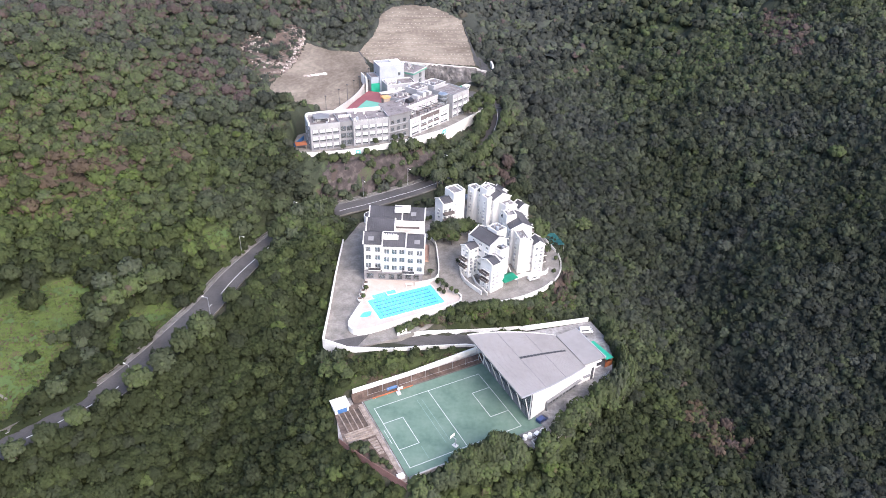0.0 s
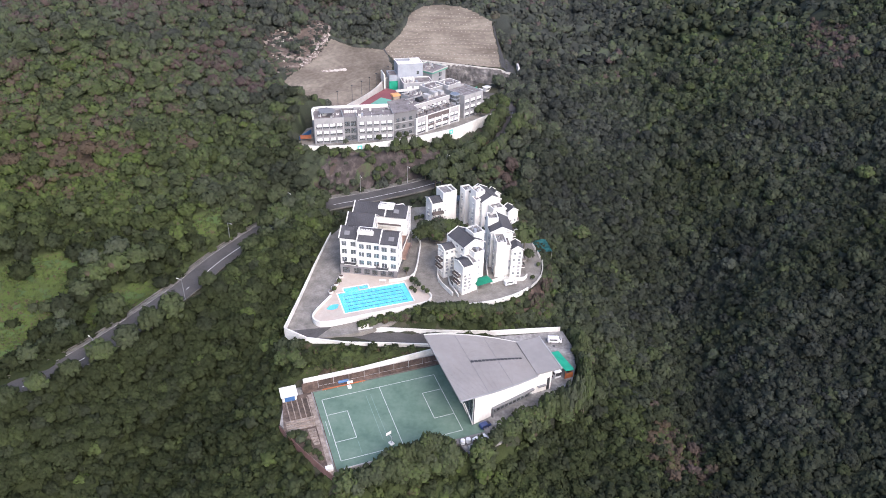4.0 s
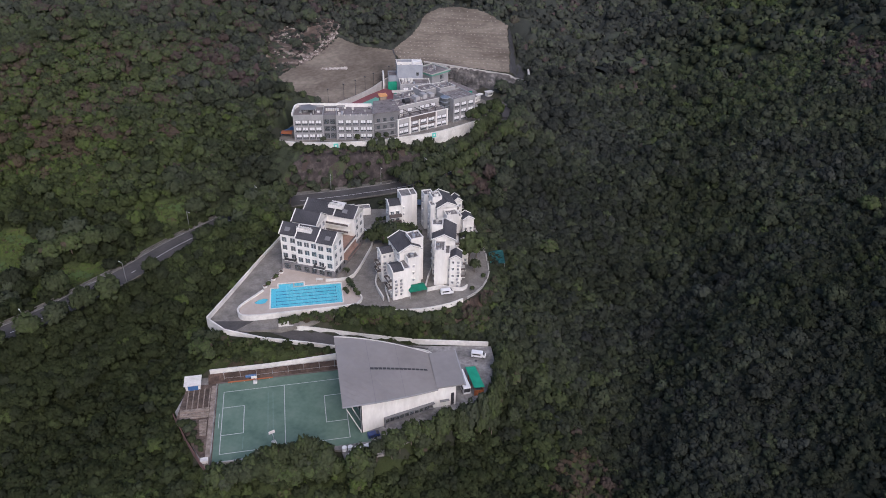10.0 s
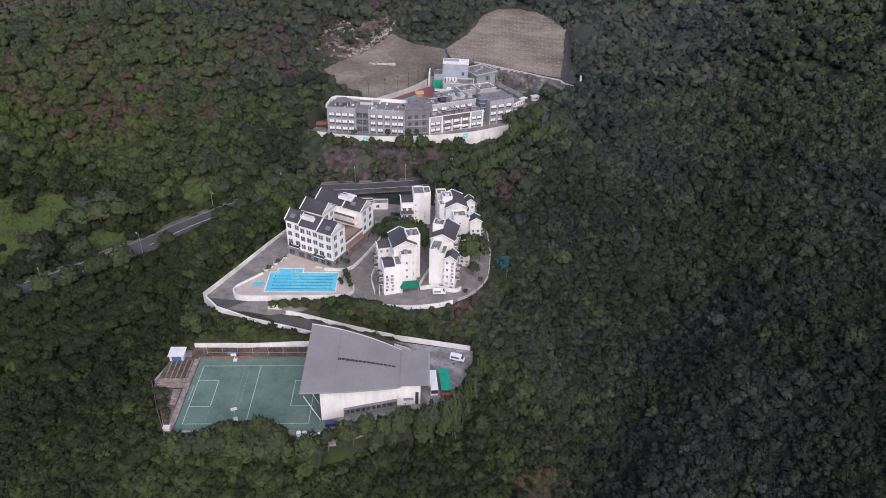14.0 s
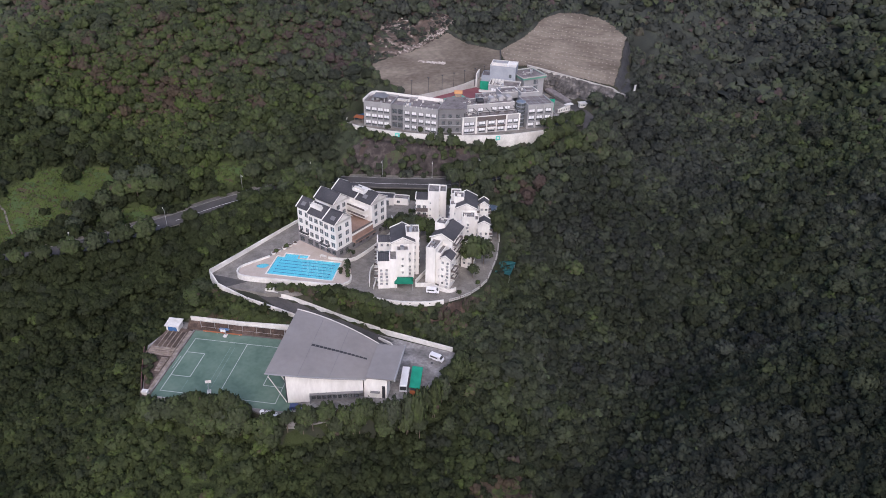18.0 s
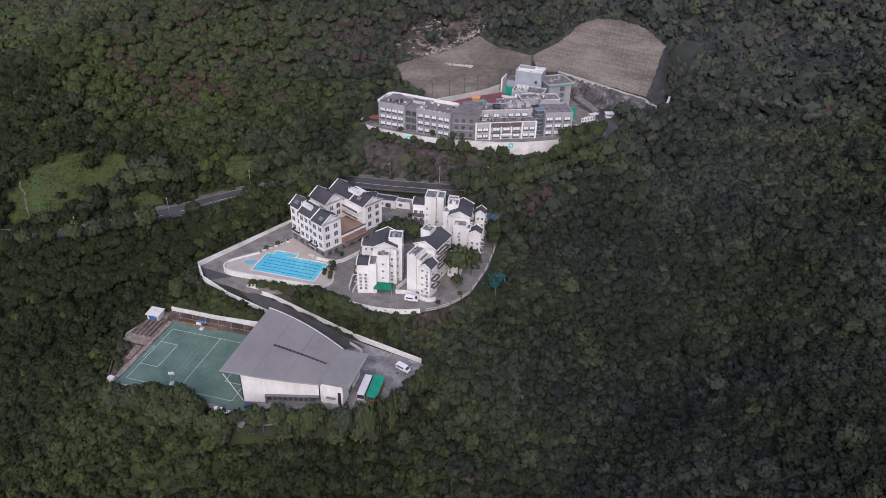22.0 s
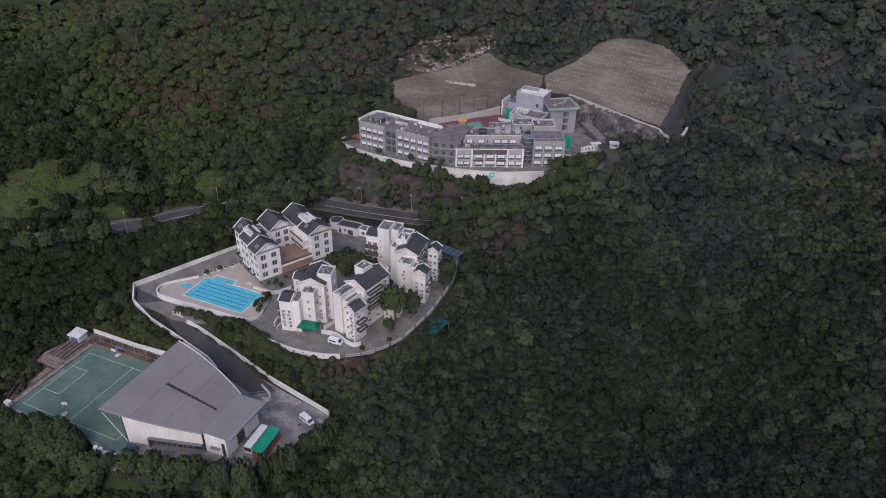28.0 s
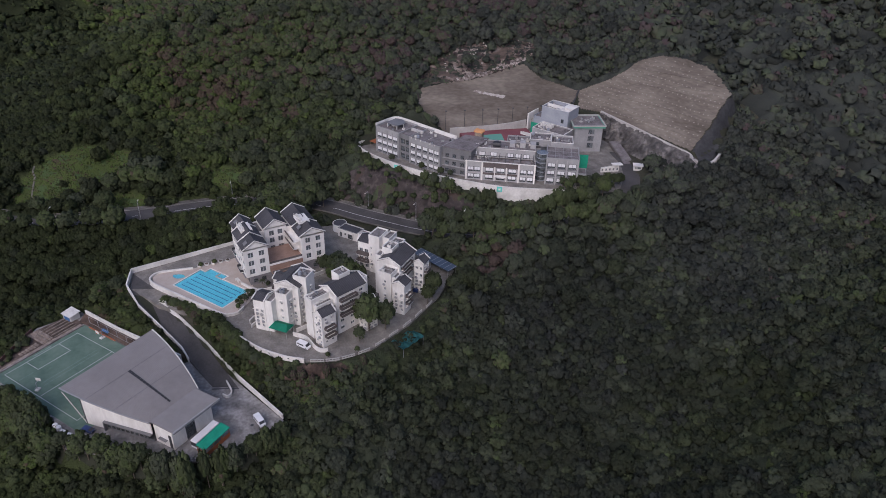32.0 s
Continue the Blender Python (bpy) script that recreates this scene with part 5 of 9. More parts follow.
pal = thing("white_table", pool_m @ pose(17.5, 14.6, 0.35, 0, 0, -20), "white covered table at the foot of the house", "table")
part("tabletop", box(-1.3, 1.3, -0.6, 0.6, 0.8, 0.95, 0.03), WALL_PAINT, pal)
for x in (-1.1, 1.0):
    for y in (-0.5, 0.4):
        part("leg", box(x, x + 0.1, y, y + 0.1, 0, 0.8), WALL_PAINT, pal)

# ---- the clubhouse: three gabled ranges on a stone base ----
house = thing("clubhouse", Matrix(), "white gabled clubhouse on a grey stone base with slate roofs", "building")
Z0, Z1, ZE, ZR = 8.2, 12.4, 23.9, 26.6
front = rows_of([2.2, 6.6], [9.0], 2.6, 2.2) + rows_of([10.2, 13.2, 16.4, 19.4], [9.0], 2.0, 2.2)
side = rows_of([2, 5, 9, 13, 17, 21, 25], [9.3], 1.7, 1.7)
block(house, -29.2, -7.6, 219.0, 248.4, Z0, Z1, STONE_BASE, {"s": front, "e": side, "w": side}, "dark", None, 0)
storeys = [13.4, 16.9, 20.3]
# front range, in three stepped bays
block(house, -29.0, -22.2, 219.3, 226.4, Z1, ZE, WHITE, {"s": rows_of([1.5, 4.9], storeys, 2.0, 2.1), "w": rows_of([3.5], storeys, 1.6, 1.6)}, "plain", None, 0)
block(house, -22.2, -13.6, 218.2, 226.4, Z1, ZE, WHITE, {"s": rows_of([1.5, 4.3, 7.1], storeys, 2.0, 2.1)}, "plain", None, 0)
block(house, -13.6, -7.0, 217.6, 226.4, Z1, ZE, WHITE, {"s": rows_of([1.6, 4.9], storeys, 2.1, 2.1), "e": rows_of([2.4, 6.4], storeys, 2.0, 2.1)}, "plain", None, 0)
gable(house, -29.0, -22.3, 219.3, 226.4, ZE, ZR, "x", caps=(True, False))
gable(house, -22.0, -13.7, 218.2, 226.4, ZE, ZR + 0.25, "x")
gable(house, -13.4, -7.0, 217.6, 226.4, ZE, ZR, "x", caps=(True, True))
for x0, y in ((-27.4, 218.0), (-14.8, 216.4)):
    balcony(house, x0, x0 + 4.4, y, y + 2.0, 13.2, DARK, WHITE)
for x0, x1, y in ((-28.9, -22.3, 219.3), (-22.1, -13.7, 218.2), (-13.5, -7.1, 217.6)):
    for z in (16.2, 19.7):
        part("string_course", box(x0, x1, y - 0.12, y - 0.003, z, z + 0.16), WHITE, house)
    part("base_ledge", box(x0, x1, y - 0.5, y - 0.003, 12.42, 12.6), STONE_BASE, house)
# middle range
block(house, -29.0, -18.7, 229.0, 237.4, Z1, ZE, WHITE, {"e": rows_of([2.6, 5.9], [14.0, 17.4, 20.4], 1.9, 2.1), "w": rows_of([3.0, 6.0], storeys, 1.6, 1.6)}, "plain", None, 0)
gable(house, -29.0, -18.7, 229.0, 237.4, ZE, 26.8, "x")
# back range
block(house, -29.0, -7.8, 239.2, 248.2, Z1, ZE - 0.4, WHITE, {"e": rows_of([2.6, 6.6], [13.6, 17.0, 20.2], 1.9, 2.1), "s": rows_of([2.5, 6.5], storeys, 1.8, 1.7), "n": rows_of([3, 7, 11, 15, 19], storeys, 1.6, 1.6), "w": rows_of([3.0, 6.0], storeys, 1.6, 1.6)}, "plain", None, 0)
gable(house, -29.0, -16.5, 239.2, 248.2, ZE - 0.4, 26.3, "x", caps=(True, True))
gable(house, -16.2, -7.8, 239.0, 248.4, ZE - 0.5, 26.0, "x")
# links, terraces and roof lights
block(house, -28.4, -20.0, 226.4, 229.0, Z1, 22.6, WHITE, {}, roof=ROOF_DECK)
block(house, -28.4, -19.0, 237.4, 239.2, Z1, 22.6, WHITE, {}, roof=ROOF_DECK)
part("terrace", box(-18.7, -7.4, 226.4, 239.2, Z1, 15.4), BROWN_FLOOR, house, "brown tiled roof terrace")
part("terrace_edge", box(-7.6, -7.2, 226.4, 239.2, 14.8, 15.6), WHITE, house)
part("terrace_rail", box(-7.55, -7.3, 226.6, 239.0, 15.6, 16.3), BRICK_RAIL, house, "red-brown terrace parapet")
part("lower_terrace", box(-7.6, -5.4, 226.8, 239.0, 12.1, 12.5), BROWN_FLOOR, house)
part("terrace_rail", box(-5.6, -5.4, 226.8, 239.0, 12.5, 13.4), BRICK_RAIL, house)
for z in (17.8, 20.8):
    part("side_gallery", box(-18.7, -9.5, 236.6, 239.2, z - 0.3, z), WHITE, house)
    part("gallery_rail", box(-18.7, -9.5, 236.6, 236.75, z, z + 0.8), BRICK_RAIL, house)
for x, y in ((-19.5, 221.6), (-16.4, 242.4)):
    f = bmesh.new()
    add_box(f, x - 3.0, x + 3.0, y - 1.6, y + 2.6, ZR - 1.2, ZR - 0.15)
    part("plant_platform", f, WHITE, house, "white roof plant platform")
    for k in range(6):
        part("condenser", box(x - 2.6 + k * 0.9, x - 2.0 + k * 0.9, y - 1.0, y - 0.2, ZR - 0.15, ZR + 0.55), WALL_PAINT, house)
    for k in range(7):
        part("plant_post", box(x - 2.9 + k * 0.93, x - 2.8 + k * 0.93, y - 1.55, y - 1.45, ZR - 0.15, ZR + 0.9), WALL_PAINT, house)
for x, y in ((-26.5, 220.9), (-9.6, 219.4), (-12.0, 240.4)):
    part("roof_light", box(-1.0, 1.0, -0.8, 0.8, 0.25, 0.4), GREY_TILE, house, at=Matrix.Translation((x, y, 25.0)) @ Matrix.Rotation(0.64, 4, "X"))

# ---- villas ----
VFLOOR = [9.6, 12.5, 15.4, 18.3]


def villa(f, b, flats, lows, balconies, label):
    """A gabled villa: f and b are the ridge's ends; the rest are blocks in its own axes."""
    a = (Vector(b) - Vector(f)).normalized()
    m = Matrix(((a.y, a.x, 0, f[0]), (-a.x, a.y, 0, f[1]), (0, 0, 1, 0), (0, 0, 0, 1)))
    length = (Vector(b) - Vector(f)).length
    v = thing("villa", m, label, "house", "white villas on the spur")
    w = rows_of([2.0, length / 2, length - 2.0], VFLOOR + [21.0], 1.5, 1.4)
    block(v, -4.2, 4.2, 0, length, 8.2, 23.6, WHITE, {"e": w, "w": w, "s": rows_of([6.7], VFLOOR, 0.8, 1.2), "n": rows_of([2.5, 6], VFLOOR, 1.3, 1.3)}, "villa", None, 0)
    gable(v, -4.2, 4.2, 0, length, 23.5, 25.6, "y", 0.35)
    for x0, x1, y0, y1, z in flats:
        ww = rows_of([(x1 - x0) * 0.5], [q for q in VFLOOR + [20.9] if q < z - 2.4], 0.8, 1.2)
        we = rows_of([(y1 - y0) * 0.5], [q for q in VFLOOR + [20.9] if q < z - 2.4], 0.8, 1.2)
        block(v, x0, x1, y0, y1, 8.2, z, WHITE, {"s": ww if x1 - x0 > 3 and z < 23 else [], "e": we, "w": we}, "villa", ROOF_DECK, 0.4, cap=WHITE)
        if z > 21 and x1 - x0 > 2.4:
            roof_clutter(v, x0 + 0.5, x1 - 1.4, y0 + 0.5, max(y0 + 0.6, y1 - 1.2), z - 0.4, 3)
    for x0, x1, y0, y1, z, pitch in lows:
        fl = [q for q in VFLOOR if q < z - 2.0]
        ww = rows_of([(x1 - x0) * 0.28, (x1 - x0) * 0.74], fl, 0.9, 1.3)
        we = rows_of([(y1 - y0) * 0.3, (y1 - y0) * 0.72], fl, 0.8, 1.2)
        block(v, x0, x1, y0, y1, 8.2, z, WHITE, {"s": ww, "e": we, "w": we, "n": ww}, "villa", None, 0)
        part("string_course", box(x0 - 0.06, x1 + 0.06, y0 - 0.06, y1 + 0.06, z - 2.95, z - 2.8), WHITE, v)
        gable(v, x0, x1, y0, y1, z - 0.05, z + pitch, "x" if pitch < 1.0 else "y", 0.25)
    for q in balconies:
        balcony(v, *q)
    return v


v1 = villa((20.4, 223.9), (13.2, 232.2),
           [(-5.0, -2.4, -6.2, 0.4, 20.4), (-2.4, 1.9, -3.6, 0, 22.6), (1.2, 6.0, 2.4, 7.8, 26.5), (-2.5, 1.2, -1.4, 0.0, 21.5), (-3.6, 0.4, 11.0, 13.0, 22.4)],
           [(-9.2, -5.0, -6.4, -0.6, 20.3, 0.9), (-9.0, -4.2, 6.2, 10.6, 20.6, 0.9)],
           [(-10.6, -9.2, -5.2, -1.4, 12.4), (-10.6, -9.2, -5.2, -1.4, 15.3), (-10.4, -9.0, 6.8, 10.2, 12.4), (-10.4, -9.0, 6.8, 10.2, 15.3)],
           "white villa with stepped blocks and a dark tiled gable roof")
villa((29.7, 234.8), (26.5, 246.6),
           [(-3.2, 0.5, -7.2, 0, 23.4), (0.5, 2.4, -6.4, 0, 21.6), (-4.6, -0.6, 5.0, 9.6, 27.0), (-2.0, 2.4, 12.0, 14.5, 24.2)],
           [(2.4, 6.6, -8.0, -2.4, 20.4, 1.4), (5.4, 9.4, 8.0, 12.6, 18.6, 1.4)],
           [(6.6, 8.2, -7.2, -3.2, 12.2), (6.6, 8.2, -7.2, -3.2, 15.1), (4.2, 5.6, 1.0, 8.0, 15.1, BRICK_RAIL), (4.2, 5.6, 1.0, 8.0, 18.0, BRICK_RAIL), (4.2, 5.6, 1.0, 8.0, 21.0, BRICK_RAIL)],
           "white villa with brown balconies under a dark tiled roof")
villa((23.6, 259.8), (17.0, 269.5),
           [(-1.6, 3.4, -4.6, 0, 22.4), (3.4, 5.0, -4.0, 0, 21.0), (-5.0, -1.0, 4.0, 9.0, 26.6), (-6.2, -2.2, 11.4, 16.0, 24.2), (-6.5, -4.2, 1.5, 5.5, 24.4)],
           [(4.8, 9.3, -6.0, -1.2, 20.2, 1.3), (5.4, 9.2, 8.4, 13.0, 21.0, 1.4)],
           [(9.3, 10.7, -5.2, -2.0, 12.2), (9.3, 10.7, -5.2, -2.0, 15.1), (4.2, 5.4, 1.5, 8.0, 18.0, BRICK_RAIL), (4.2, 5.4, 1.5, 8.0, 21.0, BRICK_RAIL), (9.2, 10.4, 9.0, 12.0, 17.0, BRICK_RAIL)],
           "white villa with a tower block and dark tiled roofs")
a4 = Vector((-0.56, 0.83))
m4 = Matrix(((a4.y, a4.x, 0, -0.8), (-a4.x, a4.y, 0, 258.8), (0, 0, 1, 0), (0, 0, 0, 1)))
v4 = thing("villa", m4, "small white villa with three brown balconies and two towers", "house", "white villas on the spur")
block(v4, 0, 5.0, 0, 6.0, 8.2, 20.4, WHITE, {"s": rows_of([1.3, 3.6], [9.4, 12.6, 15.6], 1.5, 2.0), "w": rows_of([3.0], VFLOOR[:3], 1.2, 1.3)}, "villa", None, 0)
gable(v4, 0, 5.0, 0, 6.0, 20.3, 21.5, "x", 0.25)
block(v4, 5.0, 9.6, -0.4, 6.4, 8.2, 24.2, WHITE, {"s": rows_of([1.0], VFLOOR, 0.6, 1.0), "e": rows_of([2, 5], VFLOOR, 0.9, 1.2)}, "villa", ROOF_DECK, 0.4, cap=WHITE)
block(v4, 9.6, 12.4, 2.0, 8.0, 8.2, 23.2, WHITE, {}, "villa", ROOF_DECK, 0.4, cap=WHITE)
for z in (12.2, 15.2):
    balcony(v4, 0, 5.0, -1.5, 0, z, BRICK_RAIL)

# gatehouse by the road
g = (Vector((-19.6, 265.5)) - Vector((-27.0, 261.2))).normalized()
gate_m = Matrix(((g.x, -g.y, 0, -27.0), (g.y, g.x, 0, 261.2), (0, 0, 1, 8.2), (0, 0, 0, 1)))
gatehouse = thing("gatehouse", gate_m, "low white gatehouse with a dark flat tiled roof", "building")
block(gatehouse, 0, 9.5, 0, 5.2, 0, 3.6, WHITE, {"s": [(1.5, 0.1, 1.0, 2.1), (6.2, 0.1, 2.4, 2.2), (3.6, 1.2, 1.0, 1.1)]}, "dark", SLATE, 0.25, cap=PALE_GREY)
for k in (3.2, 7.8):
    part("buttress", box(k - 0.2, k + 0.2, -0.3, 0, 0, 3.4), WHITE, gatehouse)
drum = cylinder(3.0, 3.0, 3.2, 20)
bmesh.ops.translate(drum, verts=drum.verts, vec=(-2.4, 4.6, 0))
part("drum", drum, WHITE, gatehouse, smooth=False)
drum = cylinder(2.7, 2.7, 0.05, 20, 3.2)
bmesh.ops.translate(drum, verts=drum.verts, vec=(-2.4, 4.6, 0))
part("drum_roof", drum, SLATE, gatehouse)
block(gatehouse, 9.5, 16.0, 1.0, 5.0, 0, 3.2, WHITE, {"s": [(2.0, 0.9, 1.4, 1.2)]}, "dark", ROOF_DECK, 0.3)
wall_line("drive_wall", [(-10, 216, 8, 9.6), (-2.6, 219.8, 8, 9.6), (-1.5, 226, 8, 9.6), (-2.2, 236, 8, 9.6), (-3.4, 246, 8, 9.6), (-7, 252, 8, 9.6), (-12, 256.5, 8, 9.6)], 0.3, WALL_PAINT, "curved white wall between clubhouse and drive")
wall_line("villa_wall", [(8.6, 236, 8, 9.8), (6.6, 229, 8, 9.8), (8.2, 220, 8, 9.8), (14.5, 211.8, 8, 9.8)], 0.3, WALL_PAINT, "curved white garden wall in front of the villas")
wall_line("villa_wall_lower", [(11.0, 224, 8, 9.3), (12.6, 218.4, 8, 9.3), (16.6, 211.6, 8, 9.3)], 0.3, WALL_PAINT, "stepped white garden wall beside a villa", curved=False)
wall_line("villa_front_wall", [(27.4, 222.4, 8, 9.7), (31.5, 225.4, 8, 9.7), (37.2, 226.2, 8, 9.7), (39.6, 227.2, 8, 9.7), (40.6, 229.4, 8, 9.7)], 0.3, WALL_PAINT, "white front wall pierced by square openings", step=1.0)
wall_line("villa_side_wall", [(26.2, 224, 8, 9.7), (25.2, 230, 8, 9.7), (24.6, 237, 8, 9.7)], 0.25, WALL_PAINT, "white garden wall between two villas", curved=False)

# green tent by the drive
tent = thing("green_canopy", pose(24.3, 219.6, 8.2, 0, 0, 38), "peaked green fabric canopy over a parking space", "canopy")
bm = bmesh.new()
cs = [bm.verts.new(q) for q in ((-3.4, -2.4, 2.9), (3.4, -2.4, 2.9), (3.4, 2.4, 2.9), (-3.4, 2.4, 2.9))]
hs = [bm.verts.new(q) for q in ((-2.4, 0, 4.2), (2.4, 0, 4.2))]
for q in ((cs[0], cs[1], hs[1], hs[0]), (cs[1], cs[2], hs[1]), (cs[2], cs[3], hs[0], hs[1]), (cs[3], cs[0], hs[0])):
    bm.faces.new(q)
bmesh.ops.solidify(bm, geom=bm.faces[:], thickness=0.06)
part("roof", bm, GREEN_SHEET, tent)
for x in (-3.2, 3.1):
    for y in (-2.2, 2.1):
        part("post", box(x, x + 0.12, y, y + 0.12, 0, 2.95), STEEL, tent)

# balustrade pieces round the east of the drive
for k, (x, y, r) in enumerate(((43.5, 224.5, 62), (45.3, 229, 72), (46.2, 234, 84), (46.2, 239.5, 95), (44.6, 246, 108), (42.4, 252, 110), (39.8, 258.4, 115), (36.6, 264.6, 120), (33.4, 270.6, 122))):
    bb = thing("concrete_balustrade", pose(x, y, 8.2, 0, 0, r), "pale concrete balustrade section beside the drive", "balustrade", "balustrade along the drive")
    part("rail", box(-2.2, 2.2, -0.15, 0.15, 0.75, 0.95), PALE_CONCRETE, bb)
    part("foot", box(-2.2, 2.2, -0.18, 0.18, 0, 0.18), PALE_CONCRETE, bb)
    for q in (-2.0, -1.0, 0, 1.0, 2.0):
        part("baluster", box(q - 0.1, q + 0.1, -0.1, 0.1, 0.18, 0.75), PALE_CONCRETE, bb)
net = thing("teal_net_shelter", pose(45.8, 255.5, 5.2, 0, 0, 108), "sagging teal netting over a frame on the bank", "netting")
bm = bmesh.new()
vv = [[bm.verts.new((x * 1.1 - 5, y * 1.0 - 3, 2.0 - 0.5 * math.sin(x / 9 * math.pi) * math.sin(y / 6 * math.pi) + 0.25 * math.sin(x * 2.1 + y))) for y in range(7)] for x in range(10)]
for i in range(9):
    for j in range(6):
        bm.faces.new((vv[i][j], vv[i + 1][j], vv[i + 1][j + 1], vv[i][j + 1]))
bmesh.ops.solidify(bm, geom=bm.faces[:], thickness=0.05)
part("net", bm, TEAL_NET, net)
for x in (-4.8, 4.6):
    for y in (-2.8, 2.7):
        part("post", box(x, x + 0.1, y, y + 0.1, -1.5, 2.1), STEEL, net)
blue = thing("car_shelter", pose(11.9, 284.9, 8.2, 0, 0, 17), "long slate-blue sheet roofed car shelter behind the villas", "shelter")
part("roof", prism([(-9.5, -2.5), (9.5, -2.5), (9.5, 2.5), (-9.5, 2.5)], 2.9, lambda x, y: 3.05 + 0.15 * (2.5 - abs(y))), BLUE_ROOF, blue)
for k in range(9):
    part("roof_rib", box(-9.3 + k * 2.31, -9.2 + k * 2.31, -2.52, 2.52, 3.0, 3.12), STEEL, blue)
for k in range(5):
    for y in (-2.3, 2.2):
        part("post", box(-9.2 + k * 4.55, -9.08 + k * 4.55, y, y + 0.12, 0, 2.95), STEEL, blue)


# ---- school ----
def school_windows(cols, sills, w=2.3, h=1.5):
    return [(c, z - 0.5, w + 0.4, h + 0.8) for z in sills for c in cols]


ux = Vector((0.929, 0.369))
school_m = Matrix(((ux.x, -ux.y, 0, -61.2), (ux.y, ux.x, 0, 295.4), (0, 0, 1, 26.0), (0, 0, 0, 1)))
school = thing("school_west_block", school_m, "long grey school block with rows of white-blinded windows", "school building", "school blocks")
SIL = [1.2, 4.6, 8.0]
block(school, 0, 13.6, 0, 13.0, -0.3, 12.4, PALE_GREY, {"s": school_windows([2.2, 5.3, 8.4, 11.5], SIL), "w": school_windows([3, 8], SIL, 1.4, 1.4)}, "school", SCHOOL_DECK, 0.9)
block(school, 13.6, 19.6, 1.0, 13.0, -0.3, 12.0, GREY_TILE, {"s": school_windows([1.6, 4.4], SIL, 2.0, 1.5)}, "dark", SCHOOL_DECK, 0.5)
block(school, 19.6, 36.8, 0, 13.0, -0.3, 12.4, PALE_GREY, {"s": school_windows([2.2, 5.6, 9.0, 12.4, 15.3], SIL, 2.2), "e": school_windows([3], SIL, 1.6, 1.3)}, "school", SCHOOL_DECK, 0.9)
for z in SIL:
    for x0, x1 in ((0.4, 13.2), (20.0, 36.4)):
        part("spandrel", box(x0, x1, -0.06, 0.02, z - 1.02, z - 0.56), GREY_TILE, school, "dark grey spandrel strip")
        part("head_band", box(x0, x1, -0.34, 0.02, z + 1.82, z + 1.96), PALE_GREY, school)
for x in (0.35, 3.75, 6.85, 9.95, 13.25, 19.95, 23.5, 26.9, 30.3, 33.45, 36.45):
    part("pier", box(x - 0.16, x + 0.16, -0.28, 0.0, -0.2, 11.6), PALE_GREY, school)
roof_clutter(school, 1.5, 12, 1.5, 11, 11.5, 8)
roof_clutter(school, 20.5, 35.5, 1.0, 11, 11.5, 16)
part("back_parapet", strip(smooth_path([(-0.3, 0.5, 13.0), (0.6, 12, 13.0), (6, 13.6, 12.9), (20, 13.2, 12.9), (36, 12.6, 12.9)], 1.5), 0.3, -0.3, 1.6, 0.2), WHITE, school, "thick white curved back parapet")
part("roof_canopy", prism([(3, 3.4), (9.5, 3.4), (10.5, 8), (7, 11), (3, 10)], 13.4, 13.6), GREY_TILE, school, "grey flat roof canopy")
for x, y in ((3.4, 3.8), (9.0, 3.8), (9.6, 7.8), (3.4, 9.4), (6.8, 10.2)):
    part("canopy_post", box(x, x + 0.2, y, y + 0.2, 11.4, 13.4), WHITE, school)
for k in range(6):
    part("roof_unit", box(14.6 + k * 1.05, 15.4 + k * 1.05, 7.4, 8.6, 11.4, 12.5), WALL_PAINT, school, "white rooftop unit" if k == 0 else "")
    part("bracket", box(21 + k * 2.6, 21.2 + k * 2.6, -0.5, 0, 12.0, 12.6), WHITE, school)
# curved link of the roof towards the middle block
link = thing("school_link_block", Matrix(), "recessed grey school stair link with dark windows", "school building", "school blocks")
part("outer_wall", prism([(-27.5, 310.5), (-17.5, 318.5), (-27.5, 332), (-33, 326)], 25.6, 38.0), GREY_TILE, link)
part("roof", prism([(-27.8, 309.8), (-17.0, 318.3), (-26, 333), (-34, 326)], 38.0, 38.25), SCHOOL_DECK, link)
lm = Matrix(((0.78, -0.625, 0, -27.5), (0.625, 0.78, 0, 310.5), (0, 0, 1, 26.0), (0, 0, 0, 1)))
for z in (1.0, 4.4, 7.8):
    for x in (2.2, 5.4, 9.0):
        window(link, lm @ Matrix.Translation((x, -0.2, z)), 1.6, 1.6, "dark")
    part("ledge", box(0.3, 12.0, -0.7, 0, z - 0.5, z - 0.3), PALE_GREY, link, at=lm)
mx = Vector((0.61, 0.792))
mid_m = Matrix(((mx.x, -mx.y, 0, -17.8), (mx.y, mx.x, 0, 316.2), (0, 0, 1, 26.0), (0, 0, 0, 1)))
midb = thing("school_middle_block", mid_m, "stepped pale school block with a planted roof terrace", "school building", "school blocks")
low_w = school_windows([2.2, 4.9], [1.0, 4.2], 2.2, 1.4) + school_windows([10.0, 14.8, 19.6], [1.0, 4.2], 3.0, 1.4) + school_windows([24.2, 27.2], [1.0, 4.2], 2.2, 1.4)
block(midb, 0, 29.2, 0, 6.5, -0.3, 8.2, MID_WALL, {"s": low_w, "w": school_windows([3.2], [1.0, 4.2], 1.2, 1.2)}, "school", SCHOOL_DECK, 0.9)
for z0, z1 in ((2.75, 3.6), (6.05, 8.3)):
    part("brown_panel", box(7.4, 21.9, -0.14, -0.003, z0, z1), BROWN_PANEL, midb, "dark brown spandrel panel")
for x in (0.3, 6.95, 22.3, 28.9):
    part("pier", box(x - 0.35, x + 0.35, -0.32, -0.003, -0.2, 8.3), WHITE, midb)
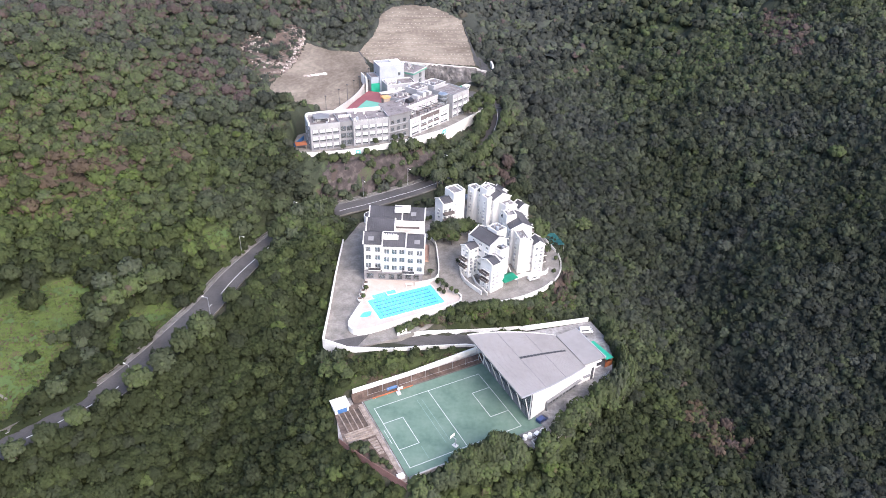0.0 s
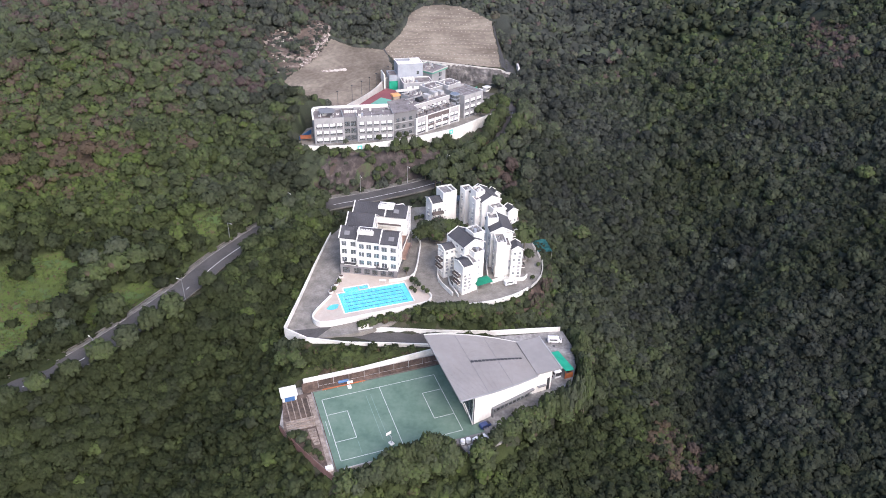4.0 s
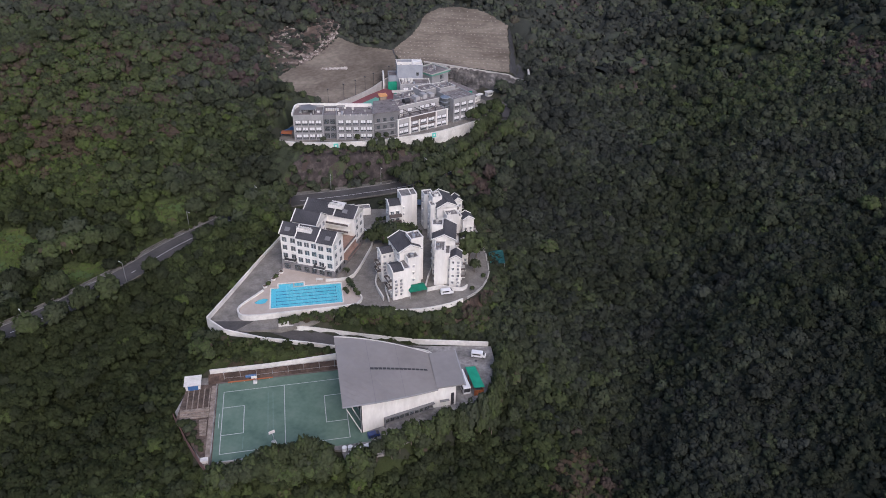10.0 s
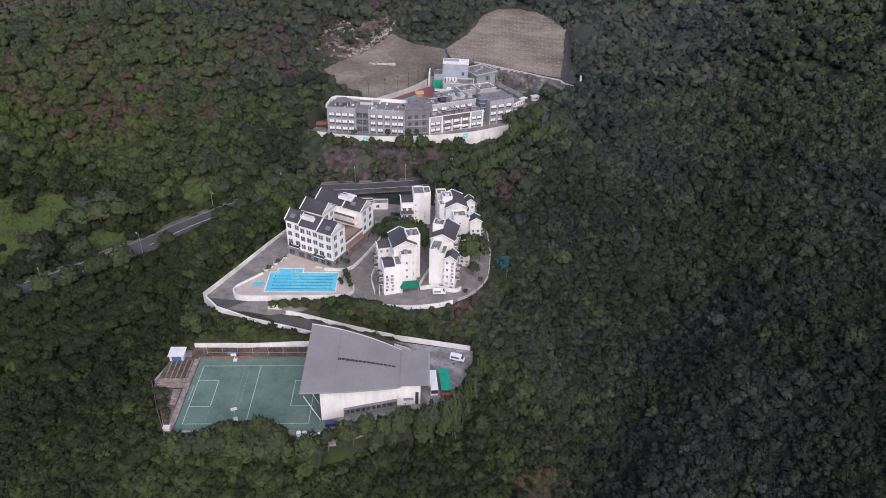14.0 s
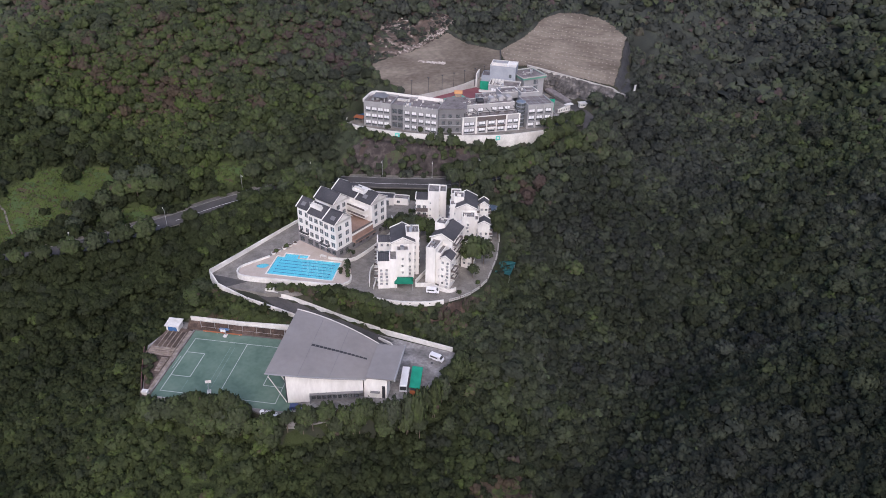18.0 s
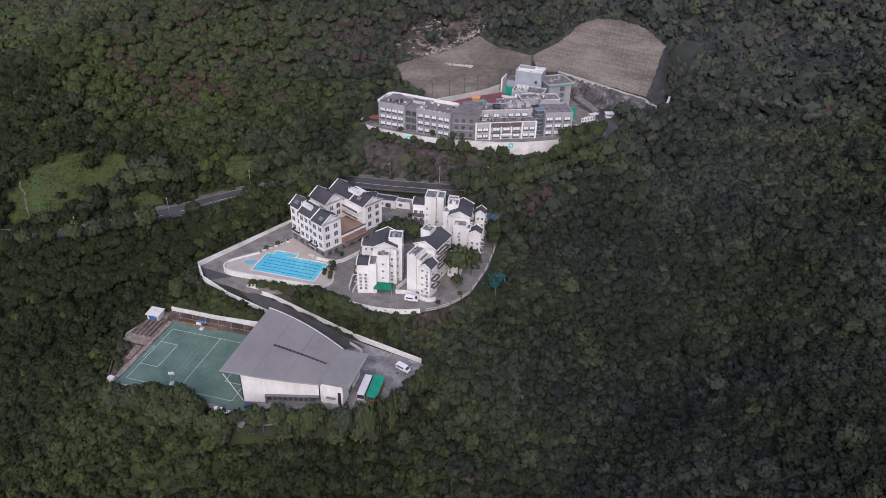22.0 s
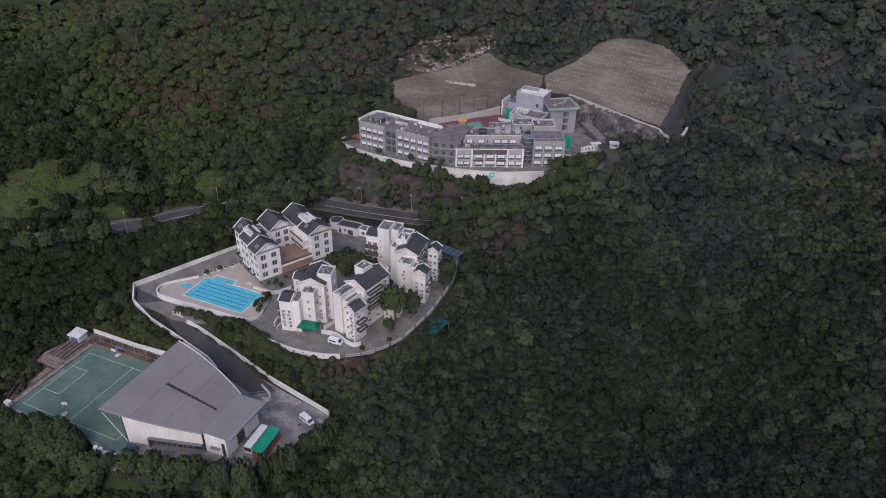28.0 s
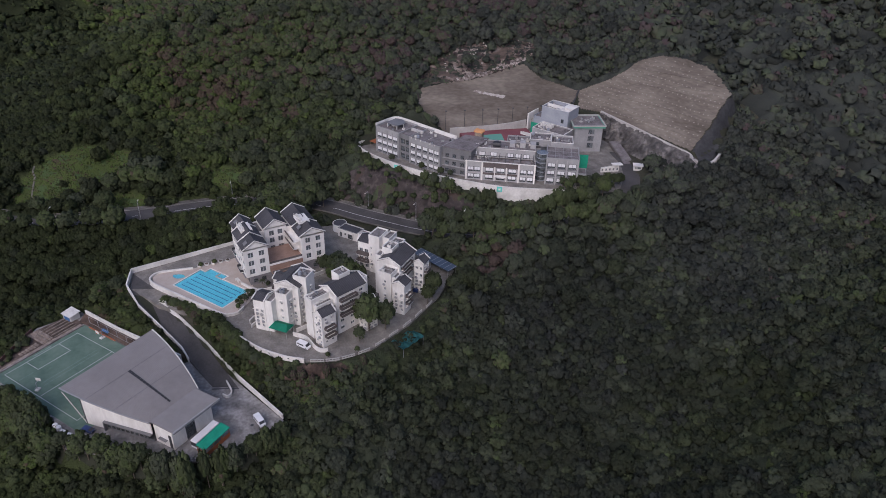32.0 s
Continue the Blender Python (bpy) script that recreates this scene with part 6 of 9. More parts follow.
for x in (12.3, 17.2):
    part("pier", box(x - 0.22, x + 0.22, -0.3, -0.003, -0.2, 6.4), WHITE, midb)
part("coping", box(-0.2, 29.4, -0.36, 0.3, 8.3, 8.5), WHITE, midb)
part("entrance_canopy", box(12.4, 17.1, -2.0, -0.32, 2.6, 2.95), WHITE, midb)
for x in (1.2, 7.6, 13.8, 16.4, 22.6, 28.0):
    part("pergola_beam", box(x - 0.09, x + 0.09, 0.8, 6.45, 9.9, 10.15), DARK, midb)
    part("pergola_post", box(x - 0.1, x + 0.1, 0.75, 0.95, 7.3, 9.9), DARK, midb)
for y in (0.85, 3.4):
    part("pergola_rail", box(1.0, 28.2, y - 0.06, y + 0.06, 9.78, 9.9), DARK, midb)
part("terrace_screen", box(1.0, 28.0, 6.2, 6.46, 7.35, 7.9), BROWN_PANEL, midb)
block(midb, 0, 28.6, 6.5, 16.0, -0.3, 11.9, MID_WALL, {"s": school_windows([2.8, 6.2, 11.2, 18.2, 21.6, 25.0], [8.2], 2.4, 1.7)}, "school", SCHOOL_DECK, 0.6)
for k in range(6):
    part("terrace_planter", box(1.5 + k * 4.6, 4.0 + k * 4.6, 3.4, 4.6, 7.3, 8.1), STONE_BASE, midb)
arch = cylinder(1.5, 1.5, 3.2, 16)
bmesh.ops.rotate(arch, verts=arch.verts, matrix=Matrix.Rotation(math.pi / 2, 3, "Y"))
bmesh.ops.scale(arch, verts=arch.verts, vec=(1.0, 1.0, 0.9))
bmesh.ops.translate(arch, verts=arch.verts, vec=(10.5, 11, 12.0))
part("vault", arch, DARK, midb, "dark barrel-vaulted roof light")
for k in range(3):
    part("roof_block", box(17.5 + k * 4.4, 19.8 + k * 4.4, 10.5, 14.5, 11.3, 13.0 + 0.6 * (k == 1)), MID_WALL, midb)
part("roof_coping", box(-0.15, 28.75, 6.36, 6.75, 11.9, 12.05), WHITE, midb)
roof_clutter(midb, 1, 27, 7.5, 15, 11.3, 16)
roof_clutter(midb, 1, 27, 4.6, 5.8, 7.3, 8)
right_m = Matrix(((mx.x, -mx.y, 0, 2.0), (mx.y, mx.x, 0, 343.0), (0, 0, 1, 26.0), (0, 0, 0, 1)))
rb = thing("school_east_block", right_m, "square pale grey school block with a tiled flat roof", "school building", "school blocks")
block(rb, 0, 13.4, 0, 13.5, -0.3, 12.0, PALE_GREY, {"s": school_windows([2.2, 6.4, 10.8], [1.2, 4.6, 8.0], 2.8, 1.5), "e": school_windows([3, 8], [1.2, 4.6, 8.0], 1.8, 1.4)}, "school", SCHOOL_DECK, 0.7, cap=PALE_GREY)
block(rb, 1.5, 11, 13.5, 22.0, -0.3, 13.4, PALE_GREY, {"e": school_windows([4], [1.2, 4.6, 8.0], 1.8, 1.4)}, "school", SCHOOL_DECK, 0.7, cap=WHITE)
part("green_screen", box(13.45, 17.4, 7.55, 7.75, 5.3, 11.2), GREEN_SHEET, rb, "green debris netting on scaffold")
block(rb, 13.6, 17.0, 2.0, 7.5, -0.3, 5.2, PALE_GREY, {"s": [(1.7, 1.2, 1.6, 1.4)]}, "school", SCHOOL_DECK, 0.3)
for z in (1.2, 4.6, 8.0):
    part("spandrel", box(0.5, 12.9, -0.06, -0.003, z - 1.02, z - 0.56), GREY_TILE, rb, "dark grey spandrel strip")
for x in (0.3, 4.3, 8.6, 13.1):
    part("pier", box(x - 0.2, x + 0.2, -0.26, -0.003, -0.2, 11.4), MID_WALL, rb)
for x in (3.6, 7.0, 10.3):
    part("deck_joint", box(x, x + 0.12, 0.4, 13.1, 11.3, 11.38), PALE_GREY, rb)
for y in (4.5, 9.0):
    part("deck_joint", box(0.4, 13.0, y, y + 0.12, 11.3, 11.37), PALE_GREY, rb)
roof_clutter(rb, 2, 10, 14, 21, 12.7, 8)
drum = cylinder(2.3, 2.3, 12.6, 24, 25.7)
stair = thing("school_stair_tower", Matrix.Translation((-3.0, 344.6, 0)), "round glazed stair tower between school blocks", "stair tower")
part("glass_drum", drum, GLASS, stair)
for k in range(7):
    part("floor_ring", cylinder(2.42, 2.42, 0.25, 24, 26 + k * 2.0), BLUE_GREY, stair)
part("core", cylinder(1.2, 1.2, 12.2, 12, 25.8), GREY_TILE, stair)
tx = Vector((0.915, 0.403))
tower_m = Matrix(((tx.x, -tx.y, 0, -37.2), (tx.y, tx.x, 0, 369.4), (0, 0, 1, 26.0), (0, 0, 0, 1)))
tw = thing("school_tower_block", tower_m, "tall blue-grey school block with an open roof frame", "school building", "school blocks")
block(tw, 0, 13.8, 0, 10.5, -0.3, 17.4, BLUE_GREY, {"s": [(11, 11.5, 1.4, 1.8)], "w": [(3, 11, 1.4, 1.4)]}, "dark", SCHOOL_DECK, 1.6, cap=WHITE)
part("roof_beam", box(0.2, 13.6, 4.8, 5.6, 15.9, 17.4), WHITE, tw)
part("roof_beam", box(8.6, 9.4, 0.2, 10.3, 15.9, 17.38), WHITE, tw)
part("roof_panel", box(9.4, 13.6, 5.6, 10.3, 16.8, 17.2), WHITE, tw)
part("roof_panel", box(9.4, 13.6, 0.3, 2.4, 16.8, 17.2), WHITE, tw)
roof_clutter(tw, 1, 8, 1, 9, 15.8, 5)
roof_clutter(tw, 2, 16, -9, -5, 9.4, 10)
block(tw, -4.5, 0, 1.0, 9.5, -0.3, 11.5, BLUE_GREY, {"w": [(4, 7.5, 2.0, 2.0)]}, "dark", SCHOOL_DECK, 0.5)
part("white_screen", box(-7.5, -6.9, 0.5, 10.0, 4.0, 11.8), WHITE, tw, "tall white screen wall")
part("green_panel", box(-4.9, -0.2, -0.3, -0.05, 1.5, 8.5), GREEN_SHEET, tw, "green netting hung over the wall")
block(tw, 1.0, 17.0, -9.5, 0, -0.3, 10.0, PALE_GREY, {"s": school_windows([3, 7, 11], [6.5], 2.6, 1.5)}, "school", SCHOOL_DECK, 0.6, cap=WHITE)
for k in range(8):
    part("condenser", box(2.2 + (k % 4) * 1.6, 3.3 + (k % 4) * 1.6, -4.4 + (k // 4) * 1.8, -3.4 + (k // 4) * 1.8, 9.4, 10.9), WALL_PAINT, tw, "white condenser unit" if k == 0 else "")
part("walkway", box(-3.5, 14.0, -12.2, -9.5, 6.4, 6.8), WHITE, tw)
part("walkway_rail", box(-3.5, 14.0, -12.25, -12.1, 6.8, 7.8), WALL_PAINT, tw)
HR = [(-12.8, 387.6), (-25.3, 394.0), (-31.5, 381.2), (-19.4, 374.6)]
sh = thing("school_hall_block", Matrix(), "grey school hall with a green-edged flat roof", "school building", "school blocks")
part("outer_wall", prism([(-13.8, 387.0), (-25, 392.8), (-30.6, 381.4), (-19.6, 375.8)], 25.6, 37.6), PALE_GREY, sh)
part("roof_edge", prism(HR[::-1], 37.6, 38.5), GREEN_TURF, sh, "green roof fascia")
part("roof", prism([(-13.4, 387.4), (-25.1, 393.4), (-30.9, 381.4), (-19.6, 375.2)][::-1], 38.5, 38.6), SCHOOL_DECK, sh)
hx = (Vector(HR[0]) - Vector(HR[3])).normalized()
hm = Matrix(((hx.x, -hx.y, 0, -19.6), (hx.y, hx.x, 0, 375.8), (0, 0, 1, 26.0), (0, 0, 0, 1)))
for z in (2.0, 5.4, 8.6):
    window(sh, hm @ Matrix.Translation((7.5, -0.22, z)), 2.6, 2.2, "dark")
for z in (38.6,):
    b = bmesh.new()
    for i in range(4):
        p, q = Vector(HR[i]), Vector(HR[(i + 1) % 4])
        d = (q - p).normalized()
        nn = Vector((-d.y, d.x)) * 0.35
        vs = [b.verts.new((r.x, r.y, zz)) for zz in (38.5, 39.0) for r in (p, q, q - nn, p - nn)]
        for f in ((4, 5, 6, 7), (0, 1, 5, 4), (1, 2, 6, 5), (2, 3, 7, 6), (3, 0, 4, 7)):
            b.faces.new([vs[k] for k in f])
    part("parapet", b, PALE_CONCRETE, sh)
roof_clutter(sh, -25, -19, 380, 388, 38.6, 9)
fill = thing("school_core_block", mid_m, "low linked school roofs with vents and stairs", "school building", "school blocks")
block(fill, 16, 31, 16.2, 29, -0.3, 9.5, PALE_GREY, {}, "dark", SCHOOL_DECK, 0.6)
block(fill, 26, 36, 18, 26, 9.5, 12.6, PALE_GREY, {"s": [(3, 10, 2, 1.4)]}, "dark", SCHOOL_DECK, 0.5, cap=WHITE)
roof_clutter(fill, 16.5, 30, 16.8, 28, 8.9, 22)
roof_clutter(fill, 26.5, 35, 18.5, 25, 12.1, 8)
hut = thing("roof_hut", Matrix.Translation((-30.7, 330.8, 37.5)) @ Matrix.Rotation(0.6, 4, "Z"), "small rooftop shelter with an orange canopy", "shelter")
part("outer_wall", box(-1.6, 1.6, -1.3, 1.3, -6, 2.2), TIMBER, hut)
part("canopy", prism([(-2.0, -1.7), (2.0, -1.7), (2.0, 1.7), (-2.0, 1.7)], 2.4, 3.1), ORANGE, hut)
playground = thing("playground", Matrix(), "red and green sports court behind the school", "playground", kind="structure")
part("red_floor", prism([(-52, 334), (-47.5, 352), (-43, 366), (-37, 364), (-29.5, 343), (-34, 330)], 29, 31.0), RED_TURF, playground)
part("green_floor", prism([(-46, 339), (-42.5, 351), (-34.5, 347.5), (-36, 336)], 30.9, 31.03), GREEN_TURF, playground)
wall_line("playground_wall", [(-56, 331, 25, 32.5), (-50.5, 345, 25, 33), (-47, 358, 25, 33.5), (-44.6, 372, 25, 34.5), (-40, 384, 25, 35.5)], 0.5, PALE_CONCRETE, "concrete toe wall below the matted slope")
for k, (x, y, s) in enumerate(((-60, 331, 30), (-54.5, 338, 31), (-51.5, 346, 31), (-49, 353, 31), (-47, 360, 31), (-45, 367, 31), (-43.6, 374, 31))):
    pl = thing("light_pole", Matrix.Translation((x, y, s)), "thin dark floodlight pole behind the playground", "pole", "poles behind the playground")
    part("pole", cylinder(0.13, 0.09, 9.5, 8), DARK, pl)
    part("lamp_head", box(-0.5, 0.5, -0.2, 0.2, 9.4, 9.75), DARK, pl)
drive = thing("school_drive", Matrix(), "dark asphalt drive curving up to the school gate", "road", kind="structure")
part("drive_surface", strip(smooth_path([(27, 362, 25.2), (23, 371, 26.06), (14, 381, 26.08), (3, 389, 26.1), (-10, 394, 26.12)]), 3.6, -3.6, 1.2, 0.03), ASPHALT, drive)
part("drive_surface", strip(smooth_path([(3, 389.5, 26.2), (-6, 393.5, 27.2), (-16, 397, 28.4)]), 2.2, -2.2, 1.2, 0.06), SCHOOL_DECK, drive, "brown tiled upper ramp")
gate = thing("school_gate", pose(3.8, 372.2, 26.0, 0, 0, 70), "white stepped gate wall at the school entrance", "gate")
for k in range(5):
    part("gate_panel", box(k * 1.7, k * 1.7 + 1.5, -0.2, 0.2, 0, 2.2 + 0.25 * k), WHITE, gate)
    part("gate_opening", box(k * 1.7 + 0.4, k * 1.7 + 1.1, -0.25, -0.2, 0.7, 1.7), GREY_TILE, gate)
part("gate_roof", box(5.0, 9.5, -1.2, 1.2, 3.3, 3.6), WHITE, gate)
kiosk = thing("guard_kiosk", pose(9.6, 388.4, 26.0, 0, 0, 50), "small white guard kiosk with a flat roof", "kiosk")
part("outer_wall", box(-1.8, 1.8, -1.2, 1.2, 0, 2.4), WHITE, kiosk)
part("roof", box(-2.2, 2.2, -1.6, 1.6, 2.4, 2.65), WHITE, kiosk)
part("window", box(-1.4, 1.4, -1.25, -1.2, 1.0, 1.9), GLASS, kiosk)
for x, y, r in ((-40.3, 295.3, 27), (-2.0, 323.2, 48)):
    sgn = thing("wall_sign", pose(x, y, 25.8, 0, 0, r), "square teal sign with a white emblem on the school wall", "sign")
    part("panel", box(-1.1, 1.1, -0.55, -0.4, -0.4, 1.8), TEAL, sgn)
    part("emblem", box(-0.4, 0.4, -0.6, -0.55, 0.3, 1.1), WHITE, sgn)
pg = thing("timber_shelter", pose(-66.5, 298, 26, 0, 0, 20), "brown timber play shelter beside the school", "shelter")
part("roof", prism([(-2.5, -2), (2.5, -2), (2.5, 2), (-2.5, 2)], 2.2, lambda x, y: 2.4 + 0.3 * (2 - abs(y))), RUST, pg)
for x in (-2.2, 2.1):
    for y in (-1.7, 1.6):
        part("post", box(x, x + 0.15, y, y + 0.15, 0, 2.3), TIMBER, pg)
bt = thing("blue_fence", pose(-68.5, 303, 26, 0, 0, 75), "light blue fence panels beside the play shelter", "fence")
for k in range(5):
    part("panel", box(-5 + k * 2.1, -3.1 + k * 2.1, -0.06, 0.06, 0, 2.0), BLUE_SHEET, bt)


# ---- vehicles ----
def van(name, m, length, width, height, paint, label, group=""):
    v = thing(name, m, label, "van" if height > 1.7 else "car", group)
    b = bmesh.new()
    prof = [(-length / 2, 0.35), (length / 2, 0.35), (length / 2, 0.95), (length / 2 - 0.25, 1.1), (length / 2 - 1.15, height - 0.08), (length / 2 - 1.4, height), (-length / 2 + 0.15, height), (-length / 2, height - 0.2)]
    for sgn in (-1, 1):
        pass
    a = [b.verts.new((x, -width / 2, z)) for x, z in prof]
    c = [b.verts.new((x, width / 2, z)) for x, z in prof]
    b.faces.new(a)
    b.faces.new(c[::-1])
    for i in range(len(a)):
        b.faces.new((a[i], c[i], c[(i + 1) % len(a)], a[(i + 1) % len(a)]))
    bmesh.ops.bevel(b, geom=b.edges[:], offset=0.06, segments=2, affect="EDGES")
    part("body", b, paint, v)
    for s in (-1, 1):
        part("side_window", box(-length / 2 + 0.5, length / 2 - 1.7, s * (width / 2 + 0.005) - 0.015, s * (width / 2 + 0.005) + 0.015, height * 0.58, height * 0.85), DARK, v)
        for x in (-length / 2 + 0.9, length / 2 - 0.9):
            w = cylinder(0.33, 0.33, 0.22, 14, -0.11)
            bmesh.ops.rotate(w, verts=w.verts, matrix=Matrix.Rotation(math.pi / 2, 3, "X"))
            wh = part("wheel", w, TYRE, v, at=Matrix.Translation((x, s * (width / 2 - 0.08), 0.33)))
            r = cylinder(0.18, 0.18, 0.24, 10, -0.12)
            bmesh.ops.rotate(r, verts=r.verts, matrix=Matrix.Rotation(math.pi / 2, 3, "X"))
            part("rim", r, STEEL, wh)
        part("headlight", box(length / 2 - 0.03, length / 2 + 0.02, s * width * 0.36 - 0.16, s * width * 0.36 + 0.16, 0.7, 0.88), WALL_PAINT, v)
    ws = box(-0.03, 0.03, -width / 2 + 0.12, width / 2 - 0.12, -0.42, 0.42)
    part("windscreen", ws, DARK, v, at=Matrix.Translation((length / 2 - 0.68, 0, (height + 1.05) / 2)) @ Matrix.Rotation(-math.atan2(0.9, height - 1.15), 4, "Y"))
    return v


van("white_van", pose(52.2, 202.3, 0.02, 0, 0, 8), 4.9, 1.85, 2.1, CAR_WHITE, "white minivan parked in the concrete yard")
van("white_van", pose(34.6, 223.4, 8.22, 0, 0, 30), 4.7, 1.8, 2.0, CAR_WHITE, "white van parked by the villa's front wall")
van("dark_car", pose(31.8, 157.6, 0.02, 0, 0, 40), 3.6, 1.7, 1.45, CAR_BLUE, "dark blue small car beside the hall")
van("parked_car", pose(23.5, 271.5, 8.22, 0, 0, 120), 4.4, 1.8, 1.5, CAR_BLUE, "dark car parked between the villas")
for k, (x, y) in enumerate(((32.5, 149.6), (34.6, 151.0))):
    van("white_car", pose(x - 2, y + 0.6, 0.02, 0, 0, -45), 4.0, 1.7, 1.5, CAR_WHITE, "white car parked at the yard's edge", "cars at the yard's edge")
bus = thing("white_bus", pose(51.0, 186.8, 0.02, 0, 0, 122), "white coach parked against a green shelter", "bus")
b = box(-4.6, 4.6, -1.2, 1.2, 0.4, 3.1, 0.12)
part("body", b, CAR_WHITE, bus)
for s in (-1, 1):
    part("side_window", box(-4.2, 4.2, s * 1.21 - 0.02, s * 1.21 + 0.02, 1.7, 2.6), DARK, bus)
    for x in (-2.9, 3.0):
        w = cylinder(0.45, 0.45, 0.26, 14, -0.13)
        bmesh.ops.rotate(w, verts=w.verts, matrix=Matrix.Rotation(math.pi / 2, 3, "X"))
        part("wheel", w, TYRE, bus, at=Matrix.Translation((x, s * 1.08, 0.45)))
part("windscreen", box(-4.64, -4.58, -1.05, 1.05, 1.3, 2.7), DARK, bus)
gs = thing("green_roofed_shed", pose(54.4, 188.3, 0, 0, 0, 122), "open shed with a green sheet roof on rusty posts", "shed")
part("roof", prism([(-5.0, -1.7), (5.0, -1.7), (5.0, 1.7), (-5.0, 1.7)], lambda x, y: 3.3 + 0.1 * y, lambda x, y: 3.5 + 0.1 * y), GREEN_SHEET, gs)
for x in (-4.8, -1.6, 1.6, 4.6):
    for y in (-1.5, 1.4):
        part("post", box(x, x + 0.14, y, y + 0.14, 0, 3.3), RUST, gs)
part("side_panel", box(-4.8, 4.8, -1.55, -1.48, 0.1, 1.6), RUST, gs)
part("end_panel", box(-4.95, -4.85, -1.5, 1.5, 0.1, 2.2), RUST, gs)
pen = thing("concrete_pen", pose(31.5, 148.0, 0, 0, 0, 30), "low concrete block pen holding white tanks", "enclosure", kind="structure")
for q in ((-3.2, 3.2, -2.2, -1.9), (-3.2, 3.2, 1.9, 2.2), (-3.2, -2.9, -1.9, 1.9)):
    part("pen_wall", box(*q, 0, 1.2), PALE_CONCRETE, pen)
for k in range(2):
    tk = thing("white_tank", pose(26.0 + k * 1.5, 149.5 + k * 0.8, 0.45), "round white water tank beside the pen", "tank", "white tanks")
    t_ = cylinder(0.7, 0.7, 1.3, 14)
    part("drum", t_, CAR_WHITE, tk)
    part("lid", cylinder(0.3, 0.25, 0.15, 10, 1.3), CAR_WHITE, tk)


# ---- street lamps ----
def street_lamp(x, y, z, turn):
    lp = thing("street_lamp", pose(x, y, z, 0, 0, turn), "slim grey street lamp with a curved arm", "street lamp", "lamps along the hill road")
    part("pole", cylinder(0.12, 0.08, 8.5, 8), STEEL, lp)
    part("arm", box(0, 1.9, -0.05, 0.05, 8.4, 8.52), STEEL, lp)
    part("lamp_head", box(1.5, 2.3, -0.18, 0.18, 8.35, 8.55, 0.04), WALL_PAINT, lp)
    part("base", cylinder(0.22, 0.2, 0.5, 8), STEEL, lp)


for x, y, side in ((-128, 130, 1), (-97.5, 162, -1), (-84.5, 196, -1), (-77, 231, 1), (-61, 259, 1), (-36, 279, 1), (-14, 288.5, 1), (8, 297, 1)):
    i = min(range(1, len(ROAD) - 1), key=lambda k: (ROAD[k][0] - x) ** 2 + (ROAD[k][1] - y) ** 2)
    q, d = ROAD[i], ROAD[i + 1] - ROAD[i - 1]
    nrm = np.array((-d[1], d[0])) / np.hypot(d[0], d[1])
    off = 6.4 if side > 0 else -4.2
    street_lamp(q[0] + nrm[0] * off, q[1] + nrm[1] * off, q[2] + 0.1, math.degrees(math.atan2(-nrm[1] * side, -nrm[0] * side)))


# ---- trees ----
rng = np.random.default_rng(11)


def icosahedron():
    p = (1 + 5 ** 0.5) / 2
    v = np.array([(-1, p, 0), (1, p, 0), (-1, -p, 0), (1, -p, 0), (0, -1, p), (0, 1, p), (0, -1, -p), (0, 1, -p), (p, 0, -1), (p, 0, 1), (-p, 0, -1), (-p, 0, 1)])
    f = np.array([(0, 11, 5), (0, 5, 1), (0, 1, 7), (0, 7, 10), (0, 10, 11), (1, 5, 9), (5, 11, 4), (11, 10, 2), (10, 7, 6), (7, 1, 8), (3, 9, 4), (3, 4, 2), (3, 2, 6), (3, 6, 8), (3, 8, 9), (4, 9, 5), (2, 4, 11), (6, 2, 10), (8, 6, 7), (9, 8, 1)])
    return v / np.linalg.norm(v[0]), f


ICO_V, ICO_F = icosahedron()


def puff(r):
    """A small tuft of leaves of unit radius: a ragged cap with no underside."""
    a = np.arange(6) * np.pi / 3 + r.uniform(0, 1)
    low = np.stack([np.cos(a), np.sin(a), np.full(6, -0.35)], 1) * r.uniform(0.75, 1.15, (6, 1))
    a = np.arange(4) * np.pi / 2 + r.uniform(0, 1.5)
    mid = np.stack([0.68 * np.cos(a), 0.68 * np.sin(a), np.full(4, 0.42)], 1) * r.uniform(0.75, 1.2, (4, 1))
    top = np.array([(r.uniform(-0.25, 0.25), r.uniform(-0.25, 0.25), r.uniform(0.65, 0.95))])
    v = np.concatenate([low, mid, top])
    f = [(6 + i, 6 + (i + 1) % 4, 10) for i in range(4)]
    f += [(i, (i + 1) % 6, 6 + int((i + 0.5) * 4 / 6) % 4) for i in range(6)]
    f += [(6 + (k + 1) % 4, 6 + k, (int(np.ceil((k + 1) * 1.5))) % 6) for k in range(4)]
    return v, np.array(f)


PUFFS = [puff(rng) for _ in range(16)]


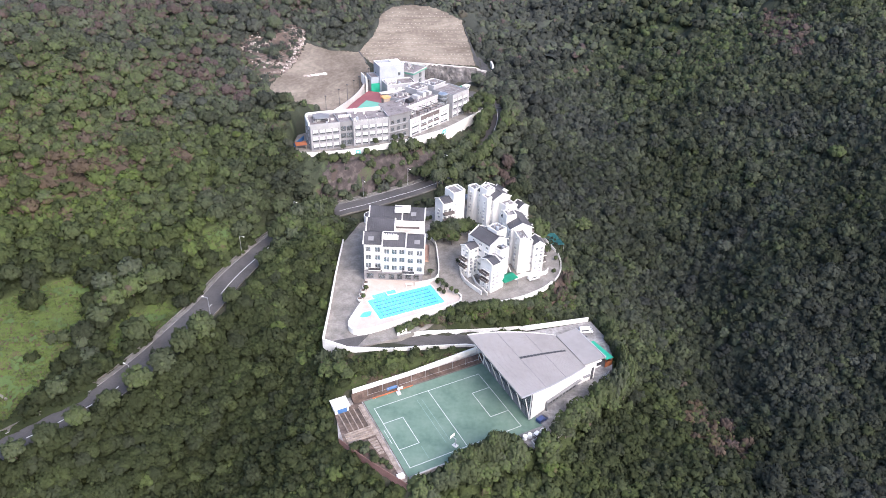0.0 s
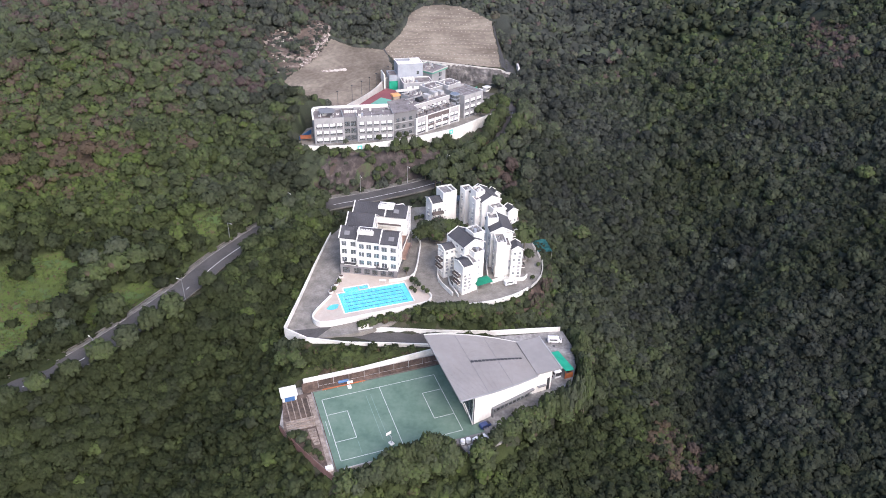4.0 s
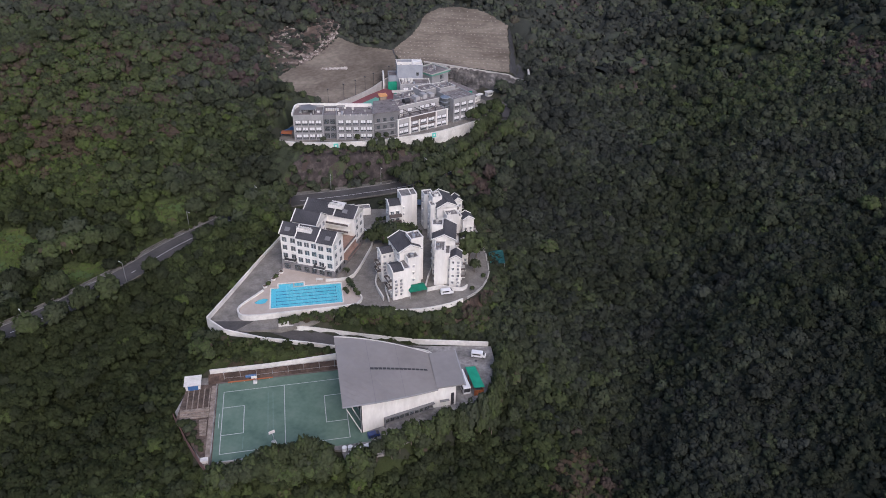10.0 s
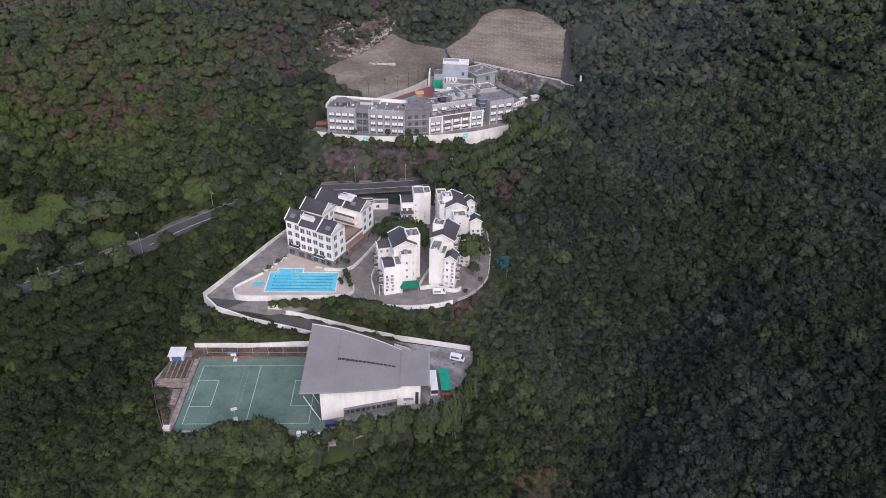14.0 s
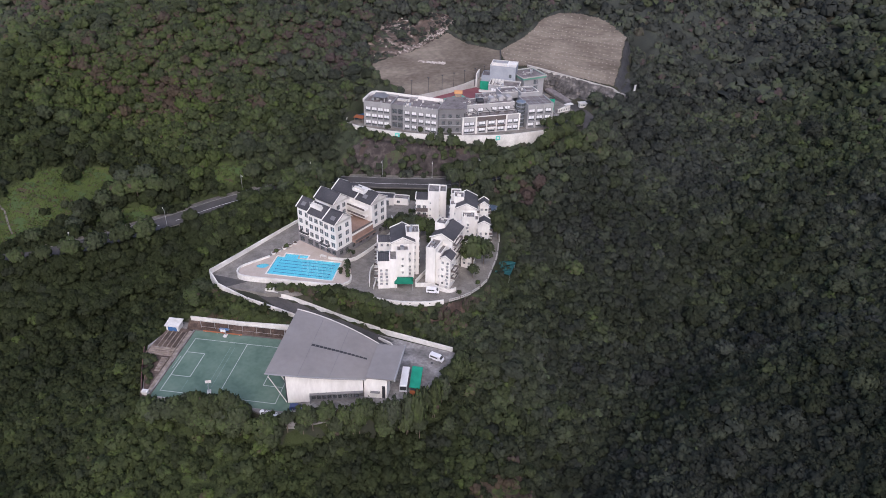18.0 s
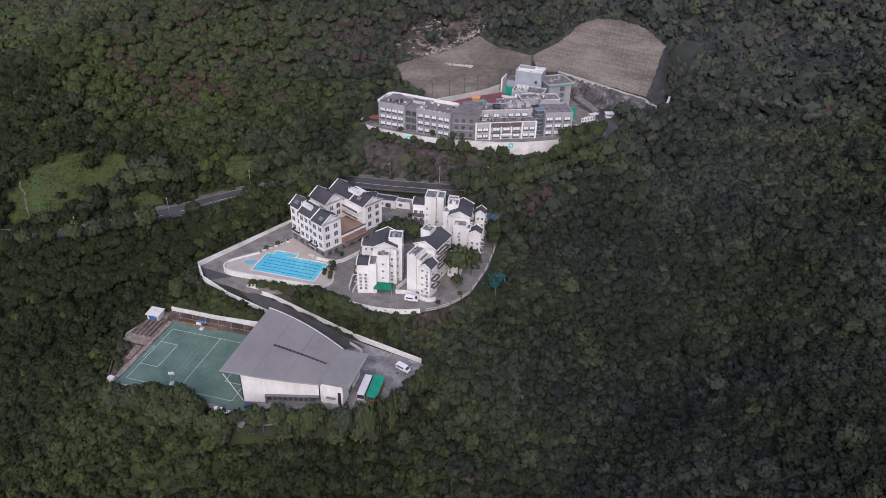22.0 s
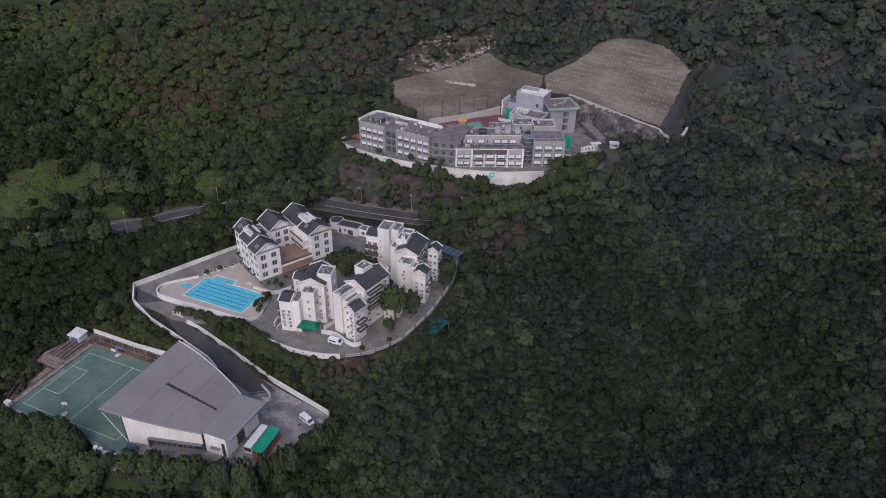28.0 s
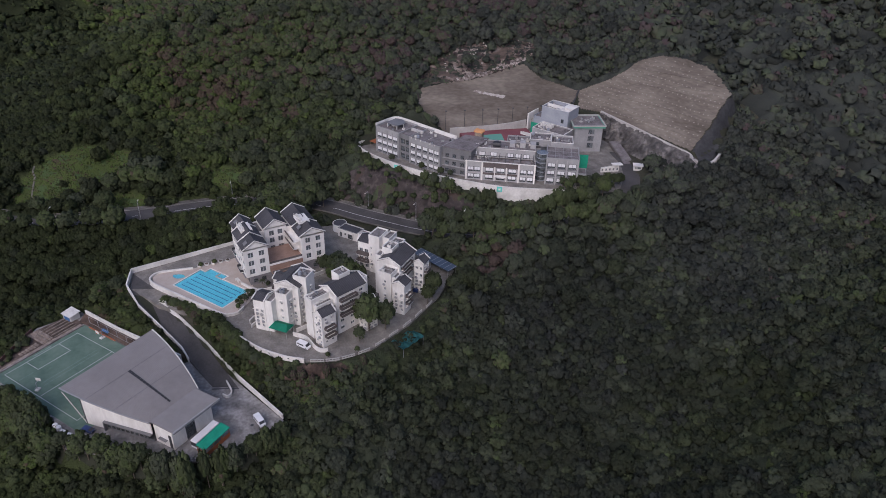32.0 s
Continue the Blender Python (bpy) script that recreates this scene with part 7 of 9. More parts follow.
def crown(r, tufts, size, sprays, spray, flat=0.85, low=-0.3):
    """A crown of unit radius about the origin: tufts of leaves stand on a dark heart, with gaps between, and loose sprays stand off them. Returns corners, triangles and each corner's shade."""
    lop = 1 + 0.22 * r.normal()
    def round_off(local, at):
        """Leaves face outwards and to the sky, whatever the facet under them."""
        d = 0.5 * local / np.linalg.norm(local, axis=1)[:, None] + 0.5 * at / np.linalg.norm(at, axis=1)[:, None] + np.array((0, 0, 0.3))
        return d / np.linalg.norm(d, axis=1)[:, None]

    N = [round_off(ICO_V, ICO_V)]
    V, F, S, n = [ICO_V * np.array((0.78, 0.78, 0.74 * flat)) * r.uniform(0.85, 1.1, (12, 1))], [ICO_F], [np.full(12, 0.0)], 12
    turn, tips = r.uniform(0, 6.28), []
    for k in range(tufts):
        up = 1 - (k + r.uniform(0.2, 0.8)) / tufts * (1 - low)
        a = turn + k * 2.39996 + r.normal(0, 0.22)
        d = np.array((np.sqrt(1 - up * up) * np.cos(a), np.sqrt(1 - up * up) * np.sin(a), up))
        reach = r.uniform(0.62, 0.92) * (1 + 0.16 * np.sin(2 * a + lop * 9) * (1 - up))
        p, s = d * reach * np.array((1, 1, flat)), size * r.uniform(0.7, 1.3)
        w = d * 0.75 + np.array((0, 0, 0.55)) + r.normal(0, 0.15, 3)
        w /= np.linalg.norm(w)
        u = np.cross(w, r.normal(size=3))
        u /= np.linalg.norm(u)
        pv, pf = PUFFS[r.integers(0, len(PUFFS))]
        leaf = pv[:, :1] * u + pv[:, 1:2] * np.cross(w, u) + pv[:, 2:] * w * r.uniform(0.8, 1.15)
        V.append(p + s * leaf)
        N.append(round_off(leaf + 0.25 * w, V[-1]))
        F.append(pf + n)
        S.append(np.full(len(pv), r.normal(0, 0.07)))
        n += len(pv)
        tips.append((p, w, s))
    if sprays:
        pick = r.integers(0, tufts, sprays)
        w = np.array([t[1] for t in tips])[pick] + r.normal(0, 0.75, (sprays, 3))
        w /= np.linalg.norm(w, axis=1)[:, None]
        p = np.array([t[0] for t in tips])[pick] + w * np.array([t[2] for t in tips])[pick][:, None] * r.uniform(0.75, 1.12, (sprays, 1))
        w = w + r.normal(0, 0.6, (sprays, 3))
        w /= np.linalg.norm(w, axis=1)[:, None]
        t = np.cross(w, r.normal(size=(sprays, 3)))
        t /= np.linalg.norm(t, axis=1)[:, None]
        b = np.cross(w, t)
        q = spray * r.uniform(0.55, 1.25, (sprays, 1))
        V.append(np.stack([p + t * q, p - t * q * 0.6 + b * q * 0.8, p - t * q * 0.6 - b * q * 0.8], 1).reshape(-1, 3))
        N.append(round_off(np.repeat(w, 3, axis=0), V[-1]))
        F.append(np.arange(sprays * 3).reshape(-1, 3) + n)
        S.append(np.repeat(r.normal(0.02, 0.09, sprays), 3))
    return np.concatenate(V), np.concatenate(F), np.concatenate(S), np.concatenate(N)


BROAD = [crown(rng, int(rng.integers(26, 36)), rng.uniform(0.25, 0.31), 170, 0.085, rng.uniform(0.7, 0.95)) for _ in range(14)]
SMALL = [crown(rng, int(rng.integers(7, 11)), rng.uniform(0.4, 0.5), 22, 0.16, rng.uniform(0.75, 1.15)) for _ in range(24)]
REMOTE = [crown(rng, int(rng.integers(4, 7)), rng.uniform(0.44, 0.56), 0, 0.2, rng.uniform(0.65, 0.9), 0.15) for _ in range(16)]


# distance haze put into leaf colour: share of blue-grey by place, in drifts
def haze_share(x, y):
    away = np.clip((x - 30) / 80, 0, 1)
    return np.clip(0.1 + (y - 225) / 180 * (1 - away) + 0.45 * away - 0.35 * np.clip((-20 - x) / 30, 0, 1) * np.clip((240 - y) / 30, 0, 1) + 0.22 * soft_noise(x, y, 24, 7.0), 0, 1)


def forest(name, trees, variants, label):
    """Many crowns as one stretch of woodland. trees: x, y, radius, height of the crown's top, tint."""
    V, F, T, D, N, n = [], [], [], [], [], 0
    kind = rng.integers(0, len(variants), len(trees))
    ground_z, dry = land(trees[:, 0], trees[:, 1]), haze_share(trees[:, 0], trees[:, 1]) + rng.normal(0, 0.15, len(trees))
    for k, (v, f, shade, nrm) in enumerate(variants):
        on = kind == k
        w = trees[on]
        if not len(w):
            continue
        a, m = rng.uniform(0, 2 * np.pi, len(w)), len(w)
        c, s, r = np.cos(a)[:, None], np.sin(a)[:, None], w[:, 2:3]
        sx, sz = rng.uniform(0.85, 1.2, (m, 1)), rng.uniform(0.85, 1.2, (m, 1))
        x = (v[None, :, 0] * c * sx - v[None, :, 1] * s) * r + w[:, 0:1]
        y = (v[None, :, 0] * s * sx + v[None, :, 1] * c) * r + w[:, 1:2]
        z = (v[None, :, 2] - v[:, 2].max()) * sz * r + w[:, 3:4] + ground_z[on][:, None]
        V.append(np.stack([x, y, z], -1).reshape(-1, 3))
        F.append((f[None] + (np.arange(m) * len(v))[:, None, None] + n).reshape(-1, 3))
        T.append((w[:, 4:5] + shade[None]).ravel())
        N.append(np.stack([nrm[None, :, 0] * c - nrm[None, :, 1] * s, nrm[None, :, 0] * s + nrm[None, :, 1] * c, nrm[None, :, 2] + 0 * c], -1).reshape(-1, 3))
        D.append(np.repeat(dry[on], len(v)))
        n += m * len(v)
    me = raw_mesh(name, np.concatenate(V), np.concatenate(F))
    me.attributes.new("tint", "FLOAT", "POINT").data.foreach_set("value", np.clip(np.concatenate(T), 0, 1.2).astype(np.float32))
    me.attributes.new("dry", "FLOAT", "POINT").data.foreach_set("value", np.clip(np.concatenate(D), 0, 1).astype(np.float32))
    me.polygons.foreach_set("use_smooth", np.ones(len(me.polygons), bool))
    me.normals_split_custom_set_from_vertices(np.concatenate(N))
    me.materials.append(LEAVES)
    return tagged(new(name, me), label, "woodland", kind="stuff")


OPEN_GROUND = [
    [(-58, 330), (-64, 329), (-58, 350), (-52, 380), (-44, 396), (-30, 405), (-28, 396), (-46, 380)],
    [(-26, 396), (-33, 403), (24, 423), (28, 418), (27, 410), (14, 392), (22, 378), (30, 366), (24, 360), (12, 380)],
    [(15.2, 413.6), (25.6, 413.4), (23.5, 423), (16.5, 432), (14, 441), (10.5, 447), (5.4, 446), (11, 427)],
    [(41, 214.5), (44.5, 217), (47.6, 225), (48.4, 231), (46, 230), (43, 221)]]


def clear_of_sites(x, y):
    ok = np.ones(x.shape, bool)
    for poly, margin in ((COURTYARD, 1.2), (PLATEAU, 1.6), (RAMP, 1.5), (SCHOOL, 1.6), (WEST_DRIVE, 1.0), (LOBE_LEFT, 1.2), (LOBE_RIGHT, 1.2)):
        ok &= ~(inside(poly, x, y) | (edge_distance(poly, x, y) < margin))
    near = np.full(x.shape, 1e9)
    for q in ROAD:
        near = np.minimum(near, np.hypot(x - q[0], y - q[1]))
    ok &= near > np.where(x > -10, 3.4, np.where((x > -64) & (x < -50), 5.4, 7.2))
    ok &= ~inside([(-58, 330), (-70, 328), (-60, 350), (-52, 380), (-44, 396), (-30, 405), (-28, 396), (-46, 380)], x, y)
    ok &= ~(inside([(-26, 396), (-33, 403), (24, 423), (28, 418), (27, 410), (14, 392), (22, 378), (30, 366), (24, 360), (12, 380)], x, y))
    thin = rng.random(x.shape)
    ok &= ~(inside(MEADOW, x, y) & (thin > 0.05))
    ok &= ~(inside(VERGE, x, y) | inside(GLADE, x, y))
    ok &= ~(inside(SCAR_AREA, x, y) & (thin > 0.1))
    ok &= ~(inside(ROCK_SLOPE, x, y) & (thin > 0.2))
    return ok


def soft_noise(x, y, s, k):
    return np.sin(x / s + k + 1.7 * np.sin(y / s * 0.8 + k)) * np.sin(y / s * 1.1 - k + 1.3 * np.sin(x / s * 0.7))


def scatter(x0, x1, y0, y1, step):
    X, Y = np.meshgrid(np.arange(x0, x1, step), np.arange(y0, y1, step))
    x, y = X.ravel(), Y.ravel()
    return x + rng.uniform(-0.55, 0.55, x.size) * step, y + rng.uniform(-0.55, 0.55, x.size) * step


def in_view(x, y):
    """The stretch of hillside that the flight looks upon."""
    return (x < 150 + np.clip(y - 130, 0, 200) * 0.62) & (y > 84) & (y > np.minimum(96 + (-66 - x) * 0.5, 116))


def site_distance(X, Y, road=6.6):
    """Metres from the nearest paved or cleared ground, nought inside it."""
    off = np.full(X.shape, 1e9)
    for poly, wall in ((COURTYARD, 0.6), (PLATEAU, 0.5), (RAMP, 0.9), (WEST_DRIVE, 0.6), (SCHOOL, 0.5), (LOBE_LEFT, 0), (LOBE_RIGHT, 0), (CUT_ZONE, 0)):
        off = np.minimum(off, np.where(inside(poly, X, Y), 0, edge_distance(poly, X, Y) - wall))
    for q in ROAD[::2]:
        off = np.minimum(off, np.hypot(X - q[0], Y - q[1]) - (2.8 if q[0] > -8 else 3.9 if q[1] < 160 else road))
    return off


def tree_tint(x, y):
    """Species in drifts; haze painted in: paler uphill and west, darker low and right."""
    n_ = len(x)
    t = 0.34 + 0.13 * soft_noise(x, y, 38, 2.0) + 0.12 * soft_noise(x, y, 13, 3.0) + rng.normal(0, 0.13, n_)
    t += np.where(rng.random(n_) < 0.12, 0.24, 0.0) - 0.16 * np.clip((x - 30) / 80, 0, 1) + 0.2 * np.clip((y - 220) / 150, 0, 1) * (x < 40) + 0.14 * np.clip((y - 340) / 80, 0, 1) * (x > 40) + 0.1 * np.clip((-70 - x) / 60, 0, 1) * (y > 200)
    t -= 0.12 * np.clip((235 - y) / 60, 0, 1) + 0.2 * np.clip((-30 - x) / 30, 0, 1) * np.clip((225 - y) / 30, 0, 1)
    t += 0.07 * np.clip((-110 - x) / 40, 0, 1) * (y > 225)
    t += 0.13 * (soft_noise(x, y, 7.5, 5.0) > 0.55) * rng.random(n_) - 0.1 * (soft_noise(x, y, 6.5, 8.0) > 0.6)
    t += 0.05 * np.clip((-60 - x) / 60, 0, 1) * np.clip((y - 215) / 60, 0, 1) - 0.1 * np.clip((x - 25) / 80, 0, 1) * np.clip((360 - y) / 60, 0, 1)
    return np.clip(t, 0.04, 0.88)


def stand(x, y, lo, hi, tall=1.0):
    """Trees at the places given: x, y, radius, height of the crown's top, tint."""
    n_ = len(x)
    r = lo + (hi - lo) * rng.random(n_) ** 1.6
    r *= 1 + 0.2 * soft_noise(x, y, 27, 1.0)
    h = (2.0 + r * rng.uniform(0.7, 1.35, n_)) * tall * (1 + 0.16 * soft_noise(x, y, 19, 6.0))
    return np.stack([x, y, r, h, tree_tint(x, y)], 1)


def canopy(name, x0, x1, y0, y1, step, trees, sprays, size, puffs, puff_size, label, keep_where=None, cap=True, seen=True):
    """A closed roof of leaves: every tree is a dome of smaller lumps, and leaf sprays stand on all of it."""
    gx, gy = np.arange(x0, x1, step), np.arange(y0, y1, step)
    X, Y = np.meshgrid(gx, gy)
    ground_z = land(X, Y)
    off = site_distance(X, Y, 8.4)
    nx = len(gx)
    dome = [trees[:, 0], trees[:, 1], trees[:, 2], trees[:, 3] - 0.55 * trees[:, 2], np.full(len(trees), 0.55), trees[:, 4]]
    groups = [dome]
    for k in range(7):
        a, d = rng.uniform(0, 2 * np.pi, len(trees)), np.sqrt(rng.uniform(0.03, 0.85, len(trees)))
        rs = trees[:, 2] * rng.uniform(0.26, 0.46, len(trees))
        zc = dome[3] + 0.55 * trees[:, 2] * np.sqrt(1 - 0.9 * d * d) - 0.28 * rs
        groups.append([trees[:, 0] + trees[:, 2] * d * np.cos(a), trees[:, 1] + trees[:, 2] * d * np.sin(a), rs, zc, np.full(len(trees), 0.85), np.clip(trees[:, 4] + rng.normal(0, 0.06, len(trees)), 0, 1)])
    x, y, r, zc, flat, tint = [np.concatenate(c) for c in zip(*groups)]
    top = np.full(X.size, -1.0)
    hue = np.where(in_clearing(X, Y), 0.72, 0.3).ravel()
    order = np.argsort(r)
    for lo, hi in ((0, 0.3), (0.3, 0.55), (0.55, 0.75), (0.75, 0.9), (0.9, 0.97), (0.97, 1.0)):
        g = order[int(lo * len(r)):int(hi * len(r))]
        w = int(np.ceil(r[g].max() / step)) + 1
        ix, iy = np.round((x[g] - x0) / step).astype(int), np.round((y[g] - y0) / step).astype(int)
        for i in range(-w, w + 1):
            for j in range(-w, w + 1):
                jx, jy = ix + i, iy + j
                d2 = ((x0 + jx * step - x[g]) ** 2 + (y0 + jy * step - y[g]) ** 2) / r[g] ** 2
                ok = (d2 < 1) & (jx >= 0) & (jy >= 0) & (jx < nx) & (jy < len(gy))
                if not ok.any():
                    continue
                h = zc[g][ok] + flat[g][ok] * r[g][ok] * np.sqrt(1 - d2[ok])
                at = jy[ok] * nx + jx[ok]
                np.maximum.at(top, at, h)
                best = top[at] <= h + 1e-6
                hue[at[best]] = tint[g][ok][best]
    top, hue = top.reshape(X.shape), hue.reshape(X.shape)
    rough = rng.normal(0, 0.16 * step ** 0.5, X.shape)
    if cap:
        top = np.maximum(top, 0.4)
        rim = edge_distance(PLATEAU, X, Y)
        top = np.where((X > 12) & (Y < 275) & (rim < 9), np.minimum(top, np.maximum(7.0 + rim * 0.25 - ground_z, 0.5)), top)
        top = np.minimum(top, 1.2 + off * 1.9)
        verge = np.full(X.shape, 1e9)
        for q in ROAD[::2]:
            if (q[0] < -68 and q[1] > 168) or -48 < q[0] < -8:
                verge = np.minimum(verge, np.hypot(X - q[0], Y - q[1]) - 6.4)
        top = np.minimum(top, 0.7 + np.clip(verge, 0, None) * 0.9)
    covered = (top > 0.25) & (off > 0.25)
    covered &= ~(inside(SCAR_AREA, X, Y) & (soft_noise(X, Y, 3.1, 1.0) + 0.6 * soft_noise(X, Y, 1.3, 2.0) > -0.05))
    covered &= ~(inside(ROCK_SLOPE, X, Y) & (soft_noise(X, Y, 2.6, 4.0) + 0.5 * soft_noise(X, Y, 1.1, 2.0) > -0.4))
    for poly in OPEN_GROUND:
        covered &= ~inside(poly, X, Y)
    top = np.where(inside(SCAR_AREA, X, Y) | inside(ROCK_SLOPE, X, Y), np.minimum(top, 1.1), top)
    Z = ground_z + np.where(covered, top + rough, -0.5)
    cov = covered[:-1, :-1] | covered[1:, :-1] | covered[:-1, 1:] | covered[1:, 1:]
    cx, cy = X[:-1, :-1] + step / 2, Y[:-1, :-1] + step / 2
    keep = cov & (in_view(cx, cy) == seen)
    if keep_where is not None:
        keep &= keep_where(cx, cy)
    idx = np.arange(X.size).reshape(X.shape)
    q = np.stack([idx[:-1, :-1], idx[:-1, 1:], idx[1:, 1:], idx[1:, :-1]], -1).reshape(-1, 4)[keep.ravel()]
    used, inv = np.unique(q, return_inverse=True)
    co = np.stack([X, Y, Z], -1).reshape(-1, 3)
    # leaf sprays over the whole of it
    m = int(len(q) * sprays)
    c = q[rng.integers(0, len(q), m)]
    u, v = rng.random((m, 1)), rng.random((m, 1))
    p = co[c[:, 0]] * (1 - u) * (1 - v) + co[c[:, 1]] * u * (1 - v) + co[c[:, 2]] * u * v + co[c[:, 3]] * (1 - u) * v
    nrm = np.cross(co[c[:, 2]] - co[c[:, 0]], co[c[:, 3]] - co[c[:, 1]])
    nrm /= np.linalg.norm(nrm, axis=1)[:, None] + 1e-9
    s = size * rng.uniform(0.5, 1.4, (m, 1))
    p = p + nrm * rng.uniform(-0.2, 1.3, (m, 1)) * s
    n2 = nrm * 0.8 + np.array((0, 0, 0.3)) + rng.normal(0, 0.6, (m, 3))
    n2 /= np.linalg.norm(n2, axis=1)[:, None]
    t = np.cross(n2, rng.normal(size=(m, 3)))
    t /= np.linalg.norm(t, axis=1)[:, None]
    bt = np.cross(n2, t)
    tri = np.stack([p + t * s, p - t * s * 0.55 + bt * s * rng.uniform(0.5, 0.9, (m, 1)), p - t * s * 0.55 - bt * s * rng.uniform(0.5, 0.9, (m, 1))], 1).reshape(-1, 3)
    base = inv.reshape(-1, 4)
    V, F = [co[used], tri], [base[:, [0, 1, 2]], base[:, [0, 2, 3]], np.arange(3 * m).reshape(-1, 3) + len(used)]
    shade = np.clip(hue.ravel()[c[:, 0]] + rng.normal(0.03, 0.1, m), 0, 1.1)
    # the sheet under the tufts is tinted darker, shade put into its colour
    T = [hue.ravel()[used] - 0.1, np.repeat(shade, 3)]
    total = len(used) + 3 * m
    # tufts of leaves that make up the crowns
    for pv, pf in PUFFS:
        m = int(len(q) * puffs / len(PUFFS))
        c = q[rng.integers(0, len(q), m)]
        u, v = rng.random((m, 1)), rng.random((m, 1))
        p = co[c[:, 0]] * (1 - u) * (1 - v) + co[c[:, 1]] * u * (1 - v) + co[c[:, 2]] * u * v + co[c[:, 3]] * (1 - u) * v
        ok = covered.ravel()[c].all(axis=1)
        c, p = c[ok], p[ok]
        m = len(c)
        a = rng.uniform(0, 2 * np.pi, (m, 1))
        low = np.clip(top.ravel()[c[:, 0]][:, None] / 2.0, 0.55, 1.0)
        s = puff_size * rng.uniform(0.45, 1.35, (m, 1)) * low
        dx, dy = pv[None, :, 0] * np.cos(a) - pv[None, :, 1] * np.sin(a), pv[None, :, 0] * np.sin(a) + pv[None, :, 1] * np.cos(a)
        pz = p[:, 2:3] + rng.uniform(-0.25, 0.55, (m, 1)) * s
        V.append(np.stack([p[:, :1] + dx * s, p[:, 1:2] + dy * s, pz + pv[None, :, 2] * s * rng.uniform(0.7, 1.2, (m, 1))], -1).reshape(-1, 3))
        F.append((pf[None] + (np.arange(m) * len(pv))[:, None, None] + total).reshape(-1, 3))
        T.append(np.repeat(np.clip(hue.ravel()[c[:, 0]] + rng.normal(0, 0.1, m), 0, 1.1), len(pv)))
        total += m * len(pv)
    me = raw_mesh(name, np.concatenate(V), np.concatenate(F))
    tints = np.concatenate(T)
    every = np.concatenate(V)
    me.attributes.new("dry", "FLOAT", "POINT").data.foreach_set("value", haze_share(every[:, 0], every[:, 1]).astype(np.float32))
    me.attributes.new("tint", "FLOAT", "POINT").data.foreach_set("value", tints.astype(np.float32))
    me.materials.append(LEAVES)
    return tagged(new(name, me), label, "woodland", kind="stuff")


# thin scrub, olive or rust-brown: x, y, half widths, tint
SCRUB = [(-147, 246, 15, 9, 1.0), (-133, 255, 8, 6, 1.0), (-130, 335, 7, 12, 1.02), (-112, 271, 7, 5, 1.0), (-156, 300, 9, 6, 0.98), (30, 298, 5, 5, 1.1), (26, 305, 5, 4, 1.1),
         (96, 178, 11, 13, 0.93), (196, 424, 10, 26, 0.93), (-176, 236, 9, 6, 0.98), (-100, 320, 5, 8, 0.98)]


def scrubby(x, y):
    """How thin the growth is, nought to one, and the tint of what grows there."""
    thin, tint = np.zeros(x.shape), np.zeros(x.shape)
    for cx, cy, a, b, t in SCRUB:
        w = np.clip(1.6 - np.hypot((x - cx) / a, (y - cy) / b) * 1.1 + 0.35 * soft_noise(x, y, 4.3, cx), 0, 1)
        tint = np.where(w > thin, t, tint)
        thin = np.maximum(thin, w)
    return thin, tint


def grown(x, y, r, h, tint):
    """Trees kept clear of walls, roads and cleared ground, and dwarfed where the scrub is thin."""
    thin, brown = scrubby(x, y)
    dwarf = 1 - 0.4 * thin * (rng.random(len(x)) < 0.85)
    r, h = r * dwarf, h * dwarf
    tint = np.where(rng.random(len(x)) < thin * 0.7, brown + rng.normal(0, 0.07, len(x)), tint)
    off = site_distance(x, y, 6.2)
    rim = edge_distance(PLATEAU, x, y)
    ground_z = land(x, y)
    h = np.where((x > 12) & (y < 275) & (rim < 9), np.minimum(h, np.maximum(7.2 + rim * 0.3 - ground_z, 1.0)), h)
    h = np.minimum(h, 1.3 + off * 1.7)
    foot = edge_distance(SCHOOL, x, y)
    h = np.where((x < 14) & (x > -66) & (y < np.interp(x, [-66, -40, -25, -12, 5, 14], [289, 296, 304.5, 315, 333, 348])) & (foot < 16), np.minimum(h, np.maximum(22.6 + 2.2 * soft_noise(x, y, 6, 3.0) + 0.05 * foot - ground_z, 0.9)), h)
    verge = np.full(x.shape, 1e9)
    for q in ROAD[::2]:
        if (q[0] < -68 and q[1] > 168) or -48 < q[0] < -8:
            verge = np.minimum(verge, np.hypot(x - q[0], y - q[1]) - 5.6)
    h = np.minimum(h, 1.0 + np.clip(verge, 0, None) * 1.0)
    r = np.minimum(r, np.minimum(0.45 + off * 0.9, 0.4 + h * 0.7))
    ok = clear_of_sites(x, y) & in_view(x, y) & (off > 0.9) & (r > 0.5)
    for poly in OPEN_GROUND:
        ok &= ~inside(poly, x, y)
    return np.stack([x, y, r, h, tint], 1)[ok]


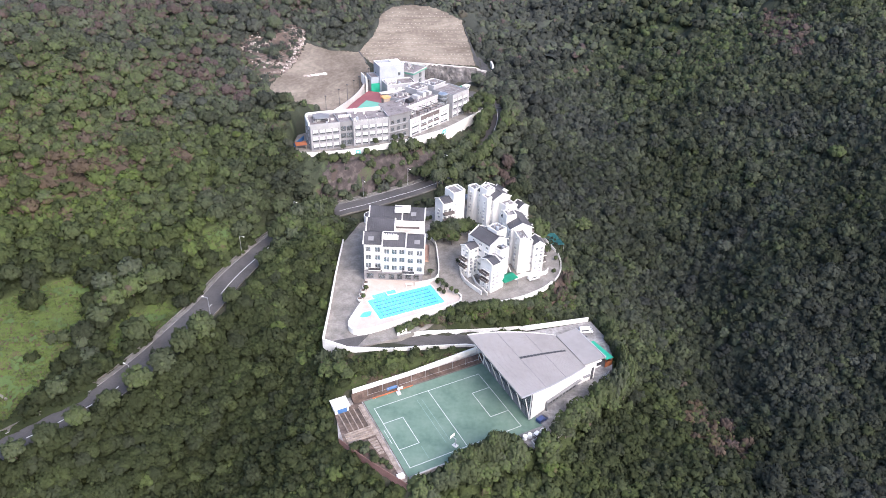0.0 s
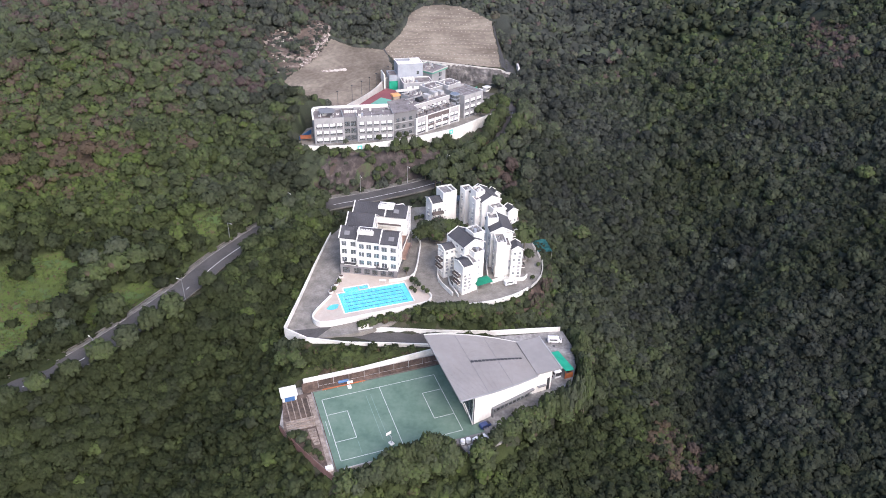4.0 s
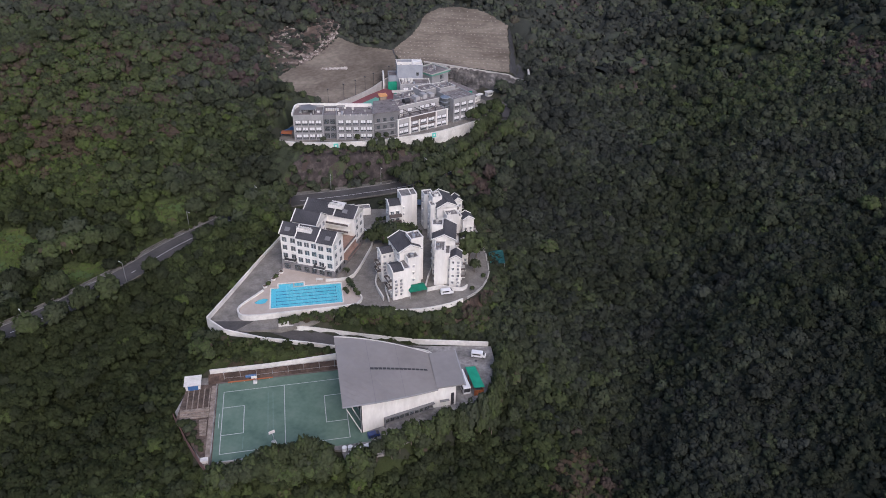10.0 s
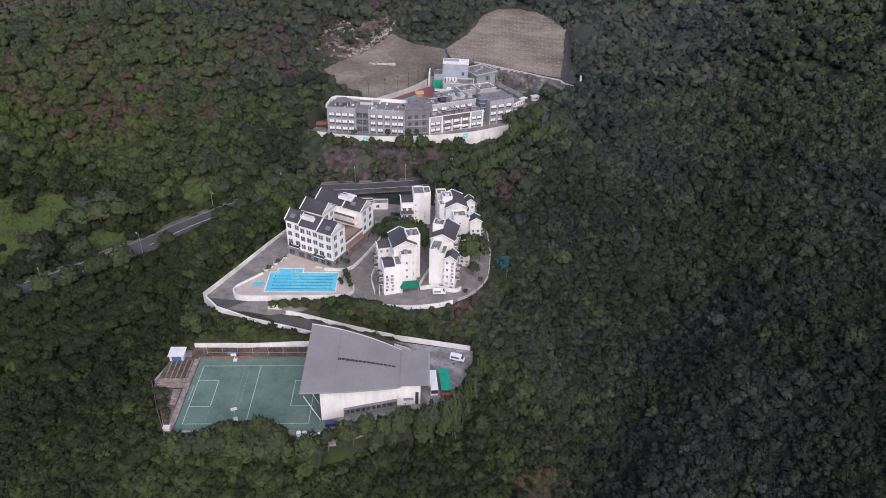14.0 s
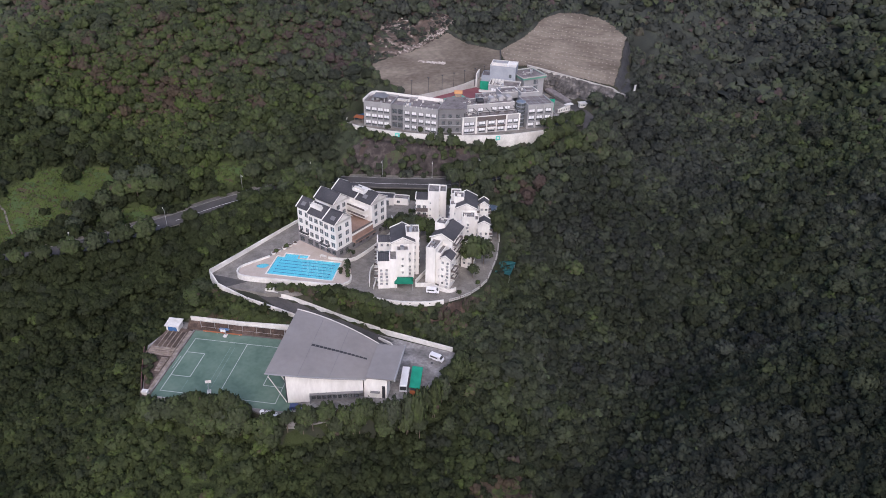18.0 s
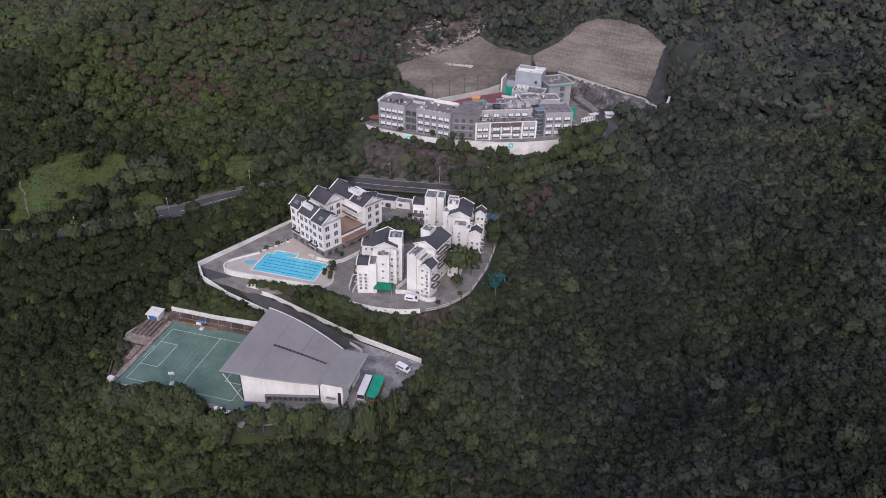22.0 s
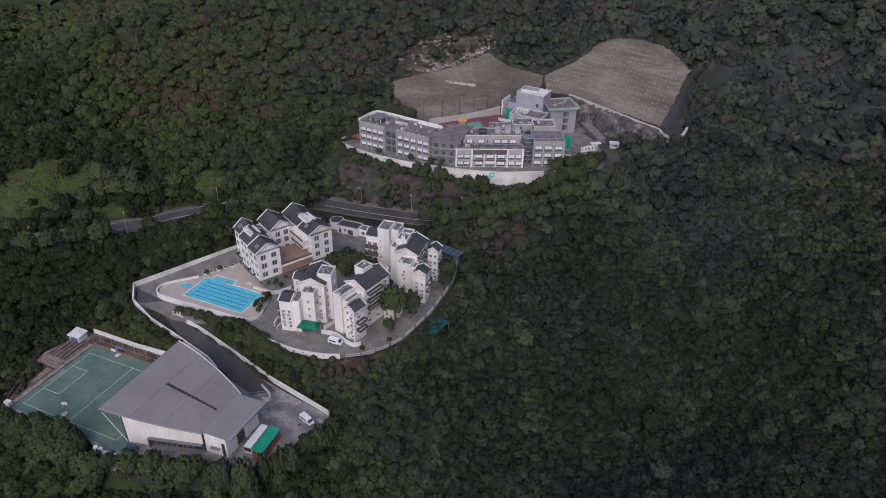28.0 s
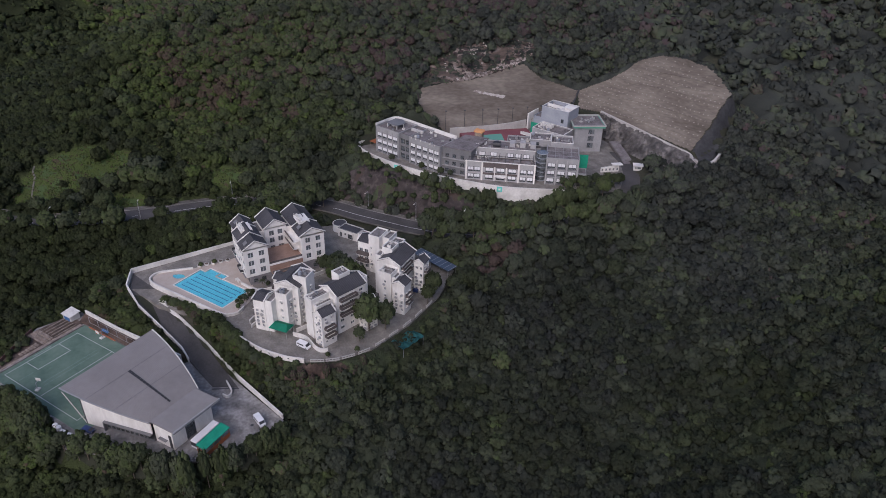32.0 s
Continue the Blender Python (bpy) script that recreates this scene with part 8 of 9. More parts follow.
def shrubs(x0, x1, y0, y1, step, lo, hi):
    """Low growth that closes the gaps between the trees and covers the banks."""
    x, y = scatter(x0, x1, y0, y1, step)
    ok = in_view(x, y) & (site_distance(x, y) > 0.7)
    x, y = x[ok], y[ok]
    r, meadow, (thin, brown) = rng.uniform(lo, hi, len(x)), in_clearing(x, y), scrubby(x, y)
    h = np.where(meadow, rng.uniform(0.25, 0.7, len(x)), rng.uniform(0.9, 2.1, len(x)) * (1 - 0.6 * thin))
    tint = np.where(thin > 0.4, brown, tree_tint(x, y) + 0.05)
    tint = np.where(inside(ROCK_SLOPE, x, y), rng.uniform(0.75, 1.15, len(x)), tint)
    tint = np.where(meadow, np.clip(0.72 + rng.normal(0, 0.06, len(x)), 0.6, 0.86), tint)
    ok = ~(inside(SCAR_AREA, x, y) & (rng.random(len(x)) > 0.2))
    return np.stack([x, y, r, h, tint], 1)[ok]


def tall_zone(x, y):
    """Where large broadleaf trees stand: below the road, in the left-hand valley and round the school."""
    d = edge_distance(ROAD_XY, x, y, False)
    z = np.clip(1.2 - d / 42, 0, 1) + 0.5 * np.clip((-40 - x) / 60, 0, 1) * (y > 180) + 0.45 * (y > 290) * (x < 60)
    return np.clip(z + 0.3 * soft_noise(x, y, 21, 4.0), 0.04, 0.9)


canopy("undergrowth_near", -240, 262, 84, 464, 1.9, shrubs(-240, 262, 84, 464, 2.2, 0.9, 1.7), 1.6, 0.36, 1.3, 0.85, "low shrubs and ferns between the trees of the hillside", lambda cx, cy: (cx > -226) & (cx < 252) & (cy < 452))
x, y = scatter(-228, 256, 84, 454, 6.2)
ok = rng.random(x.size) < tall_zone(x, y)
x, y = x[ok], y[ok]
r = rng.uniform(2.3, 4.4, len(x)) * (1 + 0.12 * soft_noise(x, y, 30, 2.0))
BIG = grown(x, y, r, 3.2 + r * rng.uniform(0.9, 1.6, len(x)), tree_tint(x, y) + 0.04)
forest("broadleaf_woodland", BIG, BROAD, "large rounded broadleaf trees in the valley and beside the road")
x, y = scatter(-130, 256, 84, 330, 3.0)
ok = rng.random(x.size) < 1.1 - 0.3 * tall_zone(x, y)
x, y = x[ok], y[ok]
r = rng.uniform(1.4, 2.8, len(x)) * (1 + 0.15 * soft_noise(x, y, 17, 2.0))
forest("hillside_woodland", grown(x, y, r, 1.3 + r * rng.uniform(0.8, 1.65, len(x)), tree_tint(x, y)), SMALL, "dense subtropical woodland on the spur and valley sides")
x, y = scatter(-128, -44, 100, 262, 2.7)
d = edge_distance(ROAD_XY, x, y, False)
ok = (d > 8.5) & (d < 27) & (y < np.interp(x, [-149, -119, -102, -92, -86, -77, -67, -47], [103, 137, 153, 169, 186, 216, 242, 265])) & (x > -114)
x, y, d = x[ok], y[ok], d[ok]
r = rng.uniform(1.9, 3.4, len(x))
rise = land(x, y) + 3.0 + r * rng.uniform(0.8, 1.5, len(x))
reach = np.interp(x, [-119, -102, -86, -77, -60], [3, 5, 7, 8.5, 10]) + rng.uniform(-4.5, 1.5, len(x)) - 0.4 * (d - 9)
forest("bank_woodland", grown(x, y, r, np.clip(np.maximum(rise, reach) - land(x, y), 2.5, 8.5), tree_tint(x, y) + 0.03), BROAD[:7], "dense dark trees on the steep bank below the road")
x, y = scatter(-230, 256, 88, 454, 3.5)
ok = ((y > 330) | (x < -130)) & (rng.random(x.size) < 1.05 - 0.3 * tall_zone(x, y))
x, y = x[ok], y[ok]
r = rng.uniform(1.7, 3.2, len(x)) * (1 + 0.15 * soft_noise(x, y, 17, 2.0))
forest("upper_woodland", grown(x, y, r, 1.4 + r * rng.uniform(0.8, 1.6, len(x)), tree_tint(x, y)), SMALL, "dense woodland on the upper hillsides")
x, y = scatter(-480, 330, 60, 560, 6.8)
x2, y2 = scatter(-420, 420, 560, 860, 9.0)
ok = in_view(x, y) & ~((x > -228) & (x < 254) & (y < 454))
x, y = x[ok], y[ok]
r = rng.uniform(2.8, 5.2, len(x))
x, y, r = np.concatenate([x, x2]), np.concatenate([y, y2]), np.concatenate([r, rng.uniform(4.5, 7.0, len(x2))])
# tussocks of tall grass in the clearing
x2, y2 = scatter(-147, -80, 144, 244, 1.05)
ok = in_clearing(x2, y2)
x2, y2 = x2[ok], y2[ok]
lush = np.where(inside(MEADOW, x2, y2), 0.74, 0.54) + 0.09 * soft_noise(x2, y2, 5, 1.0) + 0.05 * soft_noise(x2, y2, 1.9, 3.0) + rng.normal(0, 0.07, len(x2))
forest("meadow_tussocks", np.stack([x2, y2, rng.uniform(0.4, 0.95, len(x2)), rng.uniform(0.45, 1.1, len(x2)) * (1 + 0.4 * soft_noise(x2, y2, 4, 6.0)), np.clip(lush, 0.3, 0.86)], 1), REMOTE, "tall bright green grass and weeds in the clearing")
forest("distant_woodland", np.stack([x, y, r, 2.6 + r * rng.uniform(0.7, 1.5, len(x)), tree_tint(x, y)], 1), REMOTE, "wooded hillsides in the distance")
x, y = scatter(-800, 330, 60, 560, 9.0)
ok = ~((x > -226) & (x < 252) & (y < 452))
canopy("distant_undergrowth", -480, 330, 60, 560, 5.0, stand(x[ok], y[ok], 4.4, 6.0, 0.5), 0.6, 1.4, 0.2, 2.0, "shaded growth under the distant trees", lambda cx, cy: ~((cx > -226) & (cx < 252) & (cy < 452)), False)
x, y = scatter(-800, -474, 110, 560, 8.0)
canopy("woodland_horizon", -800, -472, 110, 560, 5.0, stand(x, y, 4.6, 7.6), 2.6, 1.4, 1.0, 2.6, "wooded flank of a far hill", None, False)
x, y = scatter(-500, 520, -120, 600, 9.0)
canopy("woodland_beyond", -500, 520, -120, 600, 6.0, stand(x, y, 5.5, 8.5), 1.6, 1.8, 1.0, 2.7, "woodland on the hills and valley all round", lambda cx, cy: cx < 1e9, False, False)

# single trees that stand free on the banks and in the courts
TREE_KINDS = []
for k in range(6):
    v, f, shade, nrm = crown(rng, int(rng.integers(40, 50)), rng.uniform(0.2, 0.25), 160, 0.08, rng.uniform(0.8, 1.0), -0.55)
    me = raw_mesh("crown", v + np.array((0, 0, 0.7)), f)
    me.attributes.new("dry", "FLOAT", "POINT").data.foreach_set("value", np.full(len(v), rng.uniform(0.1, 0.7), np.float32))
    me.attributes.new("tint", "FLOAT", "POINT").data.foreach_set("value", (rng.uniform(0.34, 0.66) + shade).astype(np.float32))
    me.polygons.foreach_set("use_smooth", np.ones(len(me.polygons), bool))
    me.normals_split_custom_set_from_vertices(nrm)
    me.materials.append(LEAVES)
    tb = bmesh.new()
    for (p, q, r0, r1) in (((0, 0, -0.3), (0.02, 0.01, 0.35), 0.07, 0.05), ((0.02, 0.01, 0.3), (0.3, 0.1, 0.75), 0.04, 0.02), ((0.02, 0.01, 0.32), (-0.25, 0.2, 0.8), 0.04, 0.02), ((0.02, 0.01, 0.33), (0.0, -0.28, 0.78), 0.035, 0.02)):
        p, q = Vector(p), Vector(q)
        rot = (q - p).to_track_quat("Z", "Y")
        a = [tb.verts.new(p + rot @ Vector((r0 * math.cos(i * 1.0472), r0 * math.sin(i * 1.0472), 0))) for i in range(6)]
        b = [tb.verts.new(q + rot @ Vector((r1 * math.cos(i * 1.0472), r1 * math.sin(i * 1.0472), 0))) for i in range(6)]
        for i in range(6):
            tb.faces.new((a[i], a[(i + 1) % 6], b[(i + 1) % 6], b[i]))
    tm = bpy.data.meshes.new("trunk")
    tb.to_mesh(tm)
    tb.free()
    tm.materials.append(BARK)
    TREE_KINDS.append((me, tm))


LIME = TREE_KINDS[0][0].copy()
LIME.name = "lime_crown"
LIME.attributes["tint"].data.foreach_set("value", np.full(len(LIME.vertices), 0.9, np.float32))


def tree(x, y, z, radius, label="rounded dark green broadleaf tree on the bank", group="trees on the banks", height=0.0):
    k = rng.integers(0, len(TREE_KINDS))
    me, tm = TREE_KINDS[k]
    h = height or radius * rng.uniform(1.6, 2.1) + 0.6
    t = thing("tree", Matrix.Translation((x, y, z)) @ Matrix.Rotation(rng.uniform(0, 6.28), 4, "Z"), label, "tree", group)
    part("trunk", tm, None, t, at=Matrix.Diagonal((radius, radius, max(0.6, h - radius * 0.5) / 0.8, 1)))
    part("crown", me, None, t, at=Matrix.Translation((0, 0, h - max(radius, h * 0.46) * 1.25)) @ Matrix.Diagonal((radius, radius, max(radius, h * 0.46), 1)))
    return t


def tall_row(a, b, n_, lo, hi, low, high, wobble, group):
    """Trees whose crowns reach a given height, however deep the bank on which they stand."""
    for i in range(n_):
        t = (i + 0.5) / n_
        x, y = a[0] + (b[0] - a[0]) * t + rng.uniform(-wobble, wobble), a[1] + (b[1] - a[1]) * t + rng.uniform(-wobble, wobble)
        z, r = float(land(np.array([x]), np.array([y]))[0]), rng.uniform(lo, hi)
        h = max(r * 1.2, rng.uniform(low, high) - z)
        tree(x, y, z, r, "leafy broadleaf tree rising beside the retaining wall", group, h)
        if h > 2.5 * r:
            dx, dy = rng.uniform(-1.8, 1.8, 2)
            if clear_of_sites(np.array([x + dx]), np.array([y + dy]))[0]:
                tree(x + dx, y + dy, float(land(np.array([x + dx]), np.array([y + dy]))[0]), r, "shorter leafy tree below the retaining wall", group, h * 0.62)


def tree_row(a, b, n_, lo, hi, wobble, group):
    for i in range(n_):
        t = (i + 0.5) / n_
        x, y = a[0] + (b[0] - a[0]) * t + rng.uniform(-wobble, wobble), a[1] + (b[1] - a[1]) * t + rng.uniform(-wobble, wobble)
        tree(x, y, float(land(np.array([x]), np.array([y]))[0]), rng.uniform(lo, hi), group=group)


tall_row((5, 202.2), (20, 205.6), 8, 1.6, 2.4, 7.0, 9.0, 0.6, "trees above the ramp")
tall_row((20, 204.6), (40, 212), 10, 1.6, 2.3, 4.0, 6.4, 0.6, "trees above the ramp")
tall_row((-9, 193.4), (5, 202.4), 9, 1.1, 1.6, 7.8, 9.0, 0.4, "trees above the ramp")
tree_row((8, 201.6), (48, 212.4), 14, 1.2, 2.0, 0.7, "trees above the ramp")
x, y = scatter(-14, 52, 188, 224, 2.3)
ok = inside(RAMP_BANK, x, y) & (edge_distance(RAMP_WALL, x, y, False) > 1.4) & (edge_distance(PLATEAU, x, y) > 1.2) & ~inside(OPEN_GROUND[3], x, y)
x, y = x[ok], y[ok]
r = rng.uniform(1.0, 2.1, len(x))
forest("bushes_above_ramp", np.stack([x, y, r, r * rng.uniform(1.2, 1.8, len(x)) + 0.4, np.clip(0.68 + rng.normal(0, 0.18, len(x)), 0.2, 1.05)], 1), BROAD, "olive-green bushes on the bank above the ramp")
x, y = scatter(-36, 15, 164, 192, 1.75)
ok = inside(BANK, x, y) & (edge_distance(BANK, x, y) > 0.5)
x, y = x[ok], y[ok]
r = rng.uniform(0.9, 1.9, len(x))
h = np.clip(np.interp(x, [-30, -17, -3.3, 9, 14], [8.4, 6.6, 4.7, 3.2, 2.4]) + rng.uniform(-1.8, 0.7, len(x)) - 0.25 * edge_distance([(-30, 179.4), (-17, 181.0), (-3.3, 185.6), (9, 189.6)], x, y, False) - land(x, y), 0.8, 3.4)
forest("bushes_below_ramp", np.stack([x, y, r, h, np.clip(0.84 + 0.14 * soft_noise(x, y, 4, 2.0) + rng.normal(0, 0.15, len(x)), 0.3, 1.15)], 1), BROAD, "olive and brownish bushes on the bank behind the court")
for x, y, r, h in ((-35.5, 172.5, 3.6, 7.5), (-33, 176, 3.0, 7.0), (-37.5, 177, 3.2, 7.0), (-31, 170, 2.6, 5.5), (-28.8, 168.2, 2.2, 4.2)):
    tree(x, y, float(land(np.array([x]), np.array([y]))[0]), r, "rounded fresh green tree at the corner of the bank", "trees below the ramp", h)
tall_row((-4, 130), (26, 145.8), 18, 2.8, 4.2, 0.5, 5.0, 1.2, "trees at the yard's edge")
tall_row((5, 137.2), (23.5, 146.8), 12, 2.0, 3.2, 3.0, 7.2, 0.7, "trees at the yard's edge")
tall_row((31, 145), (62, 180), 16, 2.6, 4.0, 2.0, 5.5, 1.2, "trees at the yard's edge")
tall_row((62, 182), (60, 208), 9, 2.0, 3.2, 2.0, 5.0, 1.0, "trees at the yard's edge")
for i in range(40, len(ROAD) - 2, 2):
    q, dd = ROAD[i], ROAD[i + 1] - ROAD[i - 1]
    nr = np.array((-dd[1], dd[0])) / np.hypot(dd[0], dd[1])
    hidden = q[0] > -8 or -64 < q[0] < -50
    for side, on in ((-1, hidden), (1, hidden and q[0] > -8)):
        if on:
            x, y = q[0] + nr[0] * side * rng.uniform(4.0, 6.0), q[1] + nr[1] * side * rng.uniform(4.0, 6.0)
            if clear_of_sites(np.array([x]), np.array([y]))[0]:
                tree(x, y, float(land(np.array([x]), np.array([y]))[0]), rng.uniform(2.8, 4.0), "spreading roadside tree overhanging the hill road", "roadside trees", rng.uniform(7, 10))
for i in range(6, len(ROAD) - 70, 4):
    q, dd = ROAD[i], ROAD[i + 1] - ROAD[i - 1]
    nr = np.array((-dd[1], dd[0])) / np.hypot(dd[0], dd[1])
    for side in (-1, 1):
        if rng.random() < ((0.95 if q[1] < 186 else 0.5 if q[1] < 205 else 0.0 if q[1] < 226 else 0.8) if side < 0 else 0.3):
            r = rng.uniform(3.2, 5.2)
            away = (5.0 if side < 0 else 8.2) + r * 0.6
            x, y = q[0] + nr[0] * side * away, q[1] + nr[1] * side * away
            tree(x, y, float(land(np.array([x]), np.array([y]))[0]), r, "spreading roadside tree overhanging the hill road", "roadside trees", r + rng.uniform(2.4, 4.2))
for x, y, r, h in ((-63, 247, 4.2, 9.5), (-59.5, 252, 4.6, 10.5), (-56, 256.5, 4.2, 10), (-52.5, 260.5, 4.4, 9.5), (-48.5, 263.5, 3.6, 8.0), (-66, 241, 4.0, 8.5), (-60, 245, 4.4, 9.0), (-54, 251, 4.4, 8.6), (-49.5, 256.5, 4.0, 8.4)):
    tree(x, y, float(land(np.array([x]), np.array([y]))[0]), r, "large rounded tree hiding a bend of the road", "roadside trees", h)
for x, y, r, h in ((-111, 171, 4.2, 7), (-115, 177, 3.4, 5.5), (-113.5, 187, 4.4, 8), (-112, 194, 4.6, 8.5), (-107, 199, 4.8, 9), (-116, 199, 4.4, 8), (-101.5, 204.5, 4.4, 8.5), (-96.5, 209.5, 4.2, 8), (-110, 206, 4.8, 9), (-113, 164, 4.0, 6.5), (-108, 168, 3.8, 6.5), (-121.5, 178, 2.6, 3.2), (-124.5, 176, 2.2, 2.8)):
    tree(x, y, float(land(np.array([x]), np.array([y]))[0]), r, "spreading dark green tree at the edge of the clearing", "trees round the clearing", h)
for u, v, r, h in ((-11.5, -12.6, 1.5, 1.9), (-9.6, -12.4, 1.3, 1.5), (-8.2, -13.6, 1.4, 1.7), (-9.3, -15.2, 1.5, 2.0), (-7.6, -17.0, 1.2, 1.4), (-7.9, -19.4, 1.4, 1.8), (-6.2, -20.6, 1.0, 1.1), (-5.2, -23.4, 0.9, 1.0), (-5.3, -21.6, 0.8, 0.9)):
    p = court_m @ Vector((u, v, 0.05))
    tree(p.x, p.y, 0.05, r, "low leafy bush growing in the vegetable garden", "bushes in the garden", h)
WALL_FOOT = [(-66, 287.2), (-55, 288.4), (-40, 293.8), (-24, 302.6), (-11, 312.6), (-1, 322.4)]
for lo, hi, count, tops in ((0.05, 0.5, 4, (24, 26.5)), (0.9, 1.35, 5, (25.5, 28.5)), (2.3, 2.6, 3, (25, 27)), (2.85, 3.75, 13, (25.5, 29.5)), (4.3, 4.95, 7, (24, 27))):
    for i in range(count):
        t = lo + (hi - lo) * (i + rng.random()) / count
        k, r = int(t), rng.uniform(1.2, 2.6)
        x, y = np.array(WALL_FOOT[k]) * (1 - t + k) + np.array(WALL_FOOT[k + 1]) * (t - k) + rng.uniform(-0.6, 0.6, 2)
        y -= r * 0.6 + rng.uniform(0, 1.6)
        z = float(land(np.array([x]), np.array([y]))[0])
        tree(x, y, z, r, "slender leafy tree against the white retaining wall", "trees at the school wall", max(r * 1.4, rng.uniform(*tops) - z))
for x, y, r, h in ((-3.4, 246.5, 3.4, 6.6), (0, 249, 4.2, 8.0), (3.4, 250.6, 4.2, 8.4), (-2.6, 251.4, 3.6, 7.0), (6.6, 252, 4.0, 8.0), (10, 254, 3.4, 7.0), (3.2, 246.6, 3.2, 6.2), (13.4, 251.4, 2.8, 6.4), (16, 247.5, 2.4, 5.6)):
    tree(x, y, 8.2, r, "broad dark green tree in the villas' forecourt", "forecourt trees", h)
for x, y, r, h in ((36.8, 245.6, 5.2, 12.0), (38.6, 250.8, 4.0, 9.6), (29.4, 274.4, 3.6, 9.0), (32.4, 270.6, 2.8, 7.0), (23.5, 249.5, 2.2, 6.0), (22, 253, 2.2, 6.0), (40.5, 240.5, 2.2, 5.0)):
    tree(x, y, 8.2, r, "tall leafy green tree beside the villas' drive", "drive trees", h)
for x, y in ((1.6, 214.4), (3.4, 212.2), (0.2, 216.4), (-1.6, 217.6), (5.2, 210.6), (-27.6, 211), (-28, 206)):
    tree(x, y, 8.4, 0.9, "small clipped ornamental shrub by the pool", "pool shrubs")
for x, y, r in ((-33, 303.5, 1.5), (-24.5, 308, 1.7), (-47, 296.2, 1.4), (-21.5, 311, 1.4), (12.5, 347, 2.4), (15, 353, 2.6), (16.5, 360, 2.8), (13.5, 357, 2.4), (18.5, 367, 2.6), (10, 351.5, 2.0), (15, 366, 2.2), (8.5, 347.6, 1.9), (11.5, 354.6, 2.3), (12.6, 361.5, 2.2), (16.8, 371, 2.4), (10.5, 364, 1.7)):
    tree(x, y, 26.0, r, "small green tree on the school platform", "school trees")
for x, y, r in ((44.5, 219, 1.5), (46.8, 221.5, 1.2), (47.6, 226, 1.5), (43, 216.6, 1.2), (49.6, 229.5, 1.2), (48.8, 238, 1.3)):
    t = tree(x, y, float(land(np.array([x]), np.array([y]))[0]), r, "small lime-green shrub on the earth bank", "lime-green shrubs")
    t.children[1].data = LIME


def palm(x, y, z, h, turn):
    """A small fan palm: a ringed trunk under drooping fronds, each a part."""
    t = thing("palm_tree", Matrix.Translation((x, y, z)) @ Matrix.Rotation(turn, 4, "Z"), "small palm with drooping green fronds by the pool", "palm", "pool palms")
    part("trunk", cylinder(0.14, 0.1, h, 8), BARK, t)
    for k in range(13):
        a = k * 2.4
        rise = 0.5 + 0.5 * ((k * 7) % 5) / 4
        b = bmesh.new()
        prev = None
        for i in range(5):
            u = i / 4
            r, zz, w = 1.7 * u, h + rise * u * 1.3 - 1.7 * u * u, 0.28 * (1 - u) + 0.04
            c, s_ = math.cos(a), math.sin(a)
            row = [b.verts.new((r * c - d * w * s_, r * s_ + d * w * c, zz - 0.1 * abs(d))) for d in (-1, 0, 1)]
            if prev:
                for d in range(2):
                    b.faces.new((prev[d], prev[d + 1], row[d + 1], row[d]))
            prev = row
        bmesh.ops.solidify(b, geom=b.faces[:], thickness=0.03)
        part("frond", b, FROND, t)


for x, y, h in ((-0.4, 215.8, 3.2), (0.9, 214.0, 2.6), (-4.6, 222.4, 3.0)):
    palm(x, y, 8.5, h, x)
pot_rng = random.Random(3)
for k, (x, y) in enumerate(((8.2, 230.6), (7.0, 231.8), (9.4, 229.4), (10.6, 228.0), (5.6, 233.2), (32.4, 254.4), (30.4, 259.2), (33.6, 252.6), (44.6, 237.8), (42.7, 228.4), (-4.8, 224.4), (-1.8, 217.9), (-7.4, 266.0), (-6.0, 267.2), (-8.6, 265.0), (-1.0, 213.0), (0.6, 211.4))):
    pt = thing("potted_plant", Matrix.Translation((x, y, 8.2)), "leafy shrub in a grey tub beside the houses", "potted plant", "potted plants")
    part("tub", cylinder(0.4, 0.5, 0.6, 12), GREY_TILE, pt)
    part("foliage", TREE_KINDS[k % 6][0], None, pt, at=Matrix.Translation((0, 0, 0.3)) @ Matrix.Diagonal((0.9, 0.9, 0.9 + 0.5 * pot_rng.random(), 1)))
for k, (x, y) in enumerate(((34, 188.5), (41.5, 183), (49, 190), (52, 200), (47.6, 176.4))):
    mh = thing("manhole_cover", Matrix.Translation((x, y, 0.0)), "dark iron manhole cover set in the yard", "manhole cover", "manhole covers")
    part("cover", cylinder(0.5, 0.5, 0.02, 16), DARK, mh)
    part("rim", cylinder(0.62, 0.62, 0.012, 16), GREY_TILE, mh)
gut = thing("yard_gutter", Matrix(), "dark drain gutter across the foot of the ramp", "drain", kind="structure")
part("grating", prism([(30.6, 193.6), (31.0, 193.5), (34.7, 201.0), (34.3, 201.2)], -0.02, 0.07), DARK, gut)
yr = thing("yard_railing", Matrix(), "low steel railing along the edge of the yard", "railing")
